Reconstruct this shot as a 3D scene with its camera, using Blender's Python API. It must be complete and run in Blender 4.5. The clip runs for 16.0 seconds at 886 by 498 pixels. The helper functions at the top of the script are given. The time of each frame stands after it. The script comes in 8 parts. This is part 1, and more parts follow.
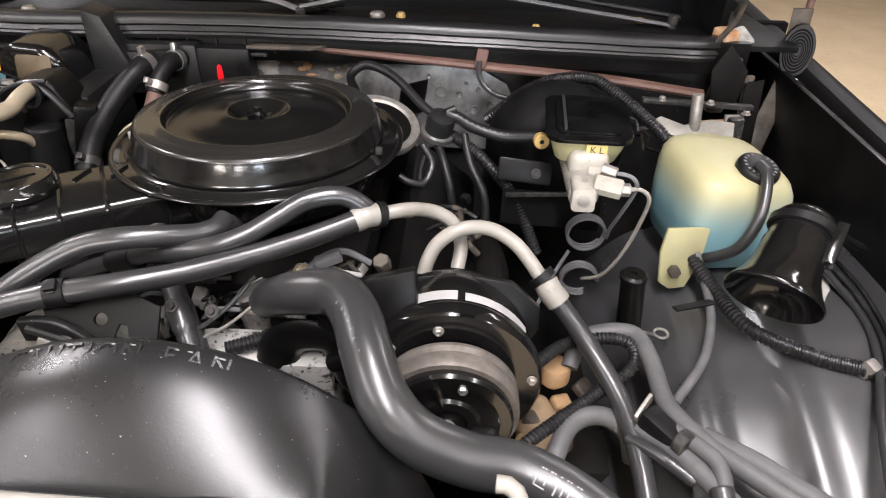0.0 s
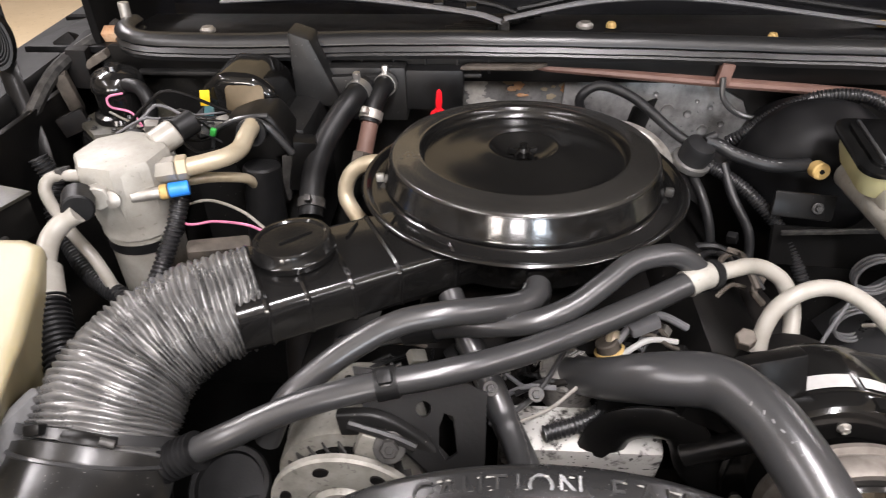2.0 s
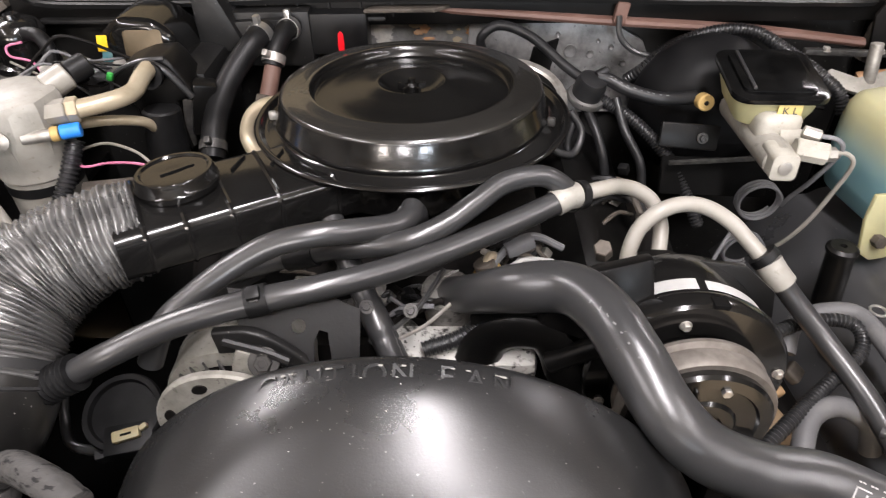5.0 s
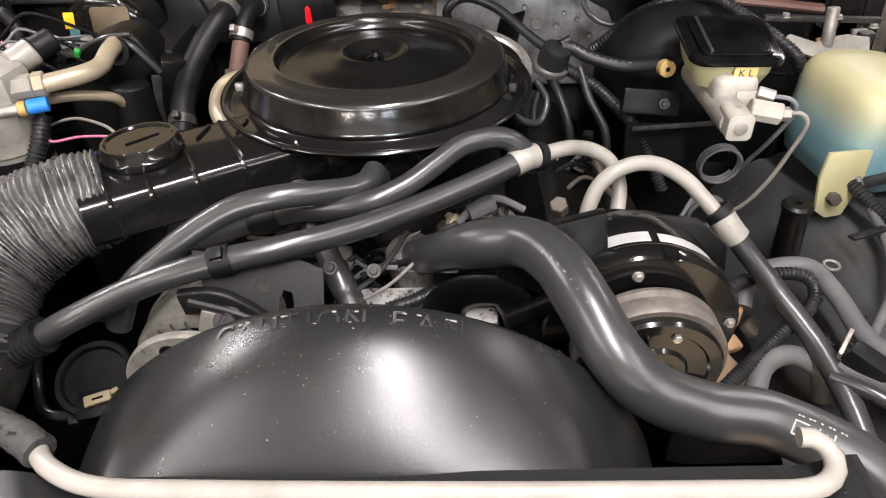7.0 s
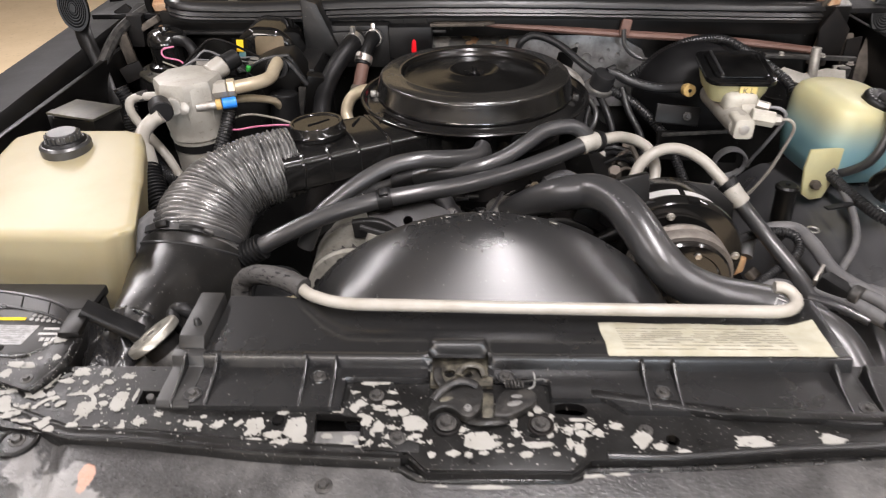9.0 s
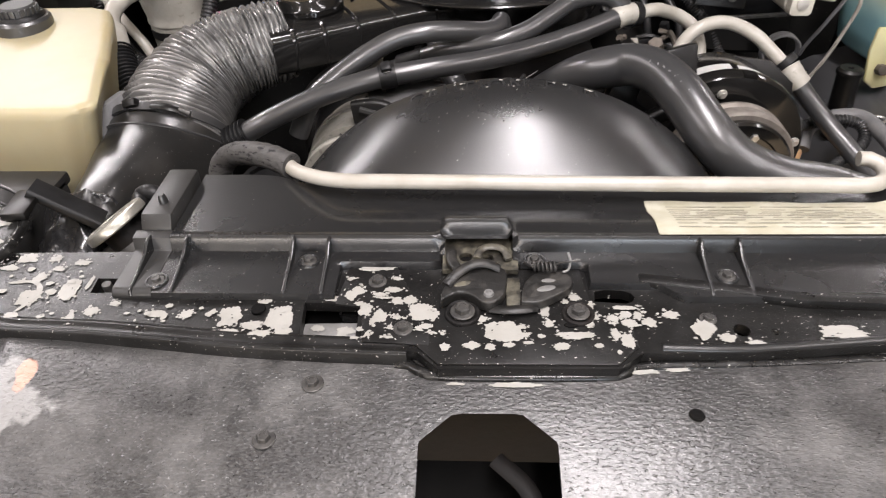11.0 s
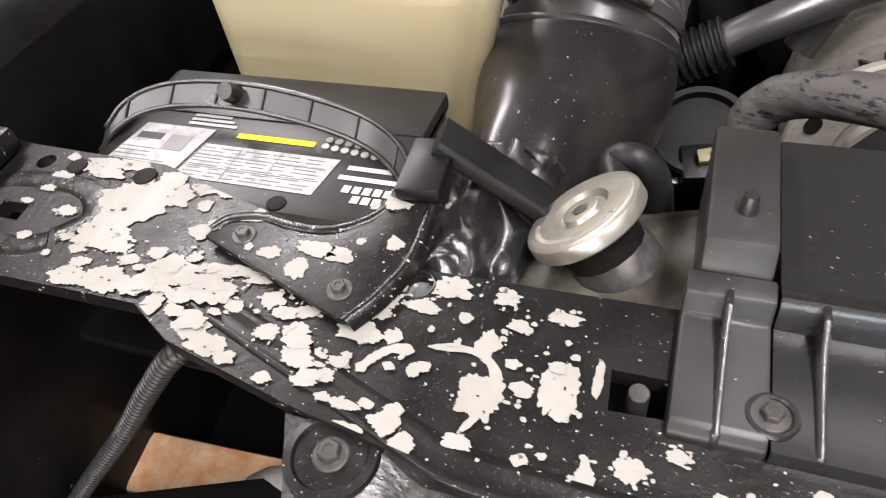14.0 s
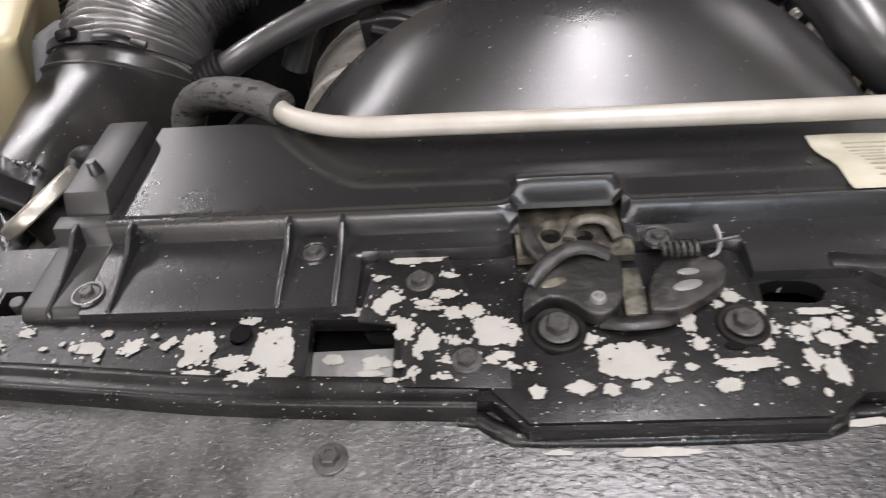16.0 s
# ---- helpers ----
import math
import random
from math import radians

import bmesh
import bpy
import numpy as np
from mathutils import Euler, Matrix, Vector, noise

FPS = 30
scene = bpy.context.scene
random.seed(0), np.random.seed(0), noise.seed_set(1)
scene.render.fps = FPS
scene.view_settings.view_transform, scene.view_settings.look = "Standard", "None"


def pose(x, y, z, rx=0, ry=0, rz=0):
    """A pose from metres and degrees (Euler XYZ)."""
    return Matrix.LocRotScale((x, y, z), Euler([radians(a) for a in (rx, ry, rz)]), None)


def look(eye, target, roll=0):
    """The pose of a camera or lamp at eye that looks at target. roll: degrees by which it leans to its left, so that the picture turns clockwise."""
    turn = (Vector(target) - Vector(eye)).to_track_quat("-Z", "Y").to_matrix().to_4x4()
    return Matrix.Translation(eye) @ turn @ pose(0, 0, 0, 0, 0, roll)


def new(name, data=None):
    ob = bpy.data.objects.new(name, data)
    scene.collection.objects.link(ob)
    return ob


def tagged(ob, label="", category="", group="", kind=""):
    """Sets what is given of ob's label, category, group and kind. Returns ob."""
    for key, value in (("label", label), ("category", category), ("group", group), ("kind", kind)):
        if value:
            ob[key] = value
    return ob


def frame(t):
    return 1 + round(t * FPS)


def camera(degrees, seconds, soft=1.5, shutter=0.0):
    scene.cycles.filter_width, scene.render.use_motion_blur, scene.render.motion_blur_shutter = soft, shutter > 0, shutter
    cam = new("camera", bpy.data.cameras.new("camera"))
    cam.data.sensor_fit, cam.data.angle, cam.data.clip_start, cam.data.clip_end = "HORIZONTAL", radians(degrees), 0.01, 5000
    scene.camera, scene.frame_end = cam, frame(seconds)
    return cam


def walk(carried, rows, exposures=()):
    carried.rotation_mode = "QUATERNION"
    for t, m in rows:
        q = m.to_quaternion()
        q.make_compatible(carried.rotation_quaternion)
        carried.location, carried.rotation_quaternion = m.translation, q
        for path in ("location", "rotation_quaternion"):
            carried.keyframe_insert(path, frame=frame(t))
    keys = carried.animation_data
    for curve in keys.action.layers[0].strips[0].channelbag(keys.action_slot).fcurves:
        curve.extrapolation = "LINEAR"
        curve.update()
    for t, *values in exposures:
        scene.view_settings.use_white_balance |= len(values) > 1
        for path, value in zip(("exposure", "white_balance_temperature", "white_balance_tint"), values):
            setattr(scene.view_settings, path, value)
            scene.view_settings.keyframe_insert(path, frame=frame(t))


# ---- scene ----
cam = camera(67.0, 16.0, soft=1.1, shutter=0.25)
PATH = [
    (0, (0.037, 0.09, 1.357), (-0.008, 1.745, 0.234), 1.3),
    (0.5, (-0.023, 0.125, 1.354), (-0.065, 1.778, 0.229), 0.7),
    (1, (-0.106, 0.185, 1.352), (-0.176, 1.829, 0.215), -0.2),
    (1.5, (-0.172, 0.203, 1.355), (-0.268, 1.837, 0.207), -0.8),
    (2, (-0.256, 0.197, 1.363), (-0.388, 1.825, 0.209), -1.2),
    (2.5, (-0.313, 0.184, 1.365), (-0.464, 1.806, 0.204), -1.2),
    (3, (-0.325, 0.179, 1.369), (-0.474, 1.796, 0.2), -0.8),
    (3.5, (-0.293, 0.181, 1.37), (-0.43, 1.796, 0.199), -0.6),
    (4, (-0.234, 0.179, 1.363), (-0.346, 1.79, 0.183), -0.6),
    (4.5, (-0.196, 0.164, 1.348), (-0.281, 1.766, 0.154), -1.0),
    (5, (-0.165, 0.156, 1.339), (-0.215, 1.738, 0.117), -1.2),
    (5.2, (-0.15, 0.156, 1.334), (-0.184, 1.727, 0.096), -1.3),
    (7.3, (-0.137, 0.11, 1.325), (-0.163, 1.676, 0.08), -1.9),
    (7.5, (-0.163, 0.077, 1.336), (-0.209, 1.659, 0.112), -2.3),
    (8, (-0.237, -0.004, 1.346), (-0.312, 1.608, 0.164), -2.4),
    (8.5, (-0.265, -0.078, 1.371), (-0.351, 1.561, 0.227), -1.8),
    (9, (-0.232, -0.157, 1.383), (-0.299, 1.497, 0.262), -1.1),
    (9.2, (-0.211, -0.19, 1.382), (-0.26, 1.468, 0.265), -0.8),
    (11.5, (-0.269, -0.046, 1.23), (-0.416, 1.456, -0.083), -3.4),
    (12, (-0.356, 0.029, 1.195), (-0.689, 1.46, -0.162), -5.8),
    (12.5, (-0.427, 0.093, 1.175), (-0.903, 1.452, -0.213), -7.1),
    (13, (-0.489, 0.124, 1.161), (-1.062, 1.404, -0.265), -8.7),
    (13.5, (-0.518, 0.127, 1.159), (-1.121, 1.379, -0.279), -9.1),
    (14, (-0.506, 0.12, 1.154), (-1.114, 1.369, -0.285), -10.1),
    (14.5, (-0.461, 0.104, 1.159), (-1.026, 1.384, -0.27), -10.8),
    (15, (-0.4, 0.075, 1.168), (-0.875, 1.409, -0.244), -10.7),
    (15.5, (-0.333, 0.055, 1.164), (-0.63, 1.448, -0.24), -8.3),
    (16, (-0.274, 0.035, 1.184), (-0.419, 1.464, -0.208), -6.2),
]
EXPOSURES = [(0.0, 0.22, 6500, 16), (2.0, 0.37, 6550, 16), (5.0, 0.27, 6550, 16), (7.5, 0.18, 6600, 16), (9.0, 0.04, 6600, 16), (11.5, 0.18, 6600, 16), (12.0, 0.23, 6700, 17), (14.0, 0.4, 6600, 16), (15.0, 0.34, 6500, 16), (15.5, 0.12, 6450, 16), (16.0, -0.04, 6450, 16)]
walk(cam, [(t, look(eye, target, roll)) for t, eye, target, roll in PATH], EXPOSURES)

# ---- world and light ----
world = bpy.data.worlds.new("garage_air")
scene.world = world
world.use_nodes = True
world.node_tree.nodes["Background"].inputs[0].default_value = (0.75, 0.8, 0.9, 1)
world.node_tree.nodes["Background"].inputs[1].default_value = 0.004


def strip_lamp(x, y, z, sx, sy, watts, colour):
    """A long ceiling strip lamp facing down, on the ceiling."""
    data = bpy.data.lights.new("strip_light", "AREA")
    data.shape, data.size, data.size_y = "RECTANGLE", sx, sy
    data.energy, data.color = watts, colour
    lamp = new("strip_light", data)
    lamp.matrix_world = pose(x, y, z)
    return lamp


# x, y, z, width, length, watts
STRIPS = [(0.05, -0.3, 2.9, 0.17, 2.6, 125), (1.8, -1.2, 2.9, 0.16, 2.4, 50), (-2.2, -1.2, 2.9, 0.16, 2.4, 55), (2.3, 3.2, 2.9, 0.2, 2.8, 60), (-2.5, 2.5, 2.9, 0.2, 2.8, 130)]
for sx_, sy_, sz_, wx, wy, watts in STRIPS:
    strip_lamp(sx_, sy_, sz_, wx, wy, watts, (1.0, 0.985, 0.985))
# daylight through the windows of the wall in front of the car
WINDOWS = [(-2.7, (1.0, 0.94, 0.84)), (-0.7, (1.0, 0.99, 0.97)), (1.3, (0.80, 0.92, 1.0))]
for wx_, wcol in WINDOWS:
    day = bpy.data.lights.new("window_daylight", "AREA")
    day.shape, day.size, day.size_y, day.energy, day.color = "RECTANGLE", 1.0, 1.5, 115, wcol
    new("window_daylight", day).matrix_world = pose(wx_, -5.93, 1.45, 90, 0, 0)

# ---- materials ----


def mat(name, colour, rough=0.5, metal=0.0, second=None, scale=40.0, mix=(0.4, 0.7), bump=0.0, bump_scale=200.0, pimple=0.0,
        coat=0.0, rough2=None, specks=0.0, speck_colour=(0.6, 0.58, 0.54), speck_scale=260.0, speck_cut=0.72, sss=0.0, spec=0.38, stretch=None, dust=1100.0):
    """A procedural surface: two colours by a coarse noise, a fine grain in the roughness, dust specks and a bump."""
    m = bpy.data.materials.new(name)
    m.use_nodes = True
    nt = m.node_tree
    n, l = nt.nodes, nt.links
    b = n["Principled BSDF"]
    tc = n.new("ShaderNodeTexCoord")
    src = tc.outputs["Object"]
    if stretch:
        mp = n.new("ShaderNodeMapping")
        mp.inputs["Scale"].default_value = stretch
        l.new(src, mp.inputs[0])
        src = mp.outputs[0]
    b.inputs["Metallic"].default_value = metal
    b.inputs["Specular IOR Level"].default_value = spec
    b.inputs["Coat Weight"].default_value = coat
    b.inputs["Coat Roughness"].default_value = 0.06
    if sss:
        b.inputs["Subsurface Weight"].default_value = sss
        b.inputs["Subsurface Radius"].default_value = (0.02, 0.014, 0.006)
        b.inputs["Subsurface Scale"].default_value = 1.0
    nz = n.new("ShaderNodeTexNoise")
    nz.inputs["Scale"].default_value = scale
    nz.inputs["Detail"].default_value = 8
    nz.inputs["Roughness"].default_value = 0.62
    l.new(src, nz.inputs["Vector"])
    rp = n.new("ShaderNodeMapRange")
    rp.inputs[1].default_value, rp.inputs[2].default_value = mix
    l.new(nz.outputs[0], rp.inputs[0])
    cm = n.new("ShaderNodeMix")
    cm.data_type = "RGBA"
    cm.inputs[6].default_value = (*colour, 1)
    cm.inputs[7].default_value = (*(second or tuple(min(1, c * 1.35 + 0.004) for c in colour)), 1)
    l.new(rp.outputs[0], cm.inputs[0])
    out = cm.outputs[2]
    fine = n.new("ShaderNodeTexNoise")
    fine.inputs["Scale"].default_value = speck_scale
    fine.inputs["Detail"].default_value = 2
    l.new(src, fine.inputs["Vector"])
    if specks:
        sp = n.new("ShaderNodeMapRange")
        sp.inputs[1].default_value, sp.inputs[2].default_value = speck_cut, speck_cut + 0.05
        sp.inputs[4].default_value = specks
        l.new(fine.outputs[0], sp.inputs[0])
        sm = n.new("ShaderNodeMix")
        sm.data_type = "RGBA"
        sm.inputs[7].default_value = (*speck_colour, 1)
        l.new(sp.outputs[0], sm.inputs[0])
        l.new(out, sm.inputs[6])
        out = sm.outputs[2]
    l.new(out, b.inputs["Base Color"])
    rr = n.new("ShaderNodeMapRange")
    rr.inputs[1].default_value, rr.inputs[2].default_value = 0.3, 0.75
    rr.inputs[3].default_value, rr.inputs[4].default_value = rough, rough2 if rough2 is not None else min(1, rough * 1.35)
    l.new(nz.outputs[0], rr.inputs[0])
    l.new(rr.outputs[0], b.inputs["Roughness"])
    if bump:
        bz = n.new("ShaderNodeTexNoise")
        bz.inputs["Scale"].default_value = bump_scale
        bz.inputs["Detail"].default_value = 5
        l.new(src, bz.inputs["Vector"])
        bp = n.new("ShaderNodeBump")
        bp.inputs["Strength"].default_value = bump
        bp.inputs["Distance"].default_value = 0.001
        height = bz.outputs[0]
        if pimple:
            grit = n.new("ShaderNodeTexNoise")
            grit.inputs["Scale"].default_value, grit.inputs["Detail"].default_value = dust, 1.0
            l.new(src, grit.inputs["Vector"])
            cut = n.new("ShaderNodeMapRange")
            cut.inputs[1].default_value, cut.inputs[2].default_value, cut.inputs[4].default_value = 0.62, 0.74, pimple
            l.new(grit.outputs[0], cut.inputs[0])
            add = n.new("ShaderNodeMath")
            l.new(height, add.inputs[0])
            l.new(cut.outputs[0], add.inputs[1])
            height = add.outputs[0]
        l.new(height, bp.inputs["Height"])
        l.new(bp.outputs[0], b.inputs["Normal"])
    return m


M = {
    "shroud": mat("satin_black_plastic", (0.0112, 0.0112, 0.0113), 0.24, second=(0.015, 0.015, 0.0151), specks=0.7, speck_scale=500, speck_cut=0.735, rough2=0.37, scale=5, bump=0.1, bump_scale=600, spec=0.6, pimple=1.3, dust=1400.0),
    "gloss": mat("gloss_black_enamel", (0.005, 0.0048, 0.0046), 0.12, coat=0.35, rough2=0.22, scale=7, bump=0.05, bump_scale=160),
    "lidtop": mat("lid_enamel", (0.0045, 0.0043, 0.004), 0.16, rough2=0.24, scale=5, coat=0.0, spec=0.5, bump=0.04, bump_scale=240),
    "black": mat("black_paint", (0.0035, 0.0034, 0.0033), 0.3, scale=14, second=(0.007, 0.0065, 0.006), spec=0.25, specks=0.2, speck_cut=0.75, bump=0.15),
    "wallpaint": mat("dusty_black_firewall_paint", (0.009, 0.0088, 0.0086), 0.4, scale=12, second=(0.024, 0.023, 0.022), mix=(0.45, 0.75), spec=0.35, bump=0.4, bump_scale=60, specks=0.3, speck_cut=0.72),
    "grime": mat("greasy_black_iron", (0.0045, 0.0042, 0.004), 0.55, scale=30, second=(0.010, 0.008, 0.007), spec=0.15, bump=0.5, bump_scale=120),
    # near-black, hardly specular: puts the shade of cavities and slots into the colour
    "void": mat("cavity_shade_black", (0.0025, 0.0024, 0.0023), 0.75, scale=20, second=(0.005, 0.0048, 0.0045), spec=0.08, bump=0.3),
    "rubber": mat("black_rubber_hose", (0.028, 0.028, 0.0287), 0.27, scale=7, second=(0.034, 0.034, 0.034), rough2=0.33, bump=0.08, bump_scale=600, specks=0.25, speck_cut=0.77, spec=0.75),
    "rubber_dull": mat("dull_black_rubber", (0.0055, 0.0055, 0.0057), 0.38, spec=0.25, scale=30, bump=0.2, bump_scale=400),
    "conduit": mat("split_loom_plastic", (0.012, 0.012, 0.0125), 0.3, scale=60),
    "duct": mat("wrinkled_duct_foil", (0.13, 0.128, 0.125), 0.22, scale=22, second=(0.22, 0.216, 0.21), rough2=0.38, bump=0.3, bump_scale=120, metal=0.5, spec=0.6),
    "cream_pipe": mat("painted_alloy_pipe", (0.305, 0.287, 0.255), 0.28, scale=25, second=(0.235, 0.219, 0.185), bump=0.05),
    "tan_pipe": mat("aged_alloy_pipe", (0.42, 0.36, 0.26), 0.3, metal=0.3, scale=25, second=(0.33, 0.265, 0.175), bump=0.1),
    "alloy": mat("cast_aluminium", (0.34, 0.325, 0.29), 0.42, metal=0.15, scale=26, second=(0.25, 0.236, 0.205), bump=0.3, bump_scale=240, rough2=0.58, specks=0.3, speck_colour=(0.09, 0.08, 0.06), speck_scale=120, speck_cut=0.66),
    "bright": mat("bright_steel", (0.62, 0.61, 0.59), 0.26, metal=0.9, scale=50, second=(0.45, 0.44, 0.42), bump=0.1),
    "zinc": mat("dull_zinc", (0.42, 0.40, 0.37), 0.42, metal=0.7, scale=60, second=(0.25, 0.23, 0.2), bump=0.2),
    "bolt": mat("blackened_bolt", (0.03, 0.029, 0.028), 0.36, metal=0.3, scale=90, second=(0.08, 0.076, 0.07), bump=0.3),
    "tank": mat("cream_translucent_plastic", (0.305, 0.267, 0.168), 0.38, scale=6, second=(0.27, 0.228, 0.135), sss=0.25, rough2=0.5, bump=0.06, bump_scale=60),
    "yellow": mat("yellow_label", (0.80, 0.50, 0.015), 0.5, scale=60),
    "white": mat("white_label", (0.40, 0.395, 0.385), 0.42, scale=50, second=(0.32, 0.315, 0.305)),
    "ink": mat("printed_ink", (0.05, 0.05, 0.05), 0.5, scale=60),
    "battlabel": mat("scuffed_battery_label", (0.30, 0.30, 0.298), 0.4, scale=120, second=(0.16, 0.158, 0.153), mix=(0.42, 0.72), bump=0.15, bump_scale=200),
    "greyink": mat("grey_print", (0.14, 0.14, 0.14), 0.5, scale=60),
    "sticker": mat("aged_paper_label", (0.29, 0.275, 0.205), 0.42, scale=55, second=(0.36, 0.345, 0.28), bump=0.08),
    "stickerink": mat("faded_print", (0.17, 0.16, 0.13), 0.5, scale=160, second=(0.27, 0.25, 0.19)),
    "red": mat("red_plastic", (0.75, 0.012, 0.02), 0.3, scale=40),
    "blue": mat("blue_plastic", (0.02, 0.20, 0.66), 0.35, scale=40),
    "pink": mat("pink_wire", (0.52, 0.16, 0.27), 0.4, scale=40),
    "orange": mat("tan_plastic", (0.40, 0.24, 0.12), 0.5, scale=40, second=(0.30, 0.20, 0.11)),
    "brass": mat("dull_brass_cap", (0.50, 0.34, 0.13), 0.5, metal=0.1, scale=60, second=(0.42, 0.28, 0.10)),
    "rod": mat("brown_primer_steel", (0.115, 0.062, 0.048), 0.5, scale=18, second=(0.17, 0.10, 0.08), bump=0.2),
    "galv": mat("bare_grey_steel", (0.24, 0.239, 0.236), 0.34, metal=0.25, scale=22, second=(0.07, 0.068, 0.066), mix=(0.38, 0.66), bump=0.3, bump_scale=60, specks=0.5, speck_colour=(0.02, 0.02, 0.02), speck_scale=130, speck_cut=0.66),
    "rust": mat("rusty_scale", (0.40, 0.19, 0.085), 0.8, scale=45, second=(0.52, 0.38, 0.25), bump=0.8, bump_scale=180),
    "sealer": mat("brushed_seam_sealer", (0.48, 0.465, 0.43), 0.6, scale=38, second=(0.22, 0.21, 0.20), bump=0.9, bump_scale=110),
    "apron": mat("apron_black_plastic", (0.036, 0.036, 0.037), 0.24, scale=9, second=(0.048, 0.048, 0.05), spec=0.9, rough2=0.42, specks=0.3, speck_cut=0.75, bump=0.08, bump_scale=40),
    "fender": mat("satin_fender_paint", (0.0042, 0.0041, 0.004), 0.4, scale=12, bump=0.1, spec=0.1),
    "support": mat("brushed_black_paint", (0.0055, 0.0053, 0.0051), 0.26, scale=35, second=(0.0105, 0.0102, 0.0098), rough2=0.42, specks=0.6, speck_scale=480, speck_cut=0.69, bump=0.2, bump_scale=260, pimple=0.9, spec=0.24, dust=900.0),
    "ridge": mat("worn_ridge_paint", (0.0045, 0.0044, 0.0042), 0.22, scale=60, second=(0.04, 0.039, 0.036), mix=(0.58, 0.78), rough2=0.38, bump=0.35, bump_scale=220, spec=0.35, specks=0.5, speck_scale=420, speck_cut=0.68),
    "primer": mat("bare_white_primer", (0.235, 0.230, 0.211), 0.45, scale=40, second=(0.20, 0.194, 0.173), bump=0.2, bump_scale=220, specks=0.9, speck_colour=(0.03, 0.028, 0.025), speck_scale=150, speck_cut=0.70),
    "liner": mat("hood_liner_fibre", (0.07, 0.068, 0.065), 0.8, scale=30, second=(0.05, 0.049, 0.046), bump=0.5, bump_scale=300, spec=0.2),
    # bright tan for the added reflector under the hood
    "tan_reflector": mat("tan_lid_reflector", (0.62, 0.50, 0.32), 0.5, scale=12, second=(0.54, 0.43, 0.27), bump=0.2),
    # tan base colour carries the room's reflection on the evaporator panel
    "tan_reflection": mat("painted_tan_reflection", (0.12, 0.092, 0.056), 0.34, metal=0.5, scale=16, second=(0.075, 0.056, 0.036), bump=0.15, bump_scale=40),
    "tarnish": mat("tarnished_tank_metal", (0.030, 0.028, 0.022), 0.34, metal=0.15, scale=34, second=(0.105, 0.098, 0.074), mix=(0.42, 0.68), rough2=0.55, bump=0.4, bump_scale=110, spec=0.5, specks=0.35, speck_colour=(0.17, 0.2, 0.15), speck_scale=90, speck_cut=0.70),
    "capmetal": mat("stamped_cap_metal", (0.42, 0.405, 0.36), 0.27, metal=0.75, scale=40, second=(0.24, 0.23, 0.195), bump=0.2, rough2=0.42),
    "castdirt": mat("dirty_cast_alloy", (0.22, 0.21, 0.195), 0.5, metal=0.2, scale=45, second=(0.05, 0.046, 0.04), bump=0.5, bump_scale=160, specks=0.6, speck_colour=(0.02, 0.018, 0.016), speck_scale=150, speck_cut=0.6),
    "tagyellow": mat("pale_yellow_tag", (0.55, 0.44, 0.16), 0.45, scale=40, second=(0.48, 0.38, 0.14)),
    "castgrey": mat("dirty_cast_housing", (0.28, 0.268, 0.238), 0.45, metal=0.2, scale=40, second=(0.17, 0.16, 0.138), bump=0.35, bump_scale=200, specks=0.4, speck_colour=(0.05, 0.045, 0.04), speck_scale=180, speck_cut=0.66),
    "green": mat("green_plastic", (0.03, 0.30, 0.05), 0.4, scale=40),
    "cover": mat("satin_black_cover", (0.010, 0.010, 0.0101), 0.24, second=(0.0135, 0.0135, 0.0135), specks=0.6, speck_scale=520, speck_cut=0.74, rough2=0.32, scale=5, bump=0.08, bump_scale=600, spec=0.52, pimple=0.7, dust=1400.0),
    "lidring": mat("satin_lid_paint", (0.013, 0.0122, 0.011), 0.2, scale=8, second=(0.02, 0.0188, 0.0168), rough2=0.3, spec=0.9, coat=0.5, bump=0.05, bump_scale=300),
    "latchblack": mat("greasy_latch_steel", (0.008, 0.0076, 0.007), 0.34, scale=70, second=(0.035, 0.032, 0.028), mix=(0.5, 0.75), rough2=0.6, bump=0.8, bump_scale=150),
    "elbow": mat("scuffed_matte_plastic", (0.009, 0.0088, 0.0084), 0.27, scale=14, second=(0.028, 0.0265, 0.024), mix=(0.45, 0.75), rough2=0.42, specks=0.6, speck_scale=460, speck_cut=0.72, bump=0.35, bump_scale=45, spec=0.6),
    "cracked": mat("cracked_grey_rubber", (0.045, 0.043, 0.041), 0.5, scale=330, second=(0.004, 0.0039, 0.0038), mix=(0.56, 0.61), rough2=0.7, bump=1.0, bump_scale=300, spec=0.3, stretch=(0.22, 0.5, 1.0)),
    "castwhite": mat("corroded_pale_alloy", (0.40, 0.39, 0.365), 0.5, metal=0.1, scale=34, second=(0.025, 0.022, 0.02), mix=(0.52, 0.60), bump=0.6, bump_scale=160, specks=0.9, speck_colour=(0.02, 0.018, 0.016), speck_scale=150, speck_cut=0.62),
    "dirty": mat("dirty_bracket_steel", (0.10, 0.085, 0.07), 0.6, metal=0.2, scale=30, second=(0.03, 0.025, 0.02), bump=0.6, bump_scale=150),
    "skirt": mat("lid_gloss_paint", (0.005, 0.0048, 0.0046), 0.1, rough2=0.24, scale=40, spec=0.8, coat=0.15, bump=0.35, bump_scale=70),
    "washerblue": mat("faded_blue_print", (0.08, 0.22, 0.25), 0.4, scale=60, second=(0.2, 0.3, 0.28)),
    "tape": mat("creased_black_tape", (0.014, 0.014, 0.0145), 0.22, scale=60, second=(0.05, 0.05, 0.051), mix=(0.55, 0.8), rough2=0.36, spec=0.6, bump=0.3, bump_scale=140),
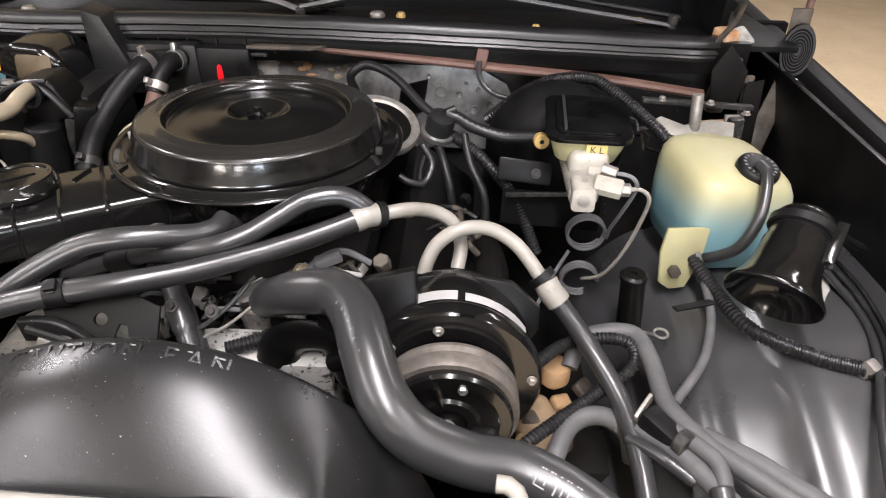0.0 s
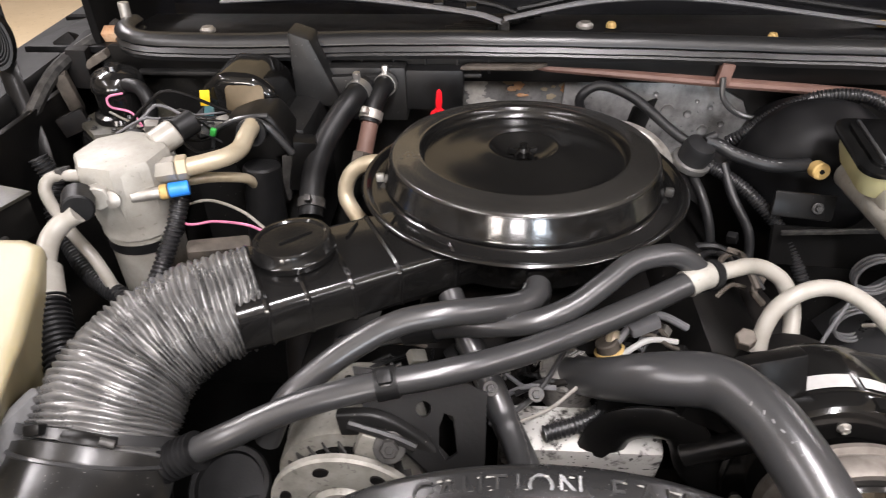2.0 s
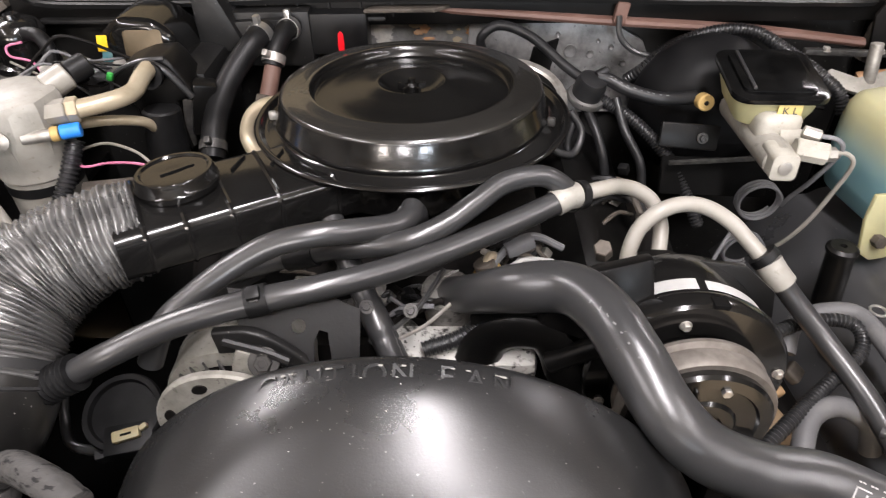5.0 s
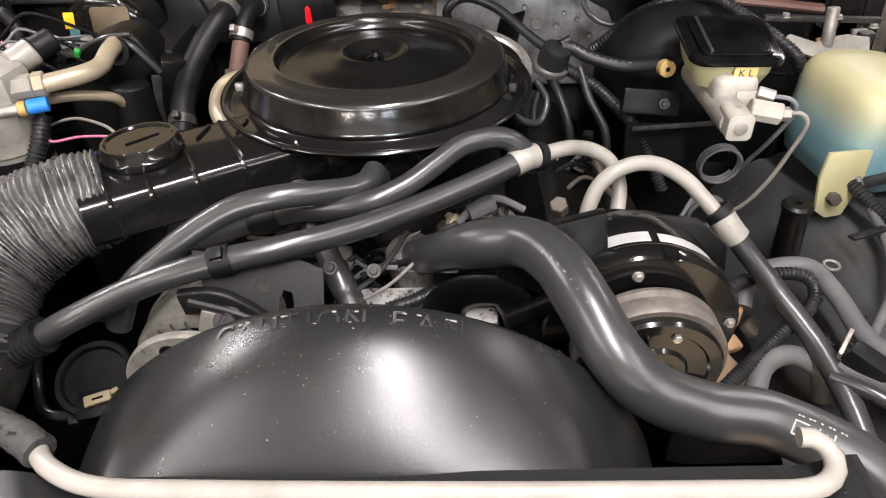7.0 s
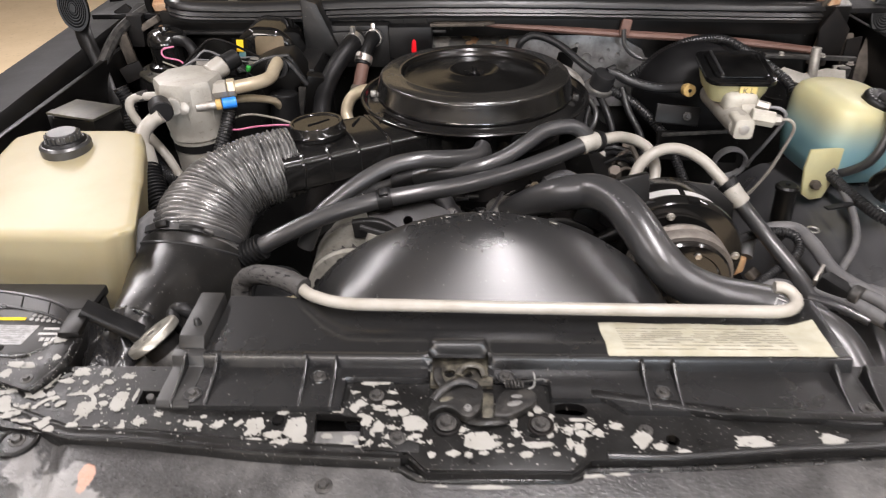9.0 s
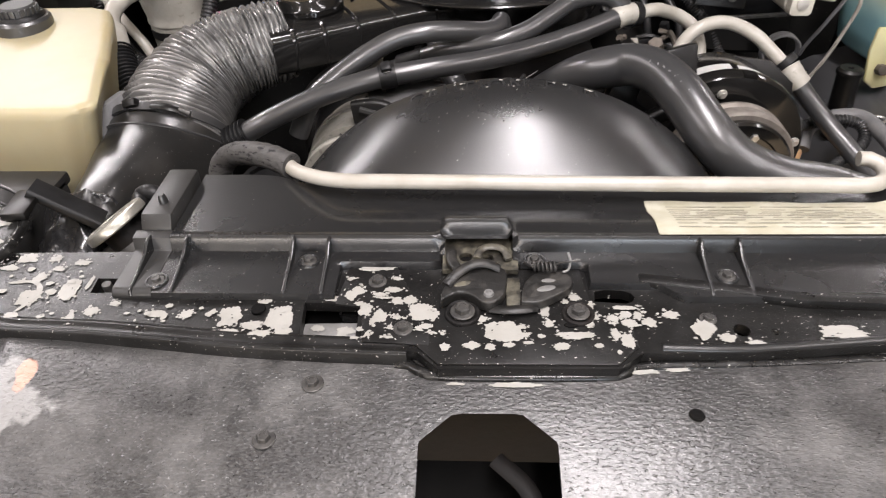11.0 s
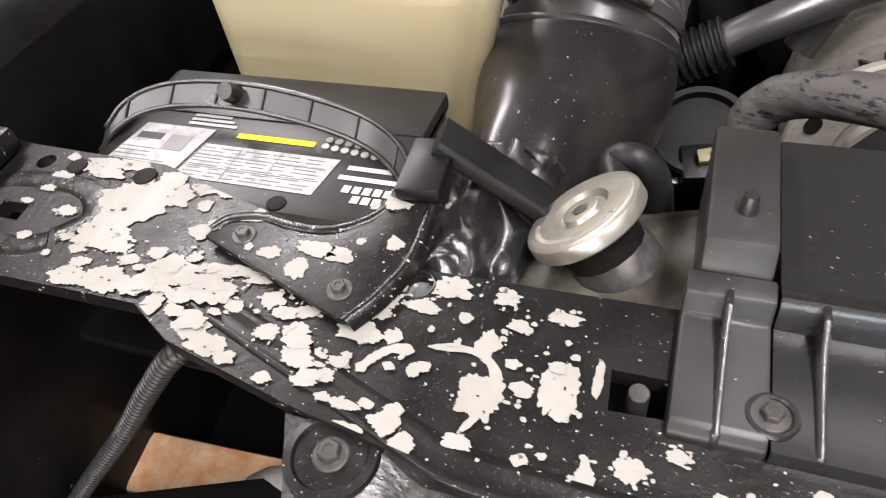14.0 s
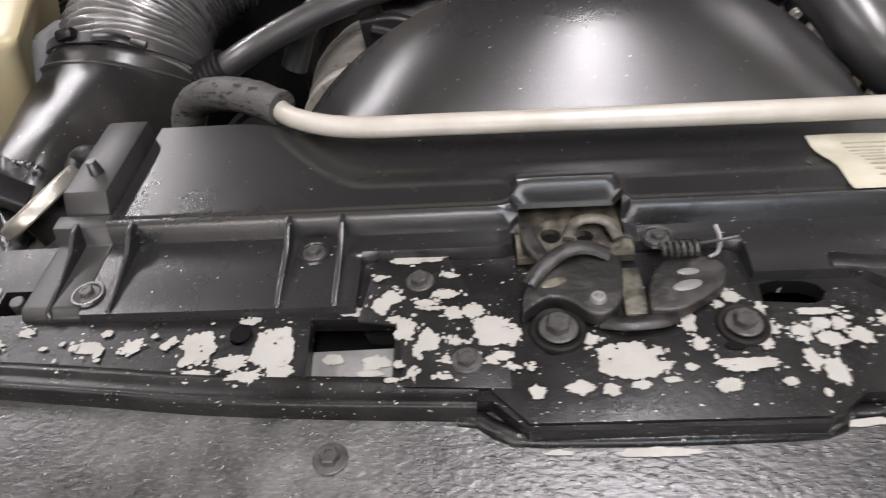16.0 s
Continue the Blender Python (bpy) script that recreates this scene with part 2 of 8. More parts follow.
    "tabgrey": mat("pale_grey_steel", (0.16, 0.158, 0.153), 0.42, scale=40, second=(0.09, 0.088, 0.084), metal=0.2, bump=0.2),
    "whitecast": mat("pale_machined_alloy", (0.42, 0.40, 0.35), 0.4, scale=30, second=(0.30, 0.285, 0.24), bump=0.15, bump_scale=200, specks=0.3, speck_colour=(0.12, 0.11, 0.09), speck_scale=160, speck_cut=0.68),
    "lidblack": mat("wet_black_lid", (0.003, 0.003, 0.003), 0.1, scale=30, spec=0.3, rough2=0.18, bump=0.05),
    "greasepale": mat("smeared_pale_grease", (0.085, 0.078, 0.058), 0.5, scale=90, second=(0.016, 0.0145, 0.012), mix=(0.40, 0.60), rough2=0.35, bump=0.8, bump_scale=160, spec=0.4),
    "bootan": mat("dusty_tan_rubber", (0.24, 0.165, 0.095), 0.6, scale=24, second=(0.12, 0.08, 0.048), bump=0.4, bump_scale=90),
    "greyhose": mat("weathered_grey_hose", (0.085, 0.084, 0.086), 0.5, scale=40, second=(0.12, 0.118, 0.116), bump=0.25, bump_scale=260, rough2=0.62),
    "battery": mat("battery_case", (0.014, 0.0137, 0.0133), 0.34, scale=20, second=(0.024, 0.0235, 0.0225), bump=0.1, specks=0.4, speck_scale=520, speck_cut=0.74),
    "strap": mat("battery_strap", (0.008, 0.008, 0.0082), 0.25, scale=30, spec=0.5),
    "pulley": mat("worn_pulley_steel", (0.20, 0.18, 0.16), 0.48, metal=0.5, scale=50, second=(0.12, 0.105, 0.09), bump=0.2),
    "glass": mat("dark_windscreen", (0.004, 0.004, 0.0045), 0.06, coat=0.3, scale=3),
    "cowl": mat("cowl_black", (0.004, 0.004, 0.0043), 0.4, scale=20, bump=0.2, spec=0.12),
    "seal": mat("weatherstrip_rubber", (0.009, 0.009, 0.0092), 0.28, scale=26, second=(0.015, 0.015, 0.015), bump=0.15, stretch=(0.3, 1, 1), spec=0.5),
    "wiper": mat("wiper_grey_paint", (0.13, 0.13, 0.135), 0.4, scale=30),
    "reservoir": mat("pale_green_plastic", (0.38, 0.355, 0.195), 0.4, scale=14, second=(0.31, 0.295, 0.17), sss=0.1),
    "floor": mat("tan_garage_floor", (0.72, 0.57, 0.38), 0.5, scale=2.2, second=(0.63, 0.49, 0.31), bump=0.15, bump_scale=30, specks=0.2, speck_colour=(0.35, 0.25, 0.15), speck_scale=24, speck_cut=0.62),
    "concrete": mat("grey_concrete", (0.22, 0.22, 0.225), 0.6, scale=3, second=(0.17, 0.17, 0.175), bump=0.3, bump_scale=40),
    "wall": mat("painted_garage_wall", (0.26, 0.25, 0.235), 0.7, scale=2, second=(0.22, 0.21, 0.20), bump=0.1),
    "ceiling": mat("grey_white_ceiling", (0.30, 0.297, 0.29), 0.8, scale=2),
}


def header_mat():
    """Black paint over grey primer: granular overspray with large worn, lighter areas."""
    m = mat("oversprayed_header_paint", (0.011, 0.0108, 0.0106), 0.26, scale=700, second=(0.043, 0.042, 0.041), mix=(0.45, 0.74), rough2=0.42, bump=0.5, bump_scale=380, pimple=0.8, spec=0.65, stretch=(0.6, 1.1, 1), dust=600.0)
    nt = m.node_tree
    n, l = nt.nodes, nt.links
    b = n["Principled BSDF"]
    base = b.inputs["Base Color"].links[0].from_socket
    tc = n.new("ShaderNodeTexCoord")
    big = n.new("ShaderNodeTexNoise")
    big.inputs["Scale"].default_value, big.inputs["Detail"].default_value = 13.0, 7
    big.inputs["Roughness"].default_value = 0.68
    l.new(tc.outputs["Object"], big.inputs["Vector"])
    r = n.new("ShaderNodeMapRange")
    r.inputs[1].default_value, r.inputs[2].default_value, r.inputs[4].default_value = 0.46, 0.72, 0.38
    l.new(big.outputs[0], r.inputs[0])
    mx = n.new("ShaderNodeMix")
    mx.data_type = "RGBA"
    mx.inputs[7].default_value = (0.21, 0.205, 0.198, 1)
    l.new(r.outputs[0], mx.inputs[0])
    l.new(base, mx.inputs[6])
    out = mx.outputs[2]
    geo = n.new("ShaderNodeNewGeometry")
    ragged = n.new("ShaderNodeTexNoise")
    ragged.inputs["Scale"].default_value, ragged.inputs["Detail"].default_value = 60.0, 8
    l.new(geo.outputs["Position"], ragged.inputs["Vector"])
    for centre, size, colour, amount in (((-0.546, 0.148, 0.94), (26, 36, 0), (0.21, 0.207, 0.20), 0.75), ((-0.586, 0.178, 0.94), (70, 60, 0), (0.20, 0.195, 0.19), 0.6), ((-0.528, 0.166, 0.94), (150, 75, 0), (0.36, 0.20, 0.14), 0.85)):
        sub = n.new("ShaderNodeVectorMath")
        sub.operation = "SUBTRACT"
        sub.inputs[1].default_value = centre
        l.new(geo.outputs["Position"], sub.inputs[0])
        mul = n.new("ShaderNodeVectorMath")
        mul.operation = "MULTIPLY"
        mul.inputs[1].default_value = size
        l.new(sub.outputs[0], mul.inputs[0])
        far = n.new("ShaderNodeVectorMath")
        far.operation = "LENGTH"
        l.new(mul.outputs[0], far.inputs[0])
        add = n.new("ShaderNodeMath")
        add.operation = "MULTIPLY_ADD"
        add.inputs[1].default_value, add.inputs[2].default_value = 2.4, -1.2
        l.new(ragged.outputs[0], add.inputs[0])
        tot = n.new("ShaderNodeMath")
        l.new(far.outputs["Value"], tot.inputs[0])
        l.new(add.outputs[0], tot.inputs[1])
        r = n.new("ShaderNodeMapRange")
        r.inputs[1].default_value, r.inputs[2].default_value, r.inputs[3].default_value, r.inputs[4].default_value = 0.75, 1.0, amount, 0.0
        l.new(tot.outputs[0], r.inputs[0])
        mx = n.new("ShaderNodeMix")
        mx.data_type = "RGBA"
        mx.inputs[7].default_value = (*colour, 1)
        l.new(r.outputs[0], mx.inputs[0])
        l.new(out, mx.inputs[6])
        out = mx.outputs[2]
    l.new(out, b.inputs["Base Color"])
    return m


M["header"] = header_mat()


def washer_mat():
    """Cream plastic whose lower part shows the blue fluid inside, with an uneven level."""
    m = mat("washer_tank_plastic", (0.40, 0.375, 0.215), 0.36, scale=8, second=(0.35, 0.34, 0.21), sss=0.15, bump=0.05)
    nt = m.node_tree
    n, l = nt.nodes, nt.links
    b = n["Principled BSDF"]
    base = b.inputs["Base Color"].links[0].from_socket
    geo = n.new("ShaderNodeNewGeometry")
    sep = n.new("ShaderNodeSeparateXYZ")
    l.new(geo.outputs["Position"], sep.inputs[0])
    r = n.new("ShaderNodeMapRange")
    r.interpolation_type = "SMOOTHSTEP"
    r.inputs[1].default_value, r.inputs[2].default_value = 0.985, 0.915
    r.inputs[4].default_value = 0.9
    l.new(sep.outputs[2], r.inputs[0])
    mx = n.new("ShaderNodeMix")
    mx.data_type = "RGBA"
    mx.inputs[7].default_value = (0.17, 0.36, 0.42, 1)
    l.new(r.outputs[0], mx.inputs[0])
    l.new(base, mx.inputs[6])
    l.new(mx.outputs[2], b.inputs["Base Color"])
    return m


M["washer"] = washer_mat()

# ---- building helpers ----
ORIGIN = {}


def finish(bm, angle=38):
    bmesh.ops.recalc_face_normals(bm, faces=bm.faces)
    me = bpy.data.meshes.new("mesh")
    for f in bm.faces:
        f.smooth = True
    bm.to_mesh(me)
    bm.free()
    me.set_sharp_from_angle(angle=radians(angle))
    return me


def thing(name, at, label, category, group="", kind=""):
    ob = new(name)
    ob.location = at
    ob.empty_display_size = 0.05
    ORIGIN[ob] = Vector(at)
    return tagged(ob, label, category, group, kind)


def part(name, bm, material, parent, label="", angle=38):
    """Links a bmesh, given in world metres, as one mesh under a thing or part."""
    o = ORIGIN[parent]
    bmesh.ops.translate(bm, verts=bm.verts, vec=-o)
    me = finish(bm, angle)
    me.name = name
    me.materials.append(M[material] if isinstance(material, str) else material)
    ob = new(name, me)
    ob.parent = parent
    ORIGIN[ob] = o
    return tagged(ob, label)


def solo(name, bm, material, label, category, group="", kind="", angle=38):
    """A thing that is one mesh."""
    me = finish(bm, angle)
    me.name = name
    me.materials.append(M[material] if isinstance(material, str) else material)
    ob = new(name, me)
    ORIGIN[ob] = Vector((0, 0, 0))
    return tagged(ob, label, category, group, kind)


def placed(name, me, parent, m, label=""):
    """A part that shares a mesh, at the world pose m."""
    ob = new(name, me)
    ob.parent = parent
    ob.matrix_basis = Matrix.Translation(-ORIGIN[parent]) @ m
    return tagged(ob, label)


def spline(points, n):
    """n points along a smooth curve through the given points, evenly spaced."""
    P = [Vector(p) for p in points]
    raw = []
    for i in range(len(P) - 1):
        p1, p2 = P[i], P[i + 1]
        p0 = P[i - 1] if i else p1 * 2 - p2
        p3 = P[i + 2] if i + 2 < len(P) else p2 * 2 - p1
        for k in range(16):
            f = k / 16
            raw.append(0.5 * (2 * p1 + (p2 - p0) * f + (2 * p0 - 5 * p1 + 4 * p2 - p3) * f * f + (3 * p1 - p0 - 3 * p2 + p3) * f ** 3))
    raw.append(P[-1])
    d = [0.0]
    for a, b in zip(raw, raw[1:]):
        d.append(d[-1] + (b - a).length)
    out, j = [], 0
    for k in range(n):
        s = d[-1] * k / (n - 1)
        while j < len(d) - 2 and d[j + 1] < s:
            j += 1
        f = (s - d[j]) / max(1e-9, d[j + 1] - d[j])
        out.append(raw[j].lerp(raw[j + 1], min(1, f)))
    return out


def sweep(bm, path, ring, closed=False, caps=True):
    """Sweeps ring(k, u) -> list of (side, up) offsets along a path, with a twist-free frame."""
    n = len(path)
    rows = []
    t = (path[1] - path[0]).normalized()
    up = Vector((0, 0, 1)) if abs(t.z) < 0.92 else Vector((0, 1, 0))
    up = (up - t * up.dot(t)).normalized()
    for k, p in enumerate(path):
        t = (path[min(k + 1, n - 1)] - path[max(k - 1, 0)]).normalized()
        up = (up - t * up.dot(t)).normalized()
        side = t.cross(up)
        rows.append([bm.verts.new(p + side * a + up * b) for a, b in ring(k, k / (n - 1))])
    for a, b in zip(rows, rows[1:]):
        for i in range(len(a)):
            j = (i + 1) % len(a)
            bm.faces.new((a[i], a[j], b[j], b[i]))
    if caps:
        bm.faces.new(rows[0][::-1])
        bm.faces.new(rows[-1])
    return bm


def circle(r, seg):
    return [(r * math.cos(2 * math.pi * i / seg), r * math.sin(2 * math.pi * i / seg)) for i in range(seg)]


def tube(points, r, n=40, seg=16, rfun=None, flat=1.0, bm=None):
    bm = bm or bmesh.new()
    path = spline(points, n)
    return sweep(bm, path, lambda k, u: [(a * (flat if flat > 1 else 1), b / (flat if flat > 1 else 1)) for a, b in circle(r * (rfun(k, u) if rfun else 1), seg)])


def loom(points, r, pitch=0.0045, seg=12, bm=None):
    """Corrugated split loom or bellows."""
    length = sum((Vector(b) - Vector(a)).length for a, b in zip(points, points[1:]))
    n = max(8, int(length / pitch) * 4)
    return tube(points, r, n, seg, rfun=lambda k, u: (1.0, 1.0, 0.84, 0.84)[k % 4], bm=bm)


def lathe(profile, m=None, seg=64, bm=None):
    """Turns a profile of (radius, height) round z and places it by m."""
    bm = bm or bmesh.new()
    rows = []
    m = m or Matrix()
    for r, h in profile:
        if r < 1e-6:
            rows.append([bm.verts.new(m @ Vector((0, 0, h)))])
        else:
            rows.append([bm.verts.new(m @ Vector((r * math.cos(2 * math.pi * i / seg), r * math.sin(2 * math.pi * i / seg), h))) for i in range(seg)])
    for a, b in zip(rows, rows[1:]):
        for i in range(seg):
            j = (i + 1) % seg
            if len(a) == 1 and len(b) == 1:
                continue
            if len(a) == 1:
                bm.faces.new((a[0], b[i], b[j]))
            elif len(b) == 1:
                bm.faces.new((a[i], a[j], b[0]))
            else:
                bm.faces.new((a[i], a[j], b[j], b[i]))
    return bm


def box(size, m, bevel=0.0, bm=None, seg=2):
    """A box with rounded edges, centred at m."""
    t = bmesh.new()
    bmesh.ops.create_cube(t, size=1)
    bmesh.ops.scale(t, verts=t.verts, vec=size)
    if bevel:
        bmesh.ops.bevel(t, geom=t.edges[:], offset=bevel, segments=seg, affect="EDGES", profile=0.6)
    bmesh.ops.transform(t, verts=t.verts, matrix=m)
    return merge(t, bm)


def merge(t, bm=None):
    """Adds bmesh t to bm."""
    if bm is None:
        return t
    me = bpy.data.meshes.new("tmp")
    t.to_mesh(me)
    t.free()
    bm.from_mesh(me)
    bpy.data.meshes.remove(me)
    return bm


def prism(outline, z0, z1, bevel=0.0, m=None, bm=None, seg=2):
    """An outline in plan, drawn up from z0 to z1."""
    t = bmesh.new()
    lo = [t.verts.new((x, y, z0)) for x, y in outline]
    hi = [t.verts.new((x, y, z1)) for x, y in outline]
    k = len(lo)
    t.faces.new(lo[::-1])
    t.faces.new(hi)
    for i in range(k):
        j = (i + 1) % k
        t.faces.new((lo[i], lo[j], hi[j], hi[i]))
    bmesh.ops.recalc_face_normals(t, faces=t.faces)
    if bevel:
        bmesh.ops.bevel(t, geom=t.edges[:], offset=bevel, segments=seg, affect="EDGES", profile=0.6, clamp_overlap=True)
    if m:
        bmesh.ops.transform(t, verts=t.verts, matrix=m)
    return merge(t, bm)


def rod(a, b, r, seg=16, bm=None, r2=None):
    a, b = Vector(a), Vector(b)
    m = Matrix.Translation(a) @ (b - a).to_track_quat("Z", "Y").to_matrix().to_4x4()
    h = (b - a).length
    r2 = r if r2 is None else r2
    c = min(r, r2, h) * 0.12
    return lathe([(0, 0), (r - c, 0), (r, c), (r2, h - c), (r2 - c, h), (0, h)], m, seg, bm)


def facing(at, way):
    """A pose whose z axis points along way."""
    return Matrix.Translation(at) @ Vector(way).to_track_quat("Z", "Y").to_matrix().to_4x4()


def rounded(w, h, r, seg=5):
    """Outline of a rounded rectangle about the origin."""
    out = []
    for cx, cy, a0 in ((w / 2 - r, h / 2 - r, 0), (-w / 2 + r, h / 2 - r, 90), (-w / 2 + r, -h / 2 + r, 180), (w / 2 - r, -h / 2 + r, 270)):
        for i in range(seg + 1):
            a = radians(a0 + 90 * i / seg)
            out.append((cx + r * math.cos(a), cy + r * math.sin(a)))
    return out


def bolt_mesh(r, washer=1.7, h=None, flange=True):
    """A hex bolt head on a washer, standing on z = 0."""
    h = h or r * 0.9
    bm = bmesh.new()
    if flange:
        lathe([(0, 0), (r * washer, 0), (r * washer, r * 0.12), (r * washer * 0.92, r * 0.22), (0, r * 0.22)], seg=20, bm=bm)
    t = bmesh.new()
    lathe([(0, r * 0.2), (r, r * 0.2), (r, h), (r * 0.86, h + r * 0.16), (r * 0.5, h + r * 0.16), (r * 0.45, h + r * 0.05), (0, h + r * 0.05)], seg=6, bm=t)
    merge(t, bm)
    return finish(bm, 30)


BOLT = bolt_mesh(0.0042)
BOLT.materials.append(M["bolt"])
BOLT_BIG = bolt_mesh(0.0054, 1.55)
BOLT_BIG.materials.append(M["bolt"])
BOLT_ZINC = bolt_mesh(0.005, 1.35)
BOLT_ZINC.materials.append(M["zinc"])
BOLT_BRIGHT = bolt_mesh(0.0045, 1.0, 0.004, False)
BOLT_BRIGHT.materials.append(M["bright"])

# panel coloured as the tan room mirrored in the tower's face

def letters(word, size, m, thick, material, name, parent, label=""):
    """Raised writing in the built-in font; m places its centre, z out of the surface."""
    cu = bpy.data.curves.new("writing", "FONT")
    cu.body, cu.size, cu.extrude, cu.align_x, cu.align_y = word, size, thick, "CENTER", "CENTER"
    tmp = bpy.data.objects.new("writing", cu)
    scene.collection.objects.link(tmp)
    me = bpy.data.meshes.new_from_object(tmp.evaluated_get(bpy.context.evaluated_depsgraph_get()))
    bpy.data.objects.remove(tmp)
    bpy.data.curves.remove(cu)
    me.materials.clear()
    me.materials.append(M[material])
    return placed(name, me, parent, m, label)


def hose_clamp(at, way, r, parent, w=0.012, material="bright"):
    m = facing(at, way)
    cl = part("hose_clamp", lathe([(r, -w / 2), (r + 0.0012, -w / 2), (r + 0.0012, w / 2), (r, w / 2)], m, 32), material, parent, "worm-drive metal hose clamp")
    part("clamp_screw", box((0.008, 0.014, 0.009), m @ pose(0, r + 0.005, 0), 0.002), material, cl)
    return cl

# ---- the garage ----
bm = box((16, 16, 0.1), pose(0, 2, -0.05))
solo("floor", bm, "floor", "tan coated garage floor, lightly speckled", "floor", kind="structure")
bm = box((4, 6, 0.004), pose(6.0, 7.5, 0.002))
solo("pavement", bm, "concrete", "grey concrete strip of floor beside the tan coating", "floor", kind="structure")
for nm, size, at, ma in (("wall_north", (16, 0.15, 3.1), (0, 10.07, 1.5), "wall"), ("wall_south", (16, 0.15, 3.1), (0, -6.07, 1.5), "wall"),
                         ("wall_west", (0.15, 16, 3.1), (-8.07, 2, 1.5), "wall"), ("wall_east", (0.15, 16, 3.1), (8.07, 2, 1.5), "wall")):
    solo(nm, box(size, pose(*at)), ma, "plain painted garage wall", "wall", kind="structure")
solo("ceiling", box((16.2, 16.2, 0.1), pose(0, 2, 3.1)), "ceiling", "white painted garage ceiling", "ceiling", kind="structure")
for sx_, sy_, sz_, wx, wy, watts in STRIPS:
    fx = thing("ceiling_light", (sx_, sy_, 3.0), "long white strip light fixed under the ceiling", "light fixture", "ceiling strip lights")
    part("housing", box((wx + 0.06, wy + 0.06, 0.05), pose(sx_, sy_, 2.99), 0.01), "white", fx)

for wx_, wcol in WINDOWS:
    wn = thing("window", (wx_, -5.95, 1.2), "tall daylit garage window in a plain white frame", "window", "garage windows", "structure")
    for dx, dz, w, h in ((0, 0.8, 1.2, 0.1), (0, -0.8, 1.2, 0.1), (-0.55, 0, 0.1, 1.5), (0.55, 0, 0.1, 1.5)):
        part("window_frame", box((w, 0.06, h), pose(wx_ + dx, -5.96, 1.45 + dz), 0.01), "white", wn)

# ---- car body round the bay ----


def fender_x(side, y):
    return max(0.558, 0.565 + 0.056 * (y - 0.88)) if side > 0 else -0.928 - 0.078 * (y - 0.893)


def fender(side):
    fd_ = thing("fender", (fender_x(side, 0.9), 0.9, 0.9), "satin black steel front fender beside the engine bay", "fender", "front fenders")
    for nm, prof in (("flange", [(-0.012, 0.88), (-0.012, 0.985), (-0.004, 1.000), (0.004, 1.004)]), ("skin", [(0.004, 1.0045), (0.022, 1.0065), (0.036, 1.003), (0.045, 0.995), (0.055, 0.975), (0.07, 0.93), (0.09, 0.85), (0.10, 0.75), (0.10, 0.55), (0.09, 0.4)] if side > 0 else
                                                                                                                                  [(0.004, 1.0045), (0.05, 1.006), (0.095, 1.002), (0.112, 0.985), (0.13, 0.95), (0.15, 0.88), (0.16, 0.75), (0.15, 0.55), (0.13, 0.4)])):
        bm = bmesh.new()
        rows = []
        for k in range(28):
            y = -0.35 + 2.9 * k / 27
            x = fender_x(side, y)
            rows.append([bm.verts.new((x + side * a, y, z)) for a, z in prof])
        for a, b in zip(rows, rows[1:]):
            for i in range(len(a) - 1):
                bm.faces.new((a[i], a[i + 1], b[i + 1], b[i]))
        ext = bmesh.ops.extrude_face_region(bm, geom=bm.faces[:])
        bmesh.ops.translate(bm, verts=[v for v in ext["geom"] if isinstance(v, bmesh.types.BMVert)], vec=(0, 0, -0.004))
        part(nm, bm, "fender", fd_)


fender(1)
fender(-1)

# wheelhouse apron on the driver's side: stepped plastic arch with creases
def apron_z(y):
    return 0.867 - (1.15 if y < 0.70 else 0.3) * (y - 0.70) ** 2


bm = bmesh.new()
rows = []
for k in range(46):
    y = 0.02 + 0.92 * k / 45
    arch = apron_z(y)
    row = []
    for i in range(60):
        x = 0.20 + 0.345 * i / 59
        z = arch
        if x < 0.30:
            z -= 2.2 * (0.30 - x) ** 1.35
        z += 0.006 * (1 / (1 + math.exp(-(x - 0.318) / 0.003))) - 0.008 * math.exp(-((x - 0.392) / 0.016) ** 2)
        z += 0.24 * (max(x, 0.31) - 0.40) - 0.4 * max(0, x - 0.475)
        row.append(bm.verts.new((x, y, z)))
    rows.append(row)
for a, b in zip(rows, rows[1:]):
    for i in range(59):
        bm.faces.new((a[i], a[i + 1], b[i + 1], b[i]))
apron = thing("wheelhouse_apron", (0.36, 0.4, 0.6), "glossy black plastic wheelhouse apron with pressed creases", "apron")
part("panel", bm, "apron", apron)
part("side_panel", box((0.01, 1.62, 0.80), pose(0.550, 0.62, 0.60), 0.002), "black", apron)
for x, y in ((0.272, 0.60), (0.31, 0.30), (0.46, 0.52)):
    placed("bolt", BOLT, apron, pose(x, y, apron_z(y) + 0.24 * (max(x, 0.31) - 0.40) - (2.2 * (0.30 - x) ** 1.35 if x < 0.3 else 0)))
inner = thing("inner_fender", (-0.9, 0.6, 0.5), "dark painted inner fender panel in shadow", "panel")
part("panel", box((0.01, 1.62, 0.92), pose(-0.925, 0.62, 0.535, 0, 4, 0), 0.002), "black", inner)
part("ledge", box((0.2, 0.9, 0.012), pose(-0.86, 0.75, 0.78), 0.003), "black", inner)
part("brace", rod((-0.845, 0.52, 0.75), (-0.93, 0.60, 1.0), 0.004), "black", inner)
for i in range(6):
    placed("bolt", BOLT, inner, pose(-0.93, 0.35 + i * 0.15, 0.93, 0, 94, 0))
solo("firewall", box((1.27, 0.02, 0.86), pose(-0.205, 1.155, 0.60), 0.002), "wallpaint", "black painted steel firewall behind the engine", "firewall", kind="structure")
# closes the bay from below; under-engine shade is in its colour
solo("underbody", box((1.5, 1.05, 0.02), pose(-0.22, 0.62, 0.33), 0.002), "void", "frame and splash floor under the engine, shade painted in as near-black", "underbody", kind="structure")

# pocket walls coloured near-black for the shade in there
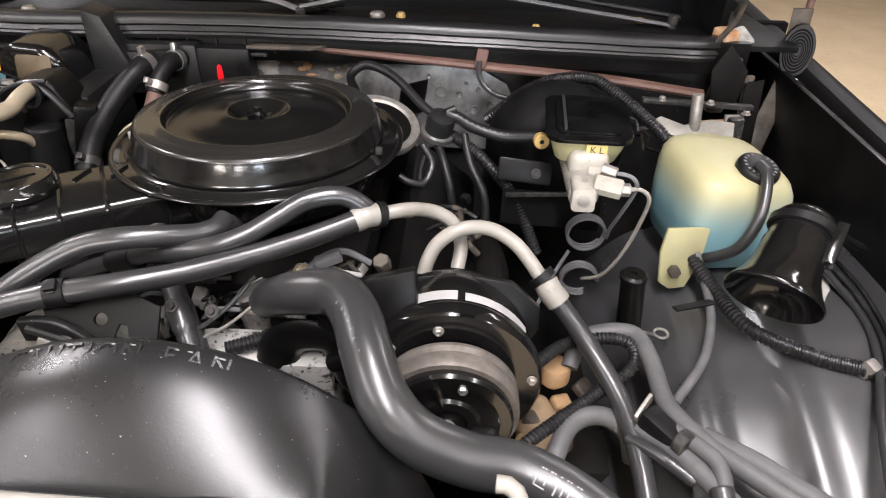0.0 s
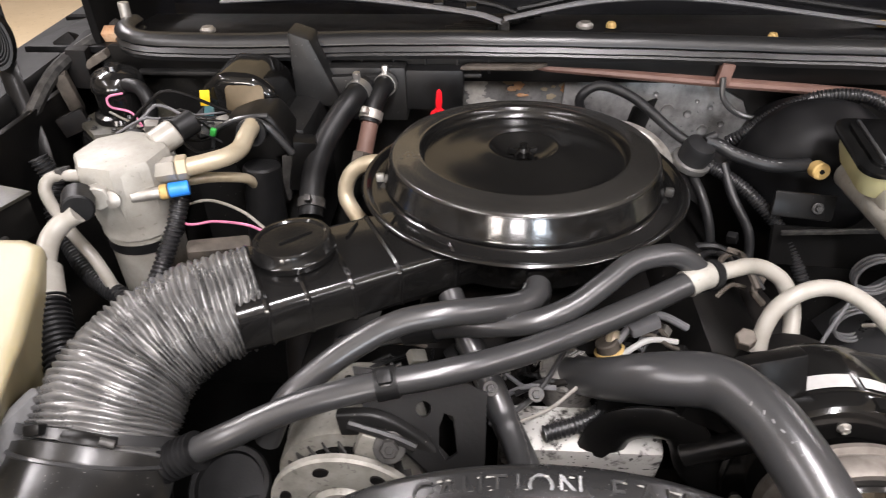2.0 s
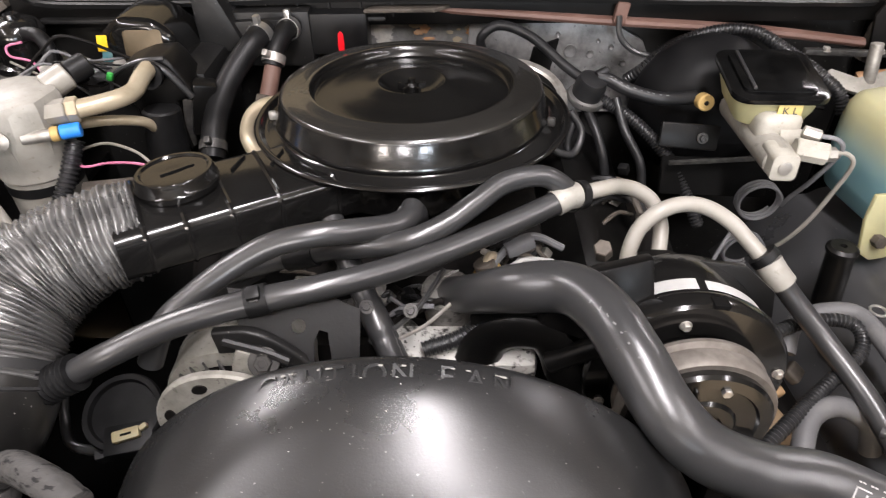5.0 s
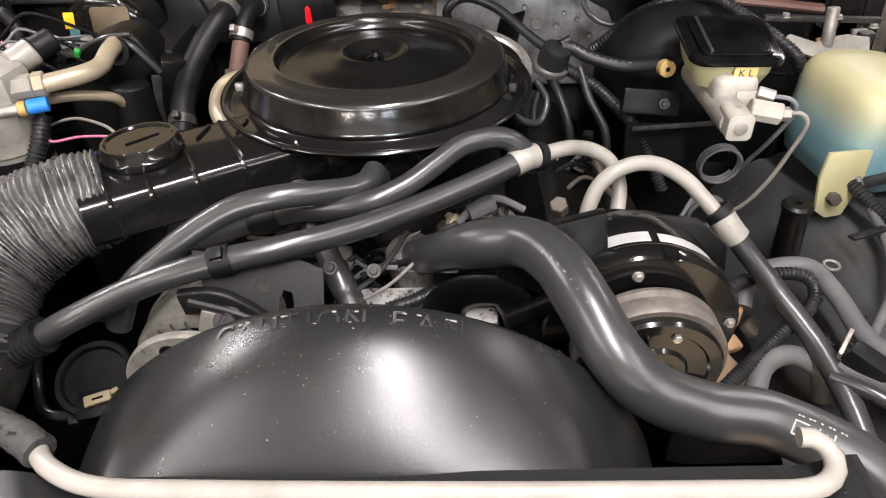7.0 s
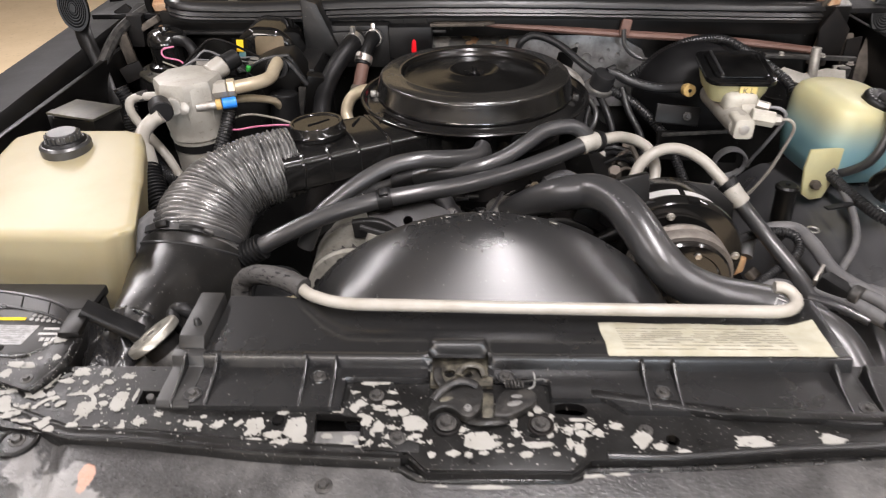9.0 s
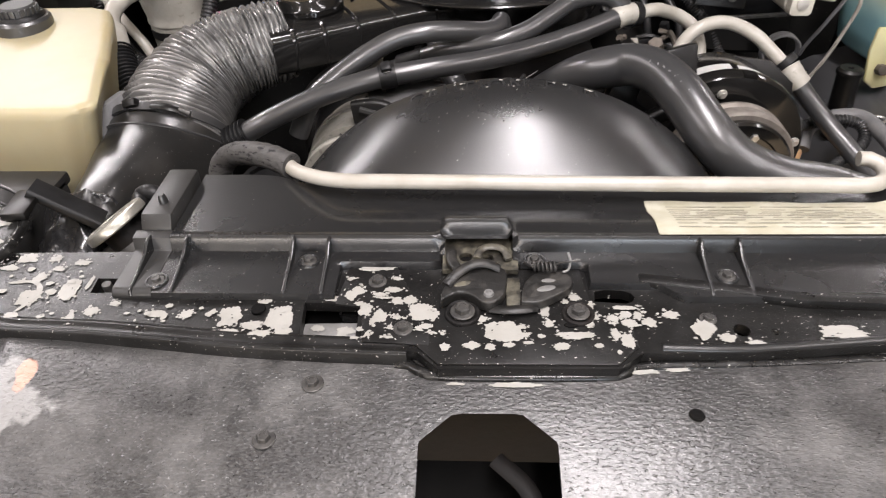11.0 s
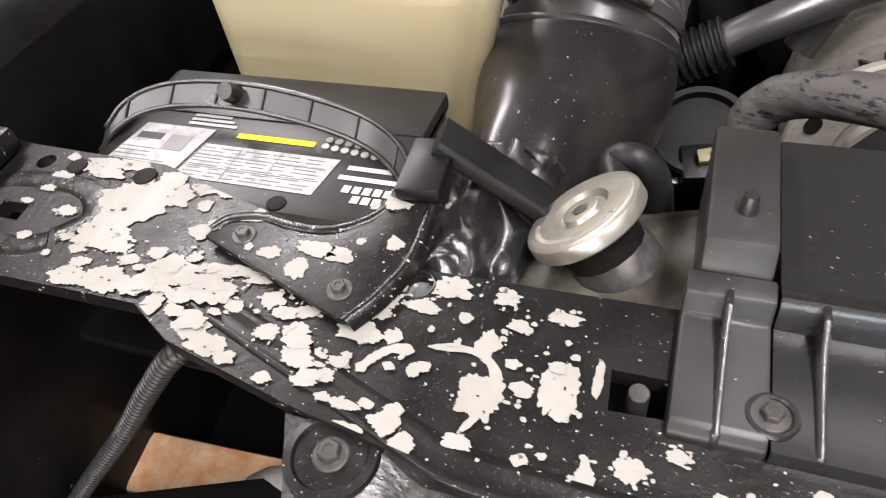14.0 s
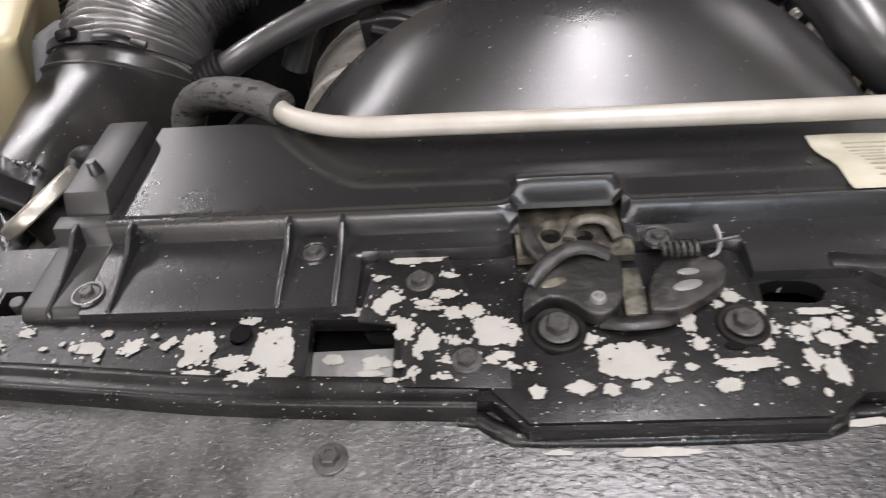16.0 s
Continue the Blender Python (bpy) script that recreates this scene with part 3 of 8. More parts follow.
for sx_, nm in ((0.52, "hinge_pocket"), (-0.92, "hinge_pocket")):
    pk = thing(nm, (sx_, 1.3, 0.7), "hinge pocket beside the cowl, its deep shade painted as black", "pocket", "hinge pockets")
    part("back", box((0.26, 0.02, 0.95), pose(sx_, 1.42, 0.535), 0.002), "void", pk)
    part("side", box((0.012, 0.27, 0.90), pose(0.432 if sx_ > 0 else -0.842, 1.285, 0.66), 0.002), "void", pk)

# raised hood above the bay
hood = thing("hood", (-0.2, 1.35, 1.12), "open black hood propped up over the engine bay", "hood")
hm = pose(-0.2, 1.35, 1.12, -52, 0, 0)
part("skin", box((1.45, 1.35, 0.012), hm @ pose(0, -0.68, 0.03), 0.004), "fender", hood)
# added out of view so the lid ring has something golden to reflect
part("inner_frame", box((0.62, 0.16, 0.03), hm @ pose(-0.36, -0.09, 0.004), 0.01), "tan_reflector", hood, "unseen tan reflector strip added at the hood's hinge side")
part("liner", box((1.2, 1.12, 0.02), hm @ pose(0, -0.735, 0.012), 0.006), "liner", hood, "dark fibre hood liner")

# cowl, weatherstrip, wipers, windscreen
cowl = thing("cowl", (-0.2, 1.25, 1.0), "black cowl panel under the windscreen", "cowl")
part("panel", box((1.5, 0.26, 0.01), pose(-0.2, 1.265, 1.035, -3, 0, 0), 0.003), "cowl", cowl)
part("front_lip", box((1.28, 0.014, 0.05), pose(-0.17, 1.125, 1.03), 0.003), "black", cowl)
for k in range(9):
    part("louvre", box((0.09, 0.012, 0.006), pose(-0.32 + 0.012 * k, 1.20 + 0.012 * k, 1.047, 0, 0, 10), 0.002), "black", cowl)
for x, y, r in ((-0.115, 1.25, 0.013), (-0.075, 1.25, 0.008), (0.33, 1.26, 0.008), (-0.80, 1.2, 0.012), (-0.70, 1.22, 0.012), (0.15, 1.2, 0.007)):
    part("grommet", lathe([(0, 0), (r, 0), (r, 0.004), (r * 0.7, 0.008), (0, 0.008)], pose(x, y, 1.043), 20), "brass" if r < 0.01 else "zinc", cowl)
path = spline([(-0.80, 1.19, 1.062), (-0.785, 1.13, 1.066), (-0.74, 1.112, 1.060), (-0.6, 1.112, 1.058), (-0.36, 1.115, 1.062), (-0.1, 1.115, 1.06), (0.2, 1.117, 1.052), (0.38, 1.12, 1.047), (0.425, 1.135, 1.045)], 70)
hs_ = thing("hood_seal", (-0.2, 1.115, 1.05), "long black rubber hood seal along the cowl edge", "weatherstrip")
for nm, sec in (("bulb", [(-0.016, 0.008), (-0.013, 0.0015), (0.0, 0.001), (0.011, 0.0005), (0.014, 0.003), (0.012, 0.010), (0.004, 0.016), (-0.008, 0.015)]),
                ("base_strip", [(-0.016, -0.019), (0.012, -0.019), (0.014, -0.013), (0.012, -0.010), (0.0145, -0.007), (0.010, -0.001), (-0.013, -0.0005), (-0.018, -0.004), (-0.0155, -0.007), (-0.0175, -0.011), (-0.0155, -0.014)])):
    bm = bmesh.new()
    sweep(bm, path, lambda k, u: [(a, b + 0.0003 * math.sin(k * 0.9)) for a, b in sec])
    part(nm, bm, "seal", hs_, "", 50)
ws = thing("windscreen", (-0.2, 1.5, 1.03), "dark raked windscreen glass above the cowl", "windscreen")
part("pane", box((1.4, 0.006, 0.8), pose(-0.2, 1.655, 1.278, -52, 0, 0)), "glass", ws)
for nm, pts, w in (("wiper", [(-0.70, 1.30, 1.068), (-0.50, 1.27, 1.082), (-0.30, 1.235, 1.070), (-0.24, 1.22, 1.058)], 0.012), ("wiper", [(-0.24, 1.225, 1.062), (-0.10, 1.24, 1.085), (0.05, 1.25, 1.085), (0.25, 1.25, 1.06), (0.38, 1.24, 1.045)], 0.011)):
    wp = thing(nm, pts[0], "grey wiper arm with black blade lying on the cowl", "wiper", "wipers")
    arm = part("arm", tube(pts, w * 0.5, 30, 8, flat=1.7), "wiper", wp)
    part("blade", tube([(x + 0.02, y + 0.03, z + 0.006) for x, y, z in pts], 0.005, 30, 8), "rubber_dull", wp)
    part("pivot", rod((pts[-1][0], pts[-1][1], 1.03), (pts[-1][0], pts[-1][1], 1.062), 0.009), "bolt", wp)
    for k in range(5):
        a = Vector(pts[1]).lerp(Vector(pts[2]), k / 4)
        part("bridge", box((0.016, 0.03, 0.008), Matrix.Translation(a + Vector((0.01, 0.016, 0.004))), 0.002), "black", wp)

# hood bumpers and hinges
for side, at in ((1, (0.566, 1.175, 1.030)), (-1, (-0.945, 1.075, 1.075))):
    hb = thing("hood_bumper", at, "ribbed black rubber hood bumper on a bent steel arm", "bumper", "hood bumpers")
    mm = facing(at, (-0.35 * side, -0.9, 0.15))
    prof = [(0, 0.014)]
    for k in range(6):
        prof += [(0.006 + 0.004 * k, 0.014), (0.0075 + 0.004 * k, 0.012), (0.009 + 0.004 * k, 0.012)]
    prof += [(0.032, 0.012), (0.033, 0.006), (0.033, -0.008), (0.028, -0.012), (0, -0.012)]
    t = lathe(prof, Matrix.Diagonal((0.75, 1.25, 1, 1)), 36)
    bmesh.ops.transform(t, verts=t.verts, matrix=mm)
    part("pad", t, "rubber_dull", hb)
    ax, ay, az = at
    if side > 0:
        part("stay", tube([(ax + 0.012, ay + 0.03, az + 0.02), (ax + 0.012, ay + 0.03, az + 0.08), (ax + 0.004, ay + 0.04, az + 0.2)], 0.006, 16, 10), "rod", hb)
        part("knob", rod((ax + 0.004, ay - 0.012, az - 0.045), (ax - 0.006, ay - 0.03, az - 0.07), 0.012), "zinc", hb)
    part("arm", tube([(ax, ay + 0.02, az + 0.06), (ax, ay + 0.015, az), (ax - 0.004 * side, ay, az - 0.05), (ax - 0.05 * side, ay - 0.06, az - 0.13), (ax - 0.06 * side, ay - 0.08, az - 0.2)], 0.009, 24, 10, flat=1.8), "dirty" if side > 0 else "black", hb)
hg = thing("hinge_assembly", (0.44, 1.1, 0.98), "dirty steel hood hinge with springs and brackets", "hinge")
part("plate", prism([(0.42, 0.02), (0.46, 0.03), (0.465, 0.08), (0.43, 0.12), (0.41, 0.08)], 0.0, 0.006, 0.002, m=pose(0, 1.10, 0.94, 90, 0, 0)), "grime", hg)
part("link", box((0.17, 0.010, 0.008), pose(0.385, 1.05, 0.984, 0, 4, 4), 0.002), "bolt", hg)
part("bracket", prism([(-0.07, 0.012), (-0.05, -0.004), (-0.02, -0.018), (0.045, -0.022), (0.052, 0.004), (0.02, 0.012), (-0.02, 0.006), (-0.05, 0.022)], -0.004, 0.004, 0.002, m=pose(0.37, 0.985, 0.972, 40, -4, 4)), "castgrey", hg)
part("spring_post", rod((0.365, 0.985, 0.97), (0.362, 0.992, 1.02), 0.008), "zinc", hg)
part("upright", box((0.022, 0.012, 0.11), pose(0.435, 1.03, 0.92, 8, 0, 12), 0.003), "bolt", hg)
part("hook", tube([(0.41, 1.13, 1.04), (0.43, 1.12, 1.075), (0.445, 1.13, 1.10), (0.455, 1.17, 1.09)], 0.007, 20, 8, flat=1.6), "dirty", hg)
random.seed(33)
for x, y, z, sx_, sy_, sz_, ma in ((0.44, 1.12, 0.99, 0.03, 0.02, 0.09, "dirty"), (0.475, 1.10, 0.95, 0.016, 0.008, 0.12, "dirty"), (0.46, 1.17, 1.045, 0.05, 0.04, 0.012, "sealer"), (0.435, 1.14, 1.06, 0.03, 0.03, 0.02, "rust"), (0.455, 1.07, 0.90, 0.03, 0.03, 0.03, "grime"), (0.42, 1.06, 0.945, 0.05, 0.02, 0.014, "rust")):
    part("bracket", box((sx_, sy_, sz_), pose(x, y, z, random.uniform(-25, 25), random.uniform(-25, 25), random.uniform(-30, 30)), 0.004), ma, hg)
part("upright", prism([(0.0, 0.0), (0.03, 0.004), (0.034, -0.10), (0.012, -0.15), (0.0, -0.08)], -0.002, 0.002, 0.001, m=pose(0.468, 1.10, 1.00, 86, 0, 12)), "grime", hg)
part("upright", prism([(0.0, 0.0), (0.022, 0.0), (0.03, -0.05), (0.045, -0.085), (0.02, -0.09), (0.004, -0.04)], -0.003, 0.003, 0.001, m=pose(0.425, 1.04, 0.972, 82, 0, 4)), "zinc", hg)
for x, y, z in ((0.40, 1.04, 0.988), (0.46, 1.05, 0.97), (0.33, 1.045, 0.99)):
    placed("bolt", BOLT_ZINC, hg, pose(x, y, z))
hg2 = thing("hinge_assembly", (-0.85, 1.1, 0.98), "dirty steel hood hinge with springs and brackets", "hinge")
part("plate", box((0.03, 0.10, 0.06), pose(-0.87, 1.16, 1.02, 0, 6, 10), 0.006), "grime", hg2)
for x, y, z, sx_, sy_, sz_, ma in ((-0.84, 1.13, 1.03, 0.05, 0.03, 0.012, "dirty"), (-0.88, 1.10, 0.99, 0.02, 0.02, 0.07, "dirty"), (-0.83, 1.17, 1.05, 0.03, 0.02, 0.03, "rust"), (-0.90, 1.17, 1.04, 0.03, 0.05, 0.02, "grime"), (-0.86, 1.06, 0.96, 0.04, 0.02, 0.03, "grime")):
    part("bracket", box((sx_, sy_, sz_), pose(x, y, z, random.uniform(-30, 30), random.uniform(-30, 30), random.uniform(-30, 30)), 0.004), ma, hg2)
part("spring_post", rod((-0.80, 1.17, 1.03), (-0.80, 1.175, 1.10), 0.008), "zinc", hg2)
part("link", tube([(-0.90, 1.02, 0.98), (-0.88, 1.1, 1.03), (-0.83, 1.2, 1.06)], 0.01, 16, 8), "bolt", hg2)

# firewall dressing: bare steel brace plate, sealer, rust, rods
fw = thing("brace_plate", (0.0, 1.13, 0.93), "bare grey steel brace plate with dimples on the firewall", "plate")
t = prism([(-0.16, 0.86), (-0.15, 1.005), (-0.06, 1.022), (0.06, 1.000), (0.105, 0.975), (0.14, 0.90), (0.14, 0.86)], 0, 0.008, 0.002, m=pose(0, 1.138, 0, 90, 0, 0))
part("panel", t, "galv", fw)
for x, z, r in ((-0.02, 0.985, 0.004), (0.0, 0.96, 0.010), (0.03, 0.955, 0.006), (0.06, 0.965, 0.004), (0.04, 0.975, 0.003), (-0.04, 0.945, 0.007), (0.08, 0.94, 0.005), (0.025, 0.925, 0.006), (0.055, 0.93, 0.008)):
    part("dimple", lathe([(r, 0), (r * 0.95, 0.0022), (r * 0.5, 0.001), (0, 0.0004)], facing((x, 1.130, z), (0, -1, 0)), 18), "galv", fw)
fl = part("flap", box((0.05, 0.004, 0.06), pose(-0.045, 1.105, 0.955, 15, 0, 40), 0.001), "black", fw)
sl = thing("firewall_seam", (-0.3, 1.13, 0.98), "brushed grey seam sealer with patches of rust on the firewall", "sealer")


def wall_patch(x, z, rx, rz, y, n=48):
    """An irregular flat patch standing on the firewall."""
    bm = bmesh.new()
    s = random.uniform(0, 90)
    c = bm.verts.new((x, y - 0.001, z))
    ring = []
    for i in range(n):
        a = 2 * math.pi * i / n
        k = 1 + 0.45 * noise.noise(Vector((math.cos(a) * 1.2, math.sin(a) * 1.2, s))) + 0.3 * noise.noise(Vector((math.cos(a) * 3.5, math.sin(a) * 3.5, s)))
        ring.append(bm.verts.new((x + k * rx * math.cos(a), y, z + k * rz * math.sin(a))))
    for i in range(n):
        bm.faces.new((c, ring[i], ring[(i + 1) % n]))
    return bm


for k in range(12):
    f = k / 11
    part("stroke", wall_patch(-0.285 + 0.012 * math.sin(f * 5) + random.uniform(-.006, .006), 0.935 + 0.105 * f, random.uniform(.012, .026), random.uniform(.007, .012), 1.1405 - 0.0003 * k), "sealer", sl)
for k in range(16):
    part("rust_patch", wall_patch(random.uniform(-0.245, -0.14), random.uniform(0.955, 0.998), random.uniform(.003, .012), random.uniform(.002, .007), 1.1405 - 0.0002 * k), random.choice(("rust", "rust", "tan_pipe")), sl, "flaking orange rust")
part("panel", box((0.2, 0.004, 0.14), pose(-0.20, 1.144, 0.97), 0.001), "galv", sl)
for pts, r in (([(-0.20, 1.128, 1.026), (-0.05, 1.12, 1.016), (0.07, 1.115, 1.008), (0.25, 1.105, 0.998), (0.405, 1.095, 0.982)], 0.0085), ([(-0.17, 1.135, 1.032), (0.08, 1.135, 1.026), (0.25, 1.132, 1.018), (0.41, 1.13, 1.010)], 0.007)):
    solo("brace_rod", tube(pts, r, 24, 10, flat=1.25), "rod", "brown primed steel brace rod running along the firewall", "rod", "brace rods")
cb = thing("clip_bracket", (0.06, 1.11, 1.02), "small brown clip with a black cable hanging from the rods", "clip")
part("clip", box((0.018, 0.014, 0.03), pose(0.062, 1.107, 1.024, 0, 8, 0), 0.003), "rod", cb)
part("cable", tube([(0.058, 1.098, 1.022), (0.062, 1.09, 0.995), (0.085, 1.085, 0.975), (0.13, 1.085, 0.965)], 0.004, 24, 8), "rubber", cb)
solo("corner_bracket", prism([(-0.30, 1.10), (-0.20, 1.10), (-0.17, 1.125), (-0.28, 1.13)], 1.028, 1.034, 0.002), "dirty", "dirty steel corner bracket under the cowl edge", "bracket")

# ---- engine ----
eng = thing("engine_block", (-0.2, 0.85, 0.4), "grimy black iron engine block with a worn light alloy front cover", "engine")
part("block", box((0.34, 0.46, 0.36), pose(-0.2, 0.87, 0.66), 0.03), "grime", eng)
part("intake", box((0.26, 0.36, 0.08), pose(-0.2, 0.86, 0.86), 0.02), "grime", eng)
for s in (-1, 1):
    part("head_cover", box((0.12, 0.40, 0.09), pose(-0.2 + s * 0.19, 0.88, 0.83, 0, s * 35, 0), 0.02), "black", eng)
part("front_cover", box((0.15, 0.05, 0.15), pose(-0.165, 0.63, 0.795, 12, 0, 0), 0.012), "castwhite", eng, "dirty speckled grey timing cover")
part("gasket", box((0.05, 0.004, 0.004), pose(-0.15, 0.600, 0.850), 0.001), "red", eng, "thin red gasket edge")
part("pump_body", lathe([(0, 0), (0.06, 0), (0.06, 0.03), (0.04, 0.05), (0, 0.05)], facing((-0.2, 0.60, 0.78), (0, -1, 0)), 32), "castdirt", eng)
part("bypass_housing", rod((-0.175, 0.665, 0.86), (-0.178, 0.655, 0.905), 0.026), "castdirt", eng)
for k in range(16):
    a = (random.uniform(-.29, -.05), random.uniform(.62, .72), random.uniform(.80, .89))
    part("casting", box((random.uniform(.015, .05), random.uniform(.015, .04), random.uniform(.012, .03)), pose(*a, random.uniform(0, 60), random.uniform(0, 60), random.uniform(0, 90)), 0.004), random.choice(("grime", "castdirt", "castdirt", "black")), eng)
for s in (-1, 1):
    part("manifold", tube([(-0.2 + s * 0.25, 0.72, 0.78), (-0.2 + s * 0.28, 0.85, 0.80), (-0.2 + s * 0.25, 1.0, 0.78)], 0.03, 20, 12), "grime", eng)
part("distributor", lathe([(0, 0.0), (0.05, 0), (0.055, 0.02), (0.045, 0.06), (0.02, 0.065), (0, 0.065)], pose(-0.16, 1.06, 0.89), 28), "black", eng)

# air cleaner
AC = Matrix.Translation((-0.219, 0.868, 0.99)) @ pose(0, 0, 0, -2, 0, 0)
ac = thing("air_cleaner", (-0.219, 0.868, 0.88), "round gloss black steel air cleaner with a dished lid", "air cleaner")
lid = part("lid", lathe([(0.152, 0.004), (0.1545, 0.0045), (0.1548, 0.007), (0.1535, 0.009), (0.1485, 0.0285), (0.1472, 0.0325), (0.145, 0.0352), (0.1415, 0.0365), (0.131, 0.0375), (0.1185, 0.0385), (0.1165, 0.0395), (0.1148, 0.0385), (0.113, 0.033), (0.111, 0.0272), (0.1085, 0.0262), (0.085, 0.0315), (0.06, 0.0355), (0.041, 0.0378), (0.0385, 0.0392), (0.0365, 0.0382), (0.028, 0.030), (0.018, 0.0255), (0.0, 0.0245)], AC, 128), "lidtop", ac, "", 60)
part("skirt", lathe([(0.1550, 0.0042), (0.1555, 0.007), (0.1542, 0.0092), (0.1492, 0.0287), (0.1482, 0.0317)], AC, 128), "skirt", lid, "mirror-bright black side wall of the lid", 60)
part("outer_ring", lathe([(0.1478, 0.0318), (0.1476, 0.0332), (0.1452, 0.0358), (0.1417, 0.0371), (0.131, 0.0381), (0.1186, 0.0391), (0.1166, 0.0400), (0.1148, 0.0391)], AC, 128), "lidring", lid, "satin outer ring of the lid", 60)
nut = part("wing_nut", lathe([(0, 0.026), (0.007, 0.026), (0.007, 0.033), (0.004, 0.036), (0.004, 0.041), (0, 0.041)], AC, 16), "black", ac, "black wing nut in the centre well")
for k in range(5):
    part("rib", box((0.009, 0.003, 0.007), AC @ pose(0, 0, 0.031, 0, 0, 72 * k + 20) @ pose(0.012, 0, 0), 0.001), "black", nut)
part("base_pan", lathe([(0.0, -0.07), (0.11, -0.07), (0.125, -0.062), (0.132, -0.02), (0.15, -0.012), (0.168, -0.006), (0.1735, 0.0005), (0.176, 0.003), (0.179, 0.0025), (0.1808, 0.0), (0.179, -0.003), (0.171, -0.0045), (0.163, -0.003), (0.158, 0.000), (0.154, 0.0015), (0.152, 0.005), (0.14, 0.006), (0, 0.006)], AC, 128), "gloss", ac, "", 60)
part("wall", lathe([(0.151, 0.0), (0.150, -0.03), (0.146, -0.05), (0.13, -0.062)], AC, 96), "gloss", ac)
part("seal_ring", lathe([(0.1475, 0.004), (0.149, 0.0065), (0.1465, 0.008)], AC, 96), "rubber_dull", ac)
for a in (186, 346):
    part("clip", box((0.009, 0.006, 0.010), AC @ pose(0, 0, 0, 0, 0, a) @ pose(0.160, 0, 0.005), 0.002), "zinc" if a < 200 else "bolt", ac)
part("spout", tube([(-0.208, 0.700, 0.955), (-0.208, 0.686, 0.972), (-0.21, 0.676, 0.978)], 0.0125, 14, 16), "rubber", ac)
silver = thing("vacuum_canister", (-0.075, 0.985, 0.93), "black round canister with a silver rim beside the air cleaner", "canister")
cm_ = facing((-0.085, 0.975, 0.955), (0.25, -0.30, 1.0))
part("body", lathe([(0, -0.05), (0.05, -0.05), (0.055, 0.01), (0.05, 0.016), (0, 0.016)], cm_, 40), "black", silver)
part("rim", lathe([(0.046, 0.010), (0.0585, 0.008), (0.0595, 0.015), (0.0575, 0.0195), (0.049, 0.019), (0.046, 0.016)], cm_, 56), "zinc", silver, "shiny pale metal rim")

# snorkel with ribs, inspection cap
sn = thing("snorkel", (-0.4, 0.71, 0.95), "ribbed black plastic air intake snorkel with a round cap", "snorkel")
A0, A1 = Vector((-0.265, 0.785, 0.968)), Vector((-0.492, 0.662, 0.968))
ax_ = (A1 - A0).normalized()
ny = Vector((0, 0, 1)).cross(ax_)
bm = bmesh.new()
path = [A0.lerp(A1, k / 40) for k in range(41)]
sweep(bm, path, lambda k, u: [(a * (1 + 0.04 * u), b) for a, b in rounded(0.104, 0.05, 0.012, 4)])
body = part("body", bm, "gloss", sn, "", 50)
for f in (0.20, 0.42, 0.60, 0.76, 0.9):
    p = A0.lerp(A1, f)
    bm = bmesh.new()
    sweep(bm, [p - ax_ * 0.0025, p, p + ax_ * 0.0025], lambda k, u: [(a * (1 + 0.04 * f) * (1.02 if k == 1 else 1.005), b * (1.07 if k == 1 else 1.01)) for a, b in rounded(0.1045, 0.0505, 0.012, 4)])
    part("rib", bm, "gloss", body)
part("seam", box((0.235, 0.004, 0.005), Matrix.Translation(A0.lerp(A1, 0.55) - ny * 0.054 + Vector((0, 0, -0.016))) @ Matrix.Rotation(math.atan2(ax_.y, ax_.x), 4, "Z"), 0.001), "black", body)
for k in range(4):
    p = A0.lerp(A1, 0.35 + 0.15 * k) + ny * (-0.02 - 0.008 * (k % 2)) + Vector((0, 0, 0.0255))
    part("crease", box((0.03, 0.003, 0.004), Matrix.Translation(p) @ Matrix.Rotation(math.atan2(ax_.y, ax_.x) + 0.9, 4, "Z"), 0.001), "gloss", body)
cap = part("cap", lathe([(0, -0.004), (0.040, -0.004), (0.0405, 0.002), (0.0385, 0.004), (0.0375, 0.012), (0.036, 0.0145), (0.033, 0.0145), (0.031, 0.0125), (0.010, 0.0125), (0, 0.012)], pose(-0.440, 0.708, 0.996, -3, -3, 0), 56), "gloss", sn, "round black inspection cap with a slot")
part("slot", box((0.034, 0.0025, 0.003), pose(-0.437, 0.708, 1.0085, 0, 0, 40), 0.001), "void", cap)
part("catch", box((0.014, 0.02, 0.01), pose(-0.506, 0.680, 0.998, 0, 10, -25), 0.003), "gloss", sn)

def smooth(a, b, x):
    f = min(1, max(0, (x - a) / (b - a)))
    return f * f * (3 - 2 * f)


# wrinkled flexible duct
fd = thing("air_duct", (-0.56, 0.58, 0.9), "crinkled dark grey flexible air duct held by a band clamp", "duct")
random.seed(4)
wob = [random.random() for _ in range(500)]
DUCT = [(-0.468, 0.674, 0.968), (-0.500, 0.657, 0.965), (-0.535, 0.634, 0.957), (-0.561, 0.604, 0.944), (-0.573, 0.568, 0.928), (-0.5755, 0.532, 0.906)]
bm = bmesh.new()
NR = 220


def duct_ring(k, u):
    out = []
    rr = 0.046 + 0.013 * min(1, u * 1.25)
    for i in range(48):
        a = 2 * math.pi * i / 48
        ph = k + 3.6 * noise.noise(Vector((math.cos(a) * 1.4, math.sin(a) * 1.4, k * 0.05))) + 1.4 * noise.noise(Vector((math.cos(a) * 3.2, math.sin(a) * 3.2, k * 0.09)))
        fold = abs(math.sin(ph * math.pi / 5.6)) ** 0.8
        amp = 0.0048 + 0.0044 * noise.noise(Vector((math.cos(a) * 2, math.sin(a) * 2, k * 0.1 + 7)))
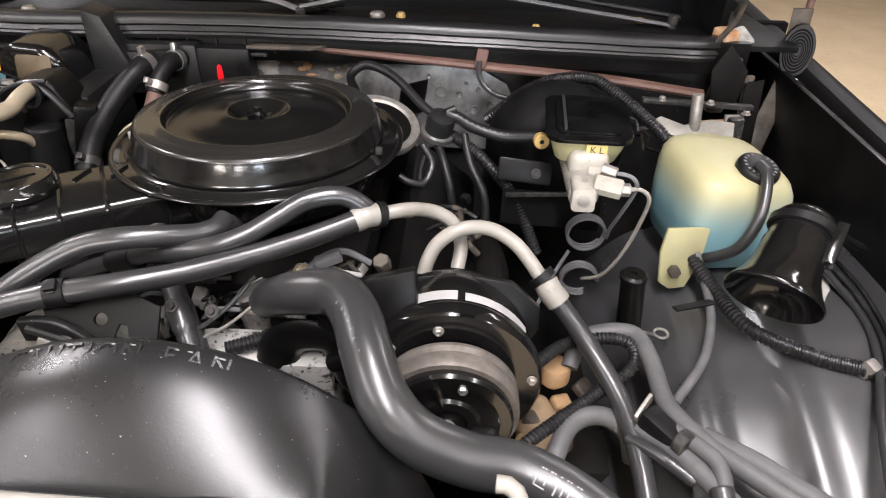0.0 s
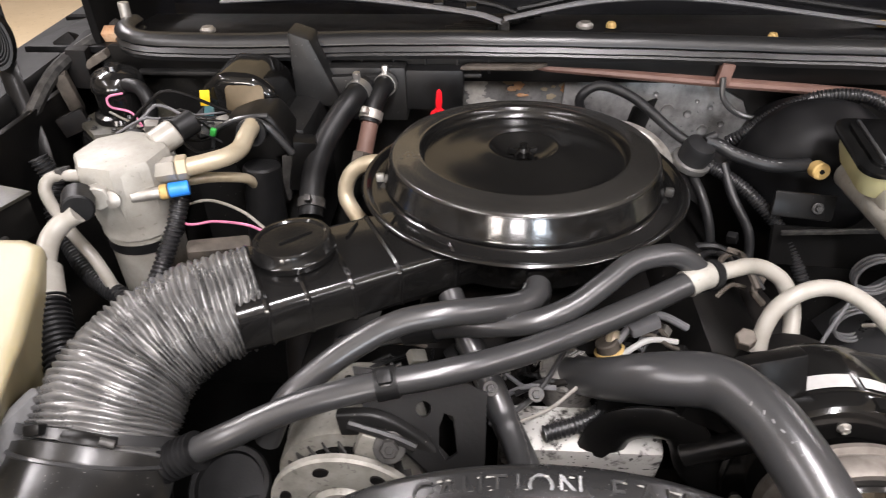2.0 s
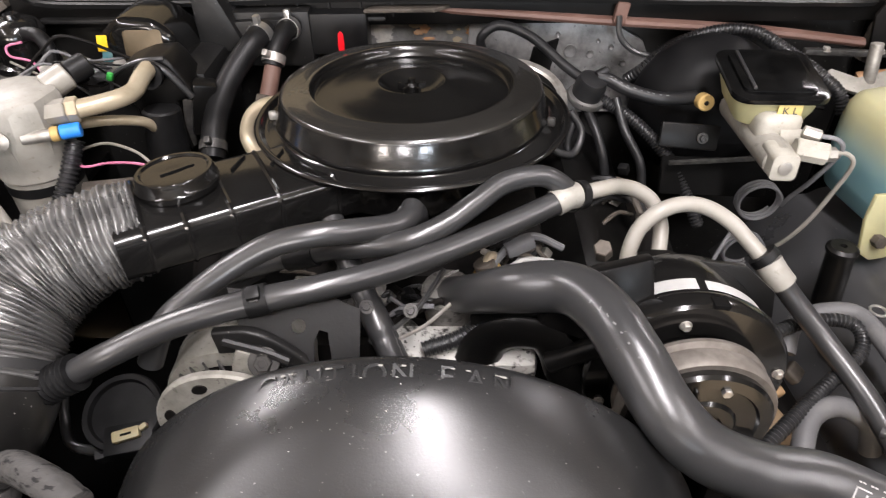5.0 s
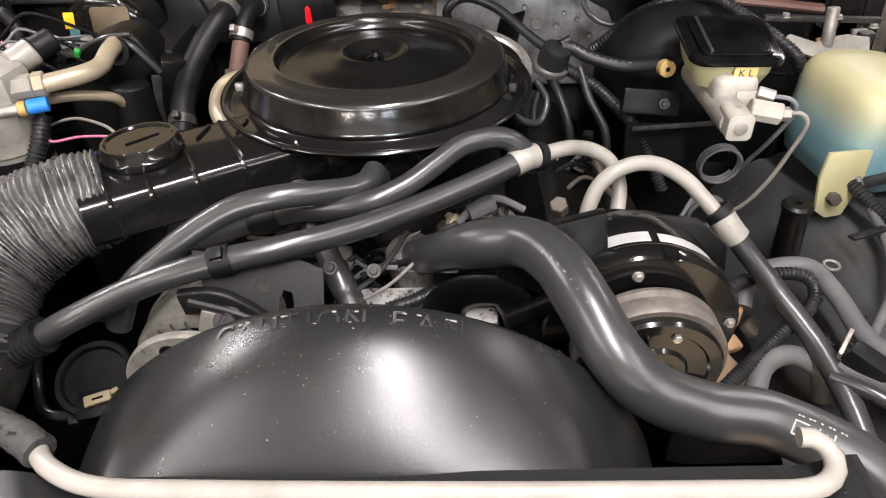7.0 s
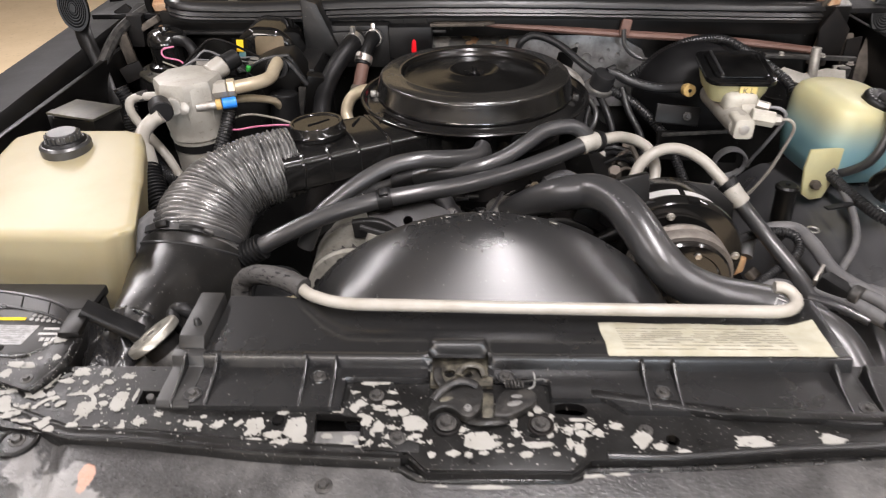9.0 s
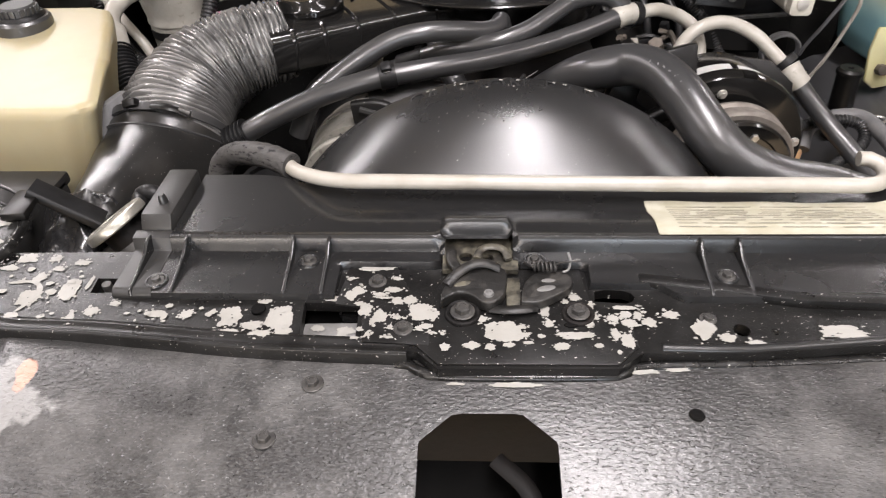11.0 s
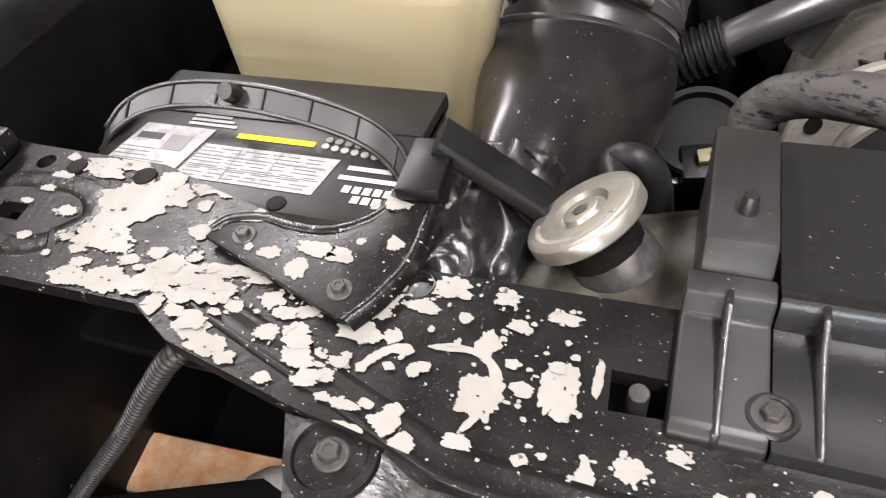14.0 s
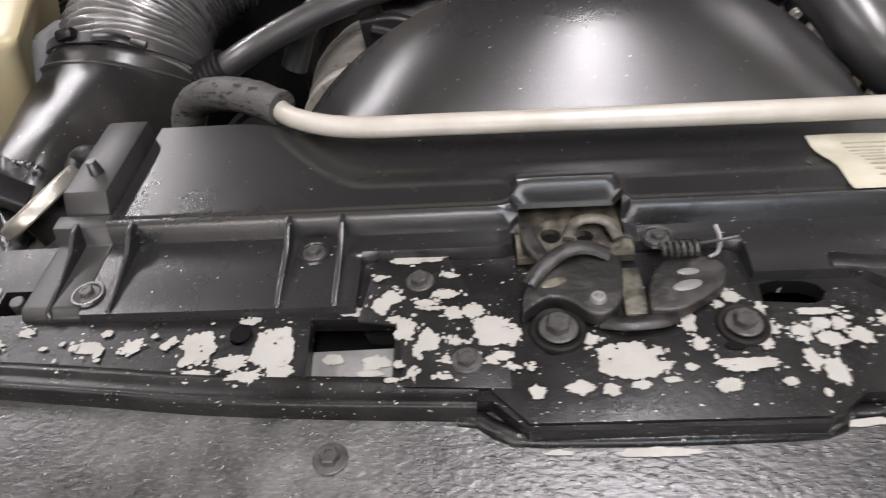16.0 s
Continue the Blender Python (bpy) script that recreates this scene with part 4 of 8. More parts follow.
        r = rr + amp * (fold - 0.6) + 0.0025 * noise.noise(Vector((math.cos(a) * 2.5, math.sin(a) * 2.5, k * 0.25)))
        out.append((r * math.cos(a) * 1.03, r * math.sin(a) * 0.95))
    return out


sweep(bm, spline(DUCT, NR), duct_ring)
part("bellows", bm, "duct", fd, "", 75)
bandm = facing((-0.5752, 0.545, 0.917), (-0.06, -0.76, -0.62))
part("band", lathe([(0.0605, -0.004), (0.0632, -0.004), (0.0632, 0.004), (0.0605, 0.004)], bandm, 64), "rubber", fd)
TOPB = Matrix.Translation((-0.5752, 0.5075, 0.9632)) @ pose(0, 0, 0, 38, 0, -4)
bk = part("buckle", box((0.030, 0.010, 0.005), TOPB @ pose(-0.006, 0, 0, 0, 6, 0), 0.002), "black", fd, "black band clamp buckle")
part("latch", box((0.016, 0.009, 0.010), TOPB @ pose(-0.016, 0.001, 0.004, 8, -12, 10), 0.003), "black", bk)
part("tail", tube([TOPB @ Vector((0.006, 0, 0.003)), TOPB @ Vector((0.024, -0.001, 0.002)), TOPB @ Vector((0.042, -0.003, -0.010))], 0.0036, 16, 8, flat=1.6), "black", bk)
part("screw", rod(TOPB @ Vector((0.034, -0.002, 0.0)), TOPB @ Vector((0.044, -0.004, -0.005)), 0.0032), "bolt", bk)
# intake elbow in front of the duct
el = thing("intake_elbow", (-0.58, 0.43, 0.85), "black plastic air intake elbow running down to the radiator support", "intake")
bm = bmesh.new()
path = spline([(-0.5755, 0.532, 0.906), (-0.5765, 0.513, 0.896), (-0.5775, 0.490, 0.892), (-0.579, 0.455, 0.894), (-0.580, 0.420, 0.896), (-0.581, 0.390, 0.894), (-0.583, 0.362, 0.873), (-0.584, 0.343, 0.84), (-0.585, 0.333, 0.80)], 60)


def elbow_ring(k, u):
    """Round at the duct, narrowing to a flat-topped wedge at the foot."""
    f = smooth(0.08, 0.62, u)
    w, h = 0.065 - 0.0155 * f, 0.0635 - 0.012 * f
    p = 2 + 2.2 * f
    out = []
    for i in range(52):
        a = 2 * math.pi * i / 52
        c, q = math.cos(a), math.sin(a)
        q = math.copysign(abs(q) ** (2 / p), q)
        out.append((w * math.copysign(abs(c) ** (2 / p), c) * (1 - 0.52 * f * (q + 1) / 2), h * q))
    return out


sweep(bm, path, elbow_ring)
part("duct", bm, "elbow", el, "", 60)
part("lip", lathe([(0.060, -0.0025), (0.0655, -0.002), (0.0672, 0.0), (0.0655, 0.002), (0.060, 0.0025)], facing((-0.5755, 0.532, 0.906), (-0.09, -0.73, -0.68)), 64), "rubber", el)
bm = bmesh.new()
rows = []
for k in range(60):
    row = []
    for i in range(60):
        a, b = i / 59, k / 59
        q = Vector((-0.628 + 0.074 * a, 0.296 + 0.074 * b, 0.0))
        w = 1 - abs(noise.noise(q * 38))
        v_ = 1 - abs(noise.noise(q * 85 + Vector((3, 1, 0))))
        q.z = 0.880 + 0.052 * b + 0.020 * w + 0.006 * v_ - 0.03 * (2 * a - 1) ** 2
        row.append(bm.verts.new(q))
    rows.append(row)
for a, b in zip(rows, rows[1:]):
    for i in range(59):
        bm.faces.new((a[i], a[i + 1], b[i + 1], b[i]))
part("tape", bm, "tape", el, "crumpled black tape at the foot", 60)
part("torn_edge", tube([(-0.607, 0.380, 0.936), (-0.600, 0.376, 0.9445), (-0.580, 0.371, 0.950), (-0.561, 0.368, 0.9475), (-0.555, 0.368, 0.940)], 0.0016, 60, 8, rfun=lambda k, u: 0.35 + 1.5 * abs(noise.noise(Vector((k * 0.7, 0, 0)))), flat=2.2), "tape", el, "scuffed silvery torn edge")

# ---- radiator, shroud and support ----
CX = -0.237


def arch(x):
    d = x + 0.21
    r = 0.245
    return 0.768 + math.sqrt(max(0.0, r * r - d * d)) if abs(d) < r - 0.001 else 0.768


shroud = thing("fan_shroud", (-0.21, 0.40, 0.75), "satin black plastic domed fan shroud with raised warning letters", "fan shroud")
bm = bmesh.new()
rows = []
for k in range(44):
    v = k / 43
    y = 0.352 + 0.108 * v
    row = []
    for i in range(101):
        a = radians(-89 + 178 * i / 100)
        r = 0.245
        x = -0.21 + r * math.sin(a)
        zt = 0.768 + r * math.cos(a)
        f = math.sin(min(1, v * 1.04) * math.pi / 2) ** 0.9
        zf = min(zt - 0.006, 0.952)
        z = zf + (zt - zf) * f
        inset = 1 - 0.10 * (1 - f) * smooth(0.5, 1.0, abs(a) / 1.55)
        row.append(bm.verts.new((-0.21 + (x + 0.21) * inset, y + 0.035 * (1 - v) * smooth(0.45, 1.1, abs(a)), z)))
    rows.append(row)
for dy, dz in ((0.004, -0.002), (0.006, -0.008), (0.006, -0.05)):
    rows.append([bm.verts.new((v.co.x - (v.co.x + 0.21) * (-dz) / 0.25, 0.46 + dy, v.co.z + dz)) for v in rows[43]])
for a, b in zip(rows, rows[1:]):
    for i in range(100):
        bm.faces.new((a[i], a[i + 1], b[i + 1], b[i]))
dome = part("dome", bm, "shroud", shroud, "", 50)
word = "CAUTION FAN"
pos = (-0.292, -0.2765, -0.261, -0.246, -0.2335, -0.220, -0.202, 0, -0.174, -0.155, -0.137)
for ch, x in zip(word, pos):
    if ch == " ":
        continue
    nx = (x + 0.21) / 0.245
    nrm = Vector((nx, -0.30, math.sqrt(1 - nx * nx))).normalized()
    up = Vector((0, 1, 0))
    up = (up - nrm * up.dot(nrm)).normalized()
    rt = up.cross(nrm)
    mm = Matrix(((rt.x, up.x, nrm.x, x), (rt.y, up.y, nrm.y, 0.447), (rt.z, up.z, nrm.z, arch(x) - 0.0019), (0, 0, 0, 1)))
    letters(ch, 0.021, mm, 0.0016, "shroud", "letter", dome)
    for q in range(5):
        part("worn_edge", box((random.uniform(.001, .0035), random.uniform(.0006, .0014), 0.0006), mm @ pose(random.uniform(-.0055, .0055), random.choice((-.0075, -.007, .0065, -.002)), 0.0014), 0.0), "primer", dome)
part("moulding", box((0.030, 0.02, 0.008), pose(-0.012, 0.385, 0.905, 6, 28, 0), 0.003), "shroud", dome)


def cover_front(x):
    return 0.231 + 0.013 * smooth(-0.168, -0.158, x) * (1 - smooth(-0.115, -0.095, x)) - 0.012 * smooth(0.0, 0.1, x)


def cover_z(x, y):
    z = 0.972
    # soft swell towards the dome behind a curved crease
    yc = 0.300 + 0.06 * smooth(-0.335, -0.42, x)
    z -= 0.010 * smooth(yc - 0.006, yc + 0.03, y) * smooth(-0.43, -0.37, x) * (1 - smooth(0.07, 0.1, x))
    n = smooth(-0.266, -0.260, x) * (1 - smooth(-0.215, -0.209, x))
    y -= 0.010 * n
    z += 0.0015 * smooth(0.286, 0.2795, y) - 0.0025 * smooth(0.2795, 0.2774, y) - 0.010 * min(1, max(0, (0.2777 - y) / 0.0022)) - 0.0006 * min(1, max(0, (0.2744 - y) / 0.04)) - 0.001 * smooth(0.258, 0.232, y)
    z -= 0.022 * (smooth(-0.338, -0.332, x) - smooth(-0.165, -0.158, x)) * smooth(0.2645, 0.2605, y)
    z += 0.008 * n * smooth(0.30, 0.283, y)
    return z


bm = bmesh.new()
xs = [-0.466 + 0.57 * i / 150 for i in range(151)]
rows = []
levels = [0.364 - 0.0035 * k for k in range(20)] + [0.2975 - 0.001 * k for k in range(44)] + [0.2535 - 0.0032 * k for k in range(7)]
for y in levels + [0.231]:
    row = []
    for x in xs:
        yy = 0.26 + (y - 0.26) * (0.26 - cover_front(x)) / 0.029 if y < 0.26 else y
        row.append(bm.verts.new((x, yy, cover_z(x, y))))
    rows.append(row)
rows.insert(0, [bm.verts.new((v.co.x, v.co.y + 0.003, v.co.z - 0.05)) for v in rows[0]])
rows.append([bm.verts.new((v.co.x, v.co.y - 0.001, v.co.z - 0.006)) for v in rows[-1]])
for a, b in zip(rows, rows[1:]):
    for i in range(150):
        if -0.262 < a[i].co.x < -0.2135 and b[i].co.y < 0.2815:
            continue
        bm.faces.new((a[i], a[i + 1], b[i + 1], b[i]))
cover = part("top_cover", bm, "cover", shroud, "flat satin black upper shroud cover", 45)
END = [(0.358, 0.982), (0.294, 0.982), (0.288, 0.9715), (0.2785, 0.971), (0.2762, 0.9612), (0.2345, 0.9606), (0.231, 0.957), (0.231, 0.948), (0.262, 0.942), (0.358, 0.932)]
part("end_block", prism(END[:3] + [(0.288, 0.945), (0.358, 0.932)], -0.012, 0.012, 0.0025, m=Matrix(((0, 0, 1, -0.480), (1, 0, 0, 0), (0, 1, 0, 0), (0, 0, 0, 1)))), "battery", shroud)
part("end_flange", prism([(0.2882, 0.9715)] + END[3:9] + [(0.2882, 0.940)], -0.0145, 0.0145, 0.0015, m=Matrix(((0, 0, 1, -0.481), (1, 0, 0, 0), (0, 1, 0, 0), (0, 0, 0, 1)))), "battery", shroud)
pin = part("pin", rod((-0.479, 0.310, 0.980), (-0.479, 0.309, 0.990), 0.004, r2=0.0025), "shroud", shroud)
for x in (-0.4815, -0.4525, -0.3725, -0.346, -0.0775, -0.0505, 0.086, 0.112):
    z0 = 0.958
    bm = prism([(0.230, 0.0), (0.232, 0.0045), (0.250, 0.0075), (0.264, 0.011), (0.2735, 0.0165), (0.280, 0.0172), (0.280, 0.0)], -0.0013, 0.0013, 0.0009, m=Matrix(((0, 0, 1, x), (1, 0, 0, 0.0 if x < 0.05 else -0.006), (0, 1, 0, z0 - 0.002), (0, 0, 0, 1))))
    part("rib", bm, "cover", cover)
for x, y, z in ((-0.466, 0.243, 0.957), (-0.360, 0.2645, 0.9585), (-0.196, 0.2665, 0.958), (-0.064, 0.2505, 0.9585), (0.10, 0.235, 0.955)):
    z = cover_z(x, y)
    placed("bolt", BOLT, cover, pose(x, y, z) @ Matrix.Scale(0.8, 4))
    part("boss", lathe([(0.0082, 0), (0.0076, 0.0012), (0.0066, 0.0012), (0.006, 0.0006)], pose(x, y, z), 28), "shroud", cover)
# emissions label
lab = thing("emissions_label", (-0.01, 0.30, 0.97), "faded cream paper label with rows of small print on the shroud", "label")
bm = bmesh.new()
cs = [(-0.105, 0.338), (0.093, 0.335), (0.092, 0.281), (-0.106, 0.2795)]
rows = []
for k in range(12):
    row = []
    for i in range(31):
        a, b = i / 30, k / 11
        p = (Vector(cs[0]).lerp(Vector(cs[1]), a)).lerp(Vector(cs[3]).lerp(Vector(cs[2]), a), b)
        row.append(bm.verts.new((p.x, p.y, cover_z(p.x, p.y) + 0.0012 + 0.0005 * math.sin(a * 17) * (1 - b))))
    rows.append(row)
for a, b in zip(rows, rows[1:]):
    for i in range(30):
        bm.faces.new((a[i], a[i + 1], b[i + 1], b[i]))
part("paper", bm, "sticker", lab)
for k in range(9):
    x = -0.09
    while x < 0.06:
        w = random.uniform(0.012, 0.04)
        w = min(w, 0.062 - x)
        y = 0.329 - 0.0048 * k
        zz = max(cover_z(x, y), cover_z(x + w, y))
        part("print", box((w, 0.0011, 0.0001), pose(x + w / 2, y, zz + 0.0018)), "stickerink", lab)
        x += w + random.uniform(0.003, 0.012)

# white tube across the shroud, cracked sleeve on its end
tb = thing("cooler_tube", (-0.15, 0.34, 0.98), "pale metal transmission cooler tube lying across the fan shroud", "pipe")
part("tube", tube([(-0.402, 0.382, 0.973), (-0.385, 0.364, 0.974), (-0.35, 0.349, 0.976), (-0.29, 0.344, 0.978), (-0.13, 0.339, 0.979), (0.02, 0.337, 0.979), (0.062, 0.338, 0.978), (0.079, 0.345, 0.978), (0.084, 0.357, 0.98), (0.078, 0.367, 0.983), (0.068, 0.369, 0.983)], 0.0061, 70, 18), "cream_pipe", tb)
SLEEVE = [(-0.395, 0.375, 0.974), (-0.414, 0.387, 0.975), (-0.433, 0.397, 0.973), (-0.452, 0.407, 0.967), (-0.466, 0.413, 0.958), (-0.474, 0.413, 0.946), (-0.476, 0.407, 0.930)]
part("sleeve", tube(SLEEVE, 0.0108, 60, 20, rfun=lambda k, u: 1 + 0.07 * noise.noise(Vector((k * 0.35, 0, 0)))), "cracked", tb, "cracked old rubber sleeve", 40)
part("stub", tube([(-0.476, 0.408, 0.935), (-0.478, 0.400, 0.915), (-0.480, 0.396, 0.88)], 0.0055, 12, 12), "tan_pipe", tb)

# radiator with filler neck and cap
rad = thing("radiator", (-0.25, 0.32, 0.5), "aged radiator behind the support with a tarnished side tank", "radiator")
part("core", box((0.60, 0.05, 0.42), pose(-0.2, 0.318, 0.70), 0.004), "grime", rad)
bm = box((0.125, 0.088, 0.5), pose(-0.521, 0.328, 0.680), 0.036, seg=4)
for v in bm.verts:
    v.co.z += 0.32 * (v.co.x + 0.515) if v.co.z > 0.85 else 0
part("side_tank", bm, "tarnish", rad, "tarnished brownish side tank", 60)
CAPN = Vector((-0.56, 0.13, 0.82)).normalized()
CAPC = Vector((-0.541, 0.332, 0.950))
part("neck", rod(CAPC - CAPN * 0.05, CAPC - CAPN * 0.004, 0.0185, r2=0.018), "grime", rad)
part("neck_flange", rod(CAPC - CAPN * 0.040, CAPC - CAPN * 0.022, 0.0215, r2=0.019), "bolt", rad)
rcap = part("cap", lathe([(0.0228, -0.0085), (0.0268, -0.0085), (0.0278, -0.0075), (0.0278, -0.0022), (0.0273, -0.0010), (0.0262, -0.0003), (0.0255, 0.0), (0.0249, 0.0001), (0.0152, 0.0004), (0.0141, 0.0004), (0.0135, 0.0), (0.0123, -0.0016), (0.0114, -0.0022), (0.0103, -0.0022), (0.0093, -0.0012), (0.0085, -0.0001), (0.0078, 0.0001), (0.0043, 0.0001), (0.0038, -0.0004), (0.0, -0.0006)], facing(CAPC, CAPN), 64), "capmetal", rad, "stamped dull metal pressure cap", 26)
cmx = facing(CAPC, CAPN)
part("rivet", lathe([(0, 0.0004), (0.0034, 0.0004), (0.0034, -0.0008)], cmx, 20), "bolt", rcap)
for k in range(34):
    a = 200 + 4.4 * k
    part("stamp", box((0.0008, random.uniform(.0016, .0028), 0.0005), cmx @ pose(0, 0, 0, 0, 0, a) @ pose(0, 0.0215, 0.0003, 0, 0, random.uniform(-25, 25))), "zinc", rcap)
OVERFLOW = [(-0.5235, 0.345, 0.944), (-0.5325, 0.37, 0.9457), (-0.5236, 0.37, 0.9504), (-0.5158, 0.37, 0.9448), (-0.5115, 0.37, 0.9333), (-0.5075, 0.372, 0.9033)]
part("overflow_hose", tube(OVERFLOW, 0.0075, 26, 14), "rubber_dull", rad)

# core support: flat plate with holes, bead, reinforcement
sup = thing("radiator_support", (-0.2, 0.24, 0.9), "black painted radiator support with paint flaked to white primer", "radiator support")
OUT = [(-0.95, 0.250), (-0.80, 0.236), (-0.708, 0.237), (-0.683, 0.224), (-0.623, 0.211), (-0.560, 0.201), (-0.476, 0.195), (-0.397, 0.189), (-0.276, 0.1835), (-0.262, 0.1695), (-0.150, 0.171), (-0.133, 0.184), (-0.066, 0.185), (0.024, 0.194), (0.10, 0.199), (0.50, 0.235),
       (0.50, 0.30), (0.10, 0.29), (-0.20, 0.285), (-0.494, 0.283), (-0.594, 0.281), (-0.66, 0.295), (-0.70, 0.305), (-0.75, 0.32), (-0.84, 0.322), (-0.95, 0.335)]


def ringpts(x, y, r, n=14):
    return [(x + r * math.cos(2 * math.pi * i / n), y + r * math.sin(2 * math.pi * i / n)) for i in range(n)]


HOLES = [[(-0.357, 0.228), (-0.318, 0.227), (-0.317, 0.195), (-0.354, 0.194)], [(-0.515, 0.252), (-0.496, 0.252), (-0.496, 0.237), (-0.514, 0.236)], ringpts(-0.388, 0.2195, 0.0048), ringpts(-0.066, 0.205, 0.0055), ringpts(-0.594, 0.2725, 0.0065),
         ringpts(-0.822, 0.310, 0.0055), [(-0.157, 0.231), (-0.156, 0.241), (-0.148, 0.243), (-0.136, 0.242), (-0.131, 0.2395), (-0.129, 0.2355), (-0.131, 0.2315), (-0.136, 0.229)], [(-0.822, 0.279), (-0.805, 0.279), (-0.803, 0.268), (-0.820, 0.268)]]


def holed_plate(outline, holes, z0, z1, bm=None):
    t = bmesh.new()
    for loop in [outline] + holes:
        vs = [t.verts.new((x, y, z1)) for x, y in loop]
        for a, b in zip(vs, vs[1:] + vs[:1]):
            t.edges.new((a, b))
    bmesh.ops.triangle_fill(t, use_beauty=True, use_dissolve=False, edges=t.edges[:])
    ext = bmesh.ops.extrude_face_region(t, geom=t.faces[:])
    bmesh.ops.translate(t, verts=[v for v in ext["geom"] if isinstance(v, bmesh.types.BMVert)], vec=(0, 0, z0 - z1))
    bmesh.ops.recalc_face_normals(t, faces=t.faces)
    return merge(t, bm)


plate = part("top_plate", holed_plate(OUT, HOLES, 0.946, 0.954), "support", sup, "", 30)
GROOVE = spline([(-0.716, 0.2585, 0), (-0.695, 0.2505, 0), (-0.655, 0.2365, 0), (-0.611, 0.2215, 0), (-0.585, 0.2125, 0), (-0.572, 0.2080, 0), (-0.554, 0.2035, 0), (-0.503, 0.2015, 0), (-0.447, 0.1965, 0), (-0.397, 0.1915, 0), (-0.34, 0.1885, 0), (-0.282, 0.1865, 0)], 90)
bm = bmesh.new()
rows = []
for k, p in enumerate(GROOVE):
    t = (GROOVE[min(k + 1, 89)] - GROOVE[max(k - 1, 0)]).normalized()
    n_ = Vector((-t.y, t.x, 0))
    f = min(1.0, k / 12)
    rows.append([bm.verts.new(p + n_ * d + Vector((0, 0, z))) for d, z in ((0.0085, 0.9539), (0.0070, 0.9543 + 0.0004 * f), (0.0052, 0.9545 + 0.0010 * f), (0.0038, 0.9545 + 0.0010 * f), (0.0022, 0.9544), (-0.0020, 0.9543), (-0.0034, 0.9544 + 0.0009 * f), (-0.0046, 0.9544 + 0.0011 * f), (-0.0056, 0.9543 + 0.0005 * f), (-0.0062, 0.9535), (-0.0068, 0.940))])
for a, b in zip(rows, rows[1:]):
    for i in range(10):
        bm.faces.new((a[i], a[i + 1], b[i + 1], b[i]))
part("groove", bm, "support", sup, "pressed groove between two rounded ridges", 60)
part("corner_boss", lathe([(0.017, 0.0), (0.0165, 0.0025), (0.0135, 0.003), (0.0125, 0.0018), (0.0, 0.0018)], pose(-0.599, 0.199, 0.9485), 36), "support", sup)
part("front_bead", tube([(-0.12, 0.189, 0.9535), (-0.066, 0.189, 0.9535), (0.024, 0.198, 0.9535), (0.10, 0.203, 0.9535), (0.4, 0.229, 0.953)], 0.003, 50, 12), "cover", sup)
part("front_wall", tube([(-0.290, 0.182, 0.944), (-0.276, 0.1795, 0.944), (-0.262, 0.1725, 0.944), (-0.15, 0.1735, 0.944), (-0.133, 0.181, 0.944), (0.024, 0.191, 0.943), (0.5, 0.232, 0.94)], 0.004, 90, 10), "ridge", sup)
# filled dark discs on the plate; the colour stands for shade inside holes
for x, y, r in ((-0.3875, 0.2205, 0.0036), (-0.799, 0.309, 0.0042), (-0.755, 0.309, 0.0048), (-0.676, 0.304, 0.0035)):
    part("hole_rim", lathe([(0, 0.0014), (r, 0.0014), (r + 0.0012, 0.0010), (r + 0.0014, 0.0)], pose(x, y, 0.9545), 28), "void" if x > -0.5 else "grime", sup)
part("hole_plug", lathe([(0, 0.0), (0.0068, 0.0), (0.0068, 0.003)], pose(-0.594, 0.2725, 0.9485), 24), "galv", sup, "pale grey plug seen down a round hole")
part("hole_edge", lathe([(0.0062, 0.0), (0.0064, 0.0008), (0.0072, 0.0010), (0.0080, 0.0)], pose(-0.594, 0.2725, 0.954), 28), "ridge", sup)
# closing sheet under the plate's holes; its near-black colour stands for shade
part("inner_channel", box((0.60, 0.085, 0.003), pose(-0.27, 0.232, 0.926), 0.001), "void", sup, "lower wall of the box section, near-black in place of shade")
part("stud", rod((-0.505, 0.246, 0.925), (-0.505, 0.244, 0.956), 0.0035), "bolt", sup)
part("right_rail", prism([(-0.125, 0.245), (-0.02, 0.226), (0.10, 0.221), (0.40, 0.24), (0.40, 0.25), (0.10, 0.232), (-0.02, 0.236), (-0.125, 0.255)], 0.950, 0.961, 0.003), "support", sup)
tri_out = [(-0.694, 0.274), (-0.69, 0.287), (-0.674, 0.291), (-0.658, 0.29), (-0.64, 0.291), (-0.626, 0.3), (-0.62, 0.312), (-0.618, 0.325), (-0.616, 0.335), (-0.598, 0.335), (-0.597, 0.282), (-0.604, 0.259), (-0.61, 0.245), (-0.614, 0.245)]
bm = prism(tri_out, 0.9572, 0.9600, 0.0008)
bmesh.ops.triangulate(bm, faces=bm.faces[:])
for v in bm.verts:
    v.co.z += 0.007 * smooth(0.295, 0.33, v.co.y)
gus = part("gusset", bm, "support", sup, "triangular bolted corner gusset")
part("gusset_edge", tube([(-0.693, 0.278, 0.9602), (-0.688, 0.286, 0.9602), (-0.673, 0.29, 0.9602), (-0.658, 0.288, 0.9602), (-0.64, 0.289, 0.9602), (-0.626, 0.298, 0.9602), (-0.618, 0.31, 0.9616), (-0.616, 0.323, 0.9616)], 0.0017, 40, 10, flat=1.5), "ridge", gus)
bm = bmesh.new()
fold = [(-0.612, 0.245, 0.0), (-0.604, 0.26, 0.0), (-0.598, 0.282, 0.0), (-0.598, 0.312, 0.004), (-0.598, 0.33, 0.007)]
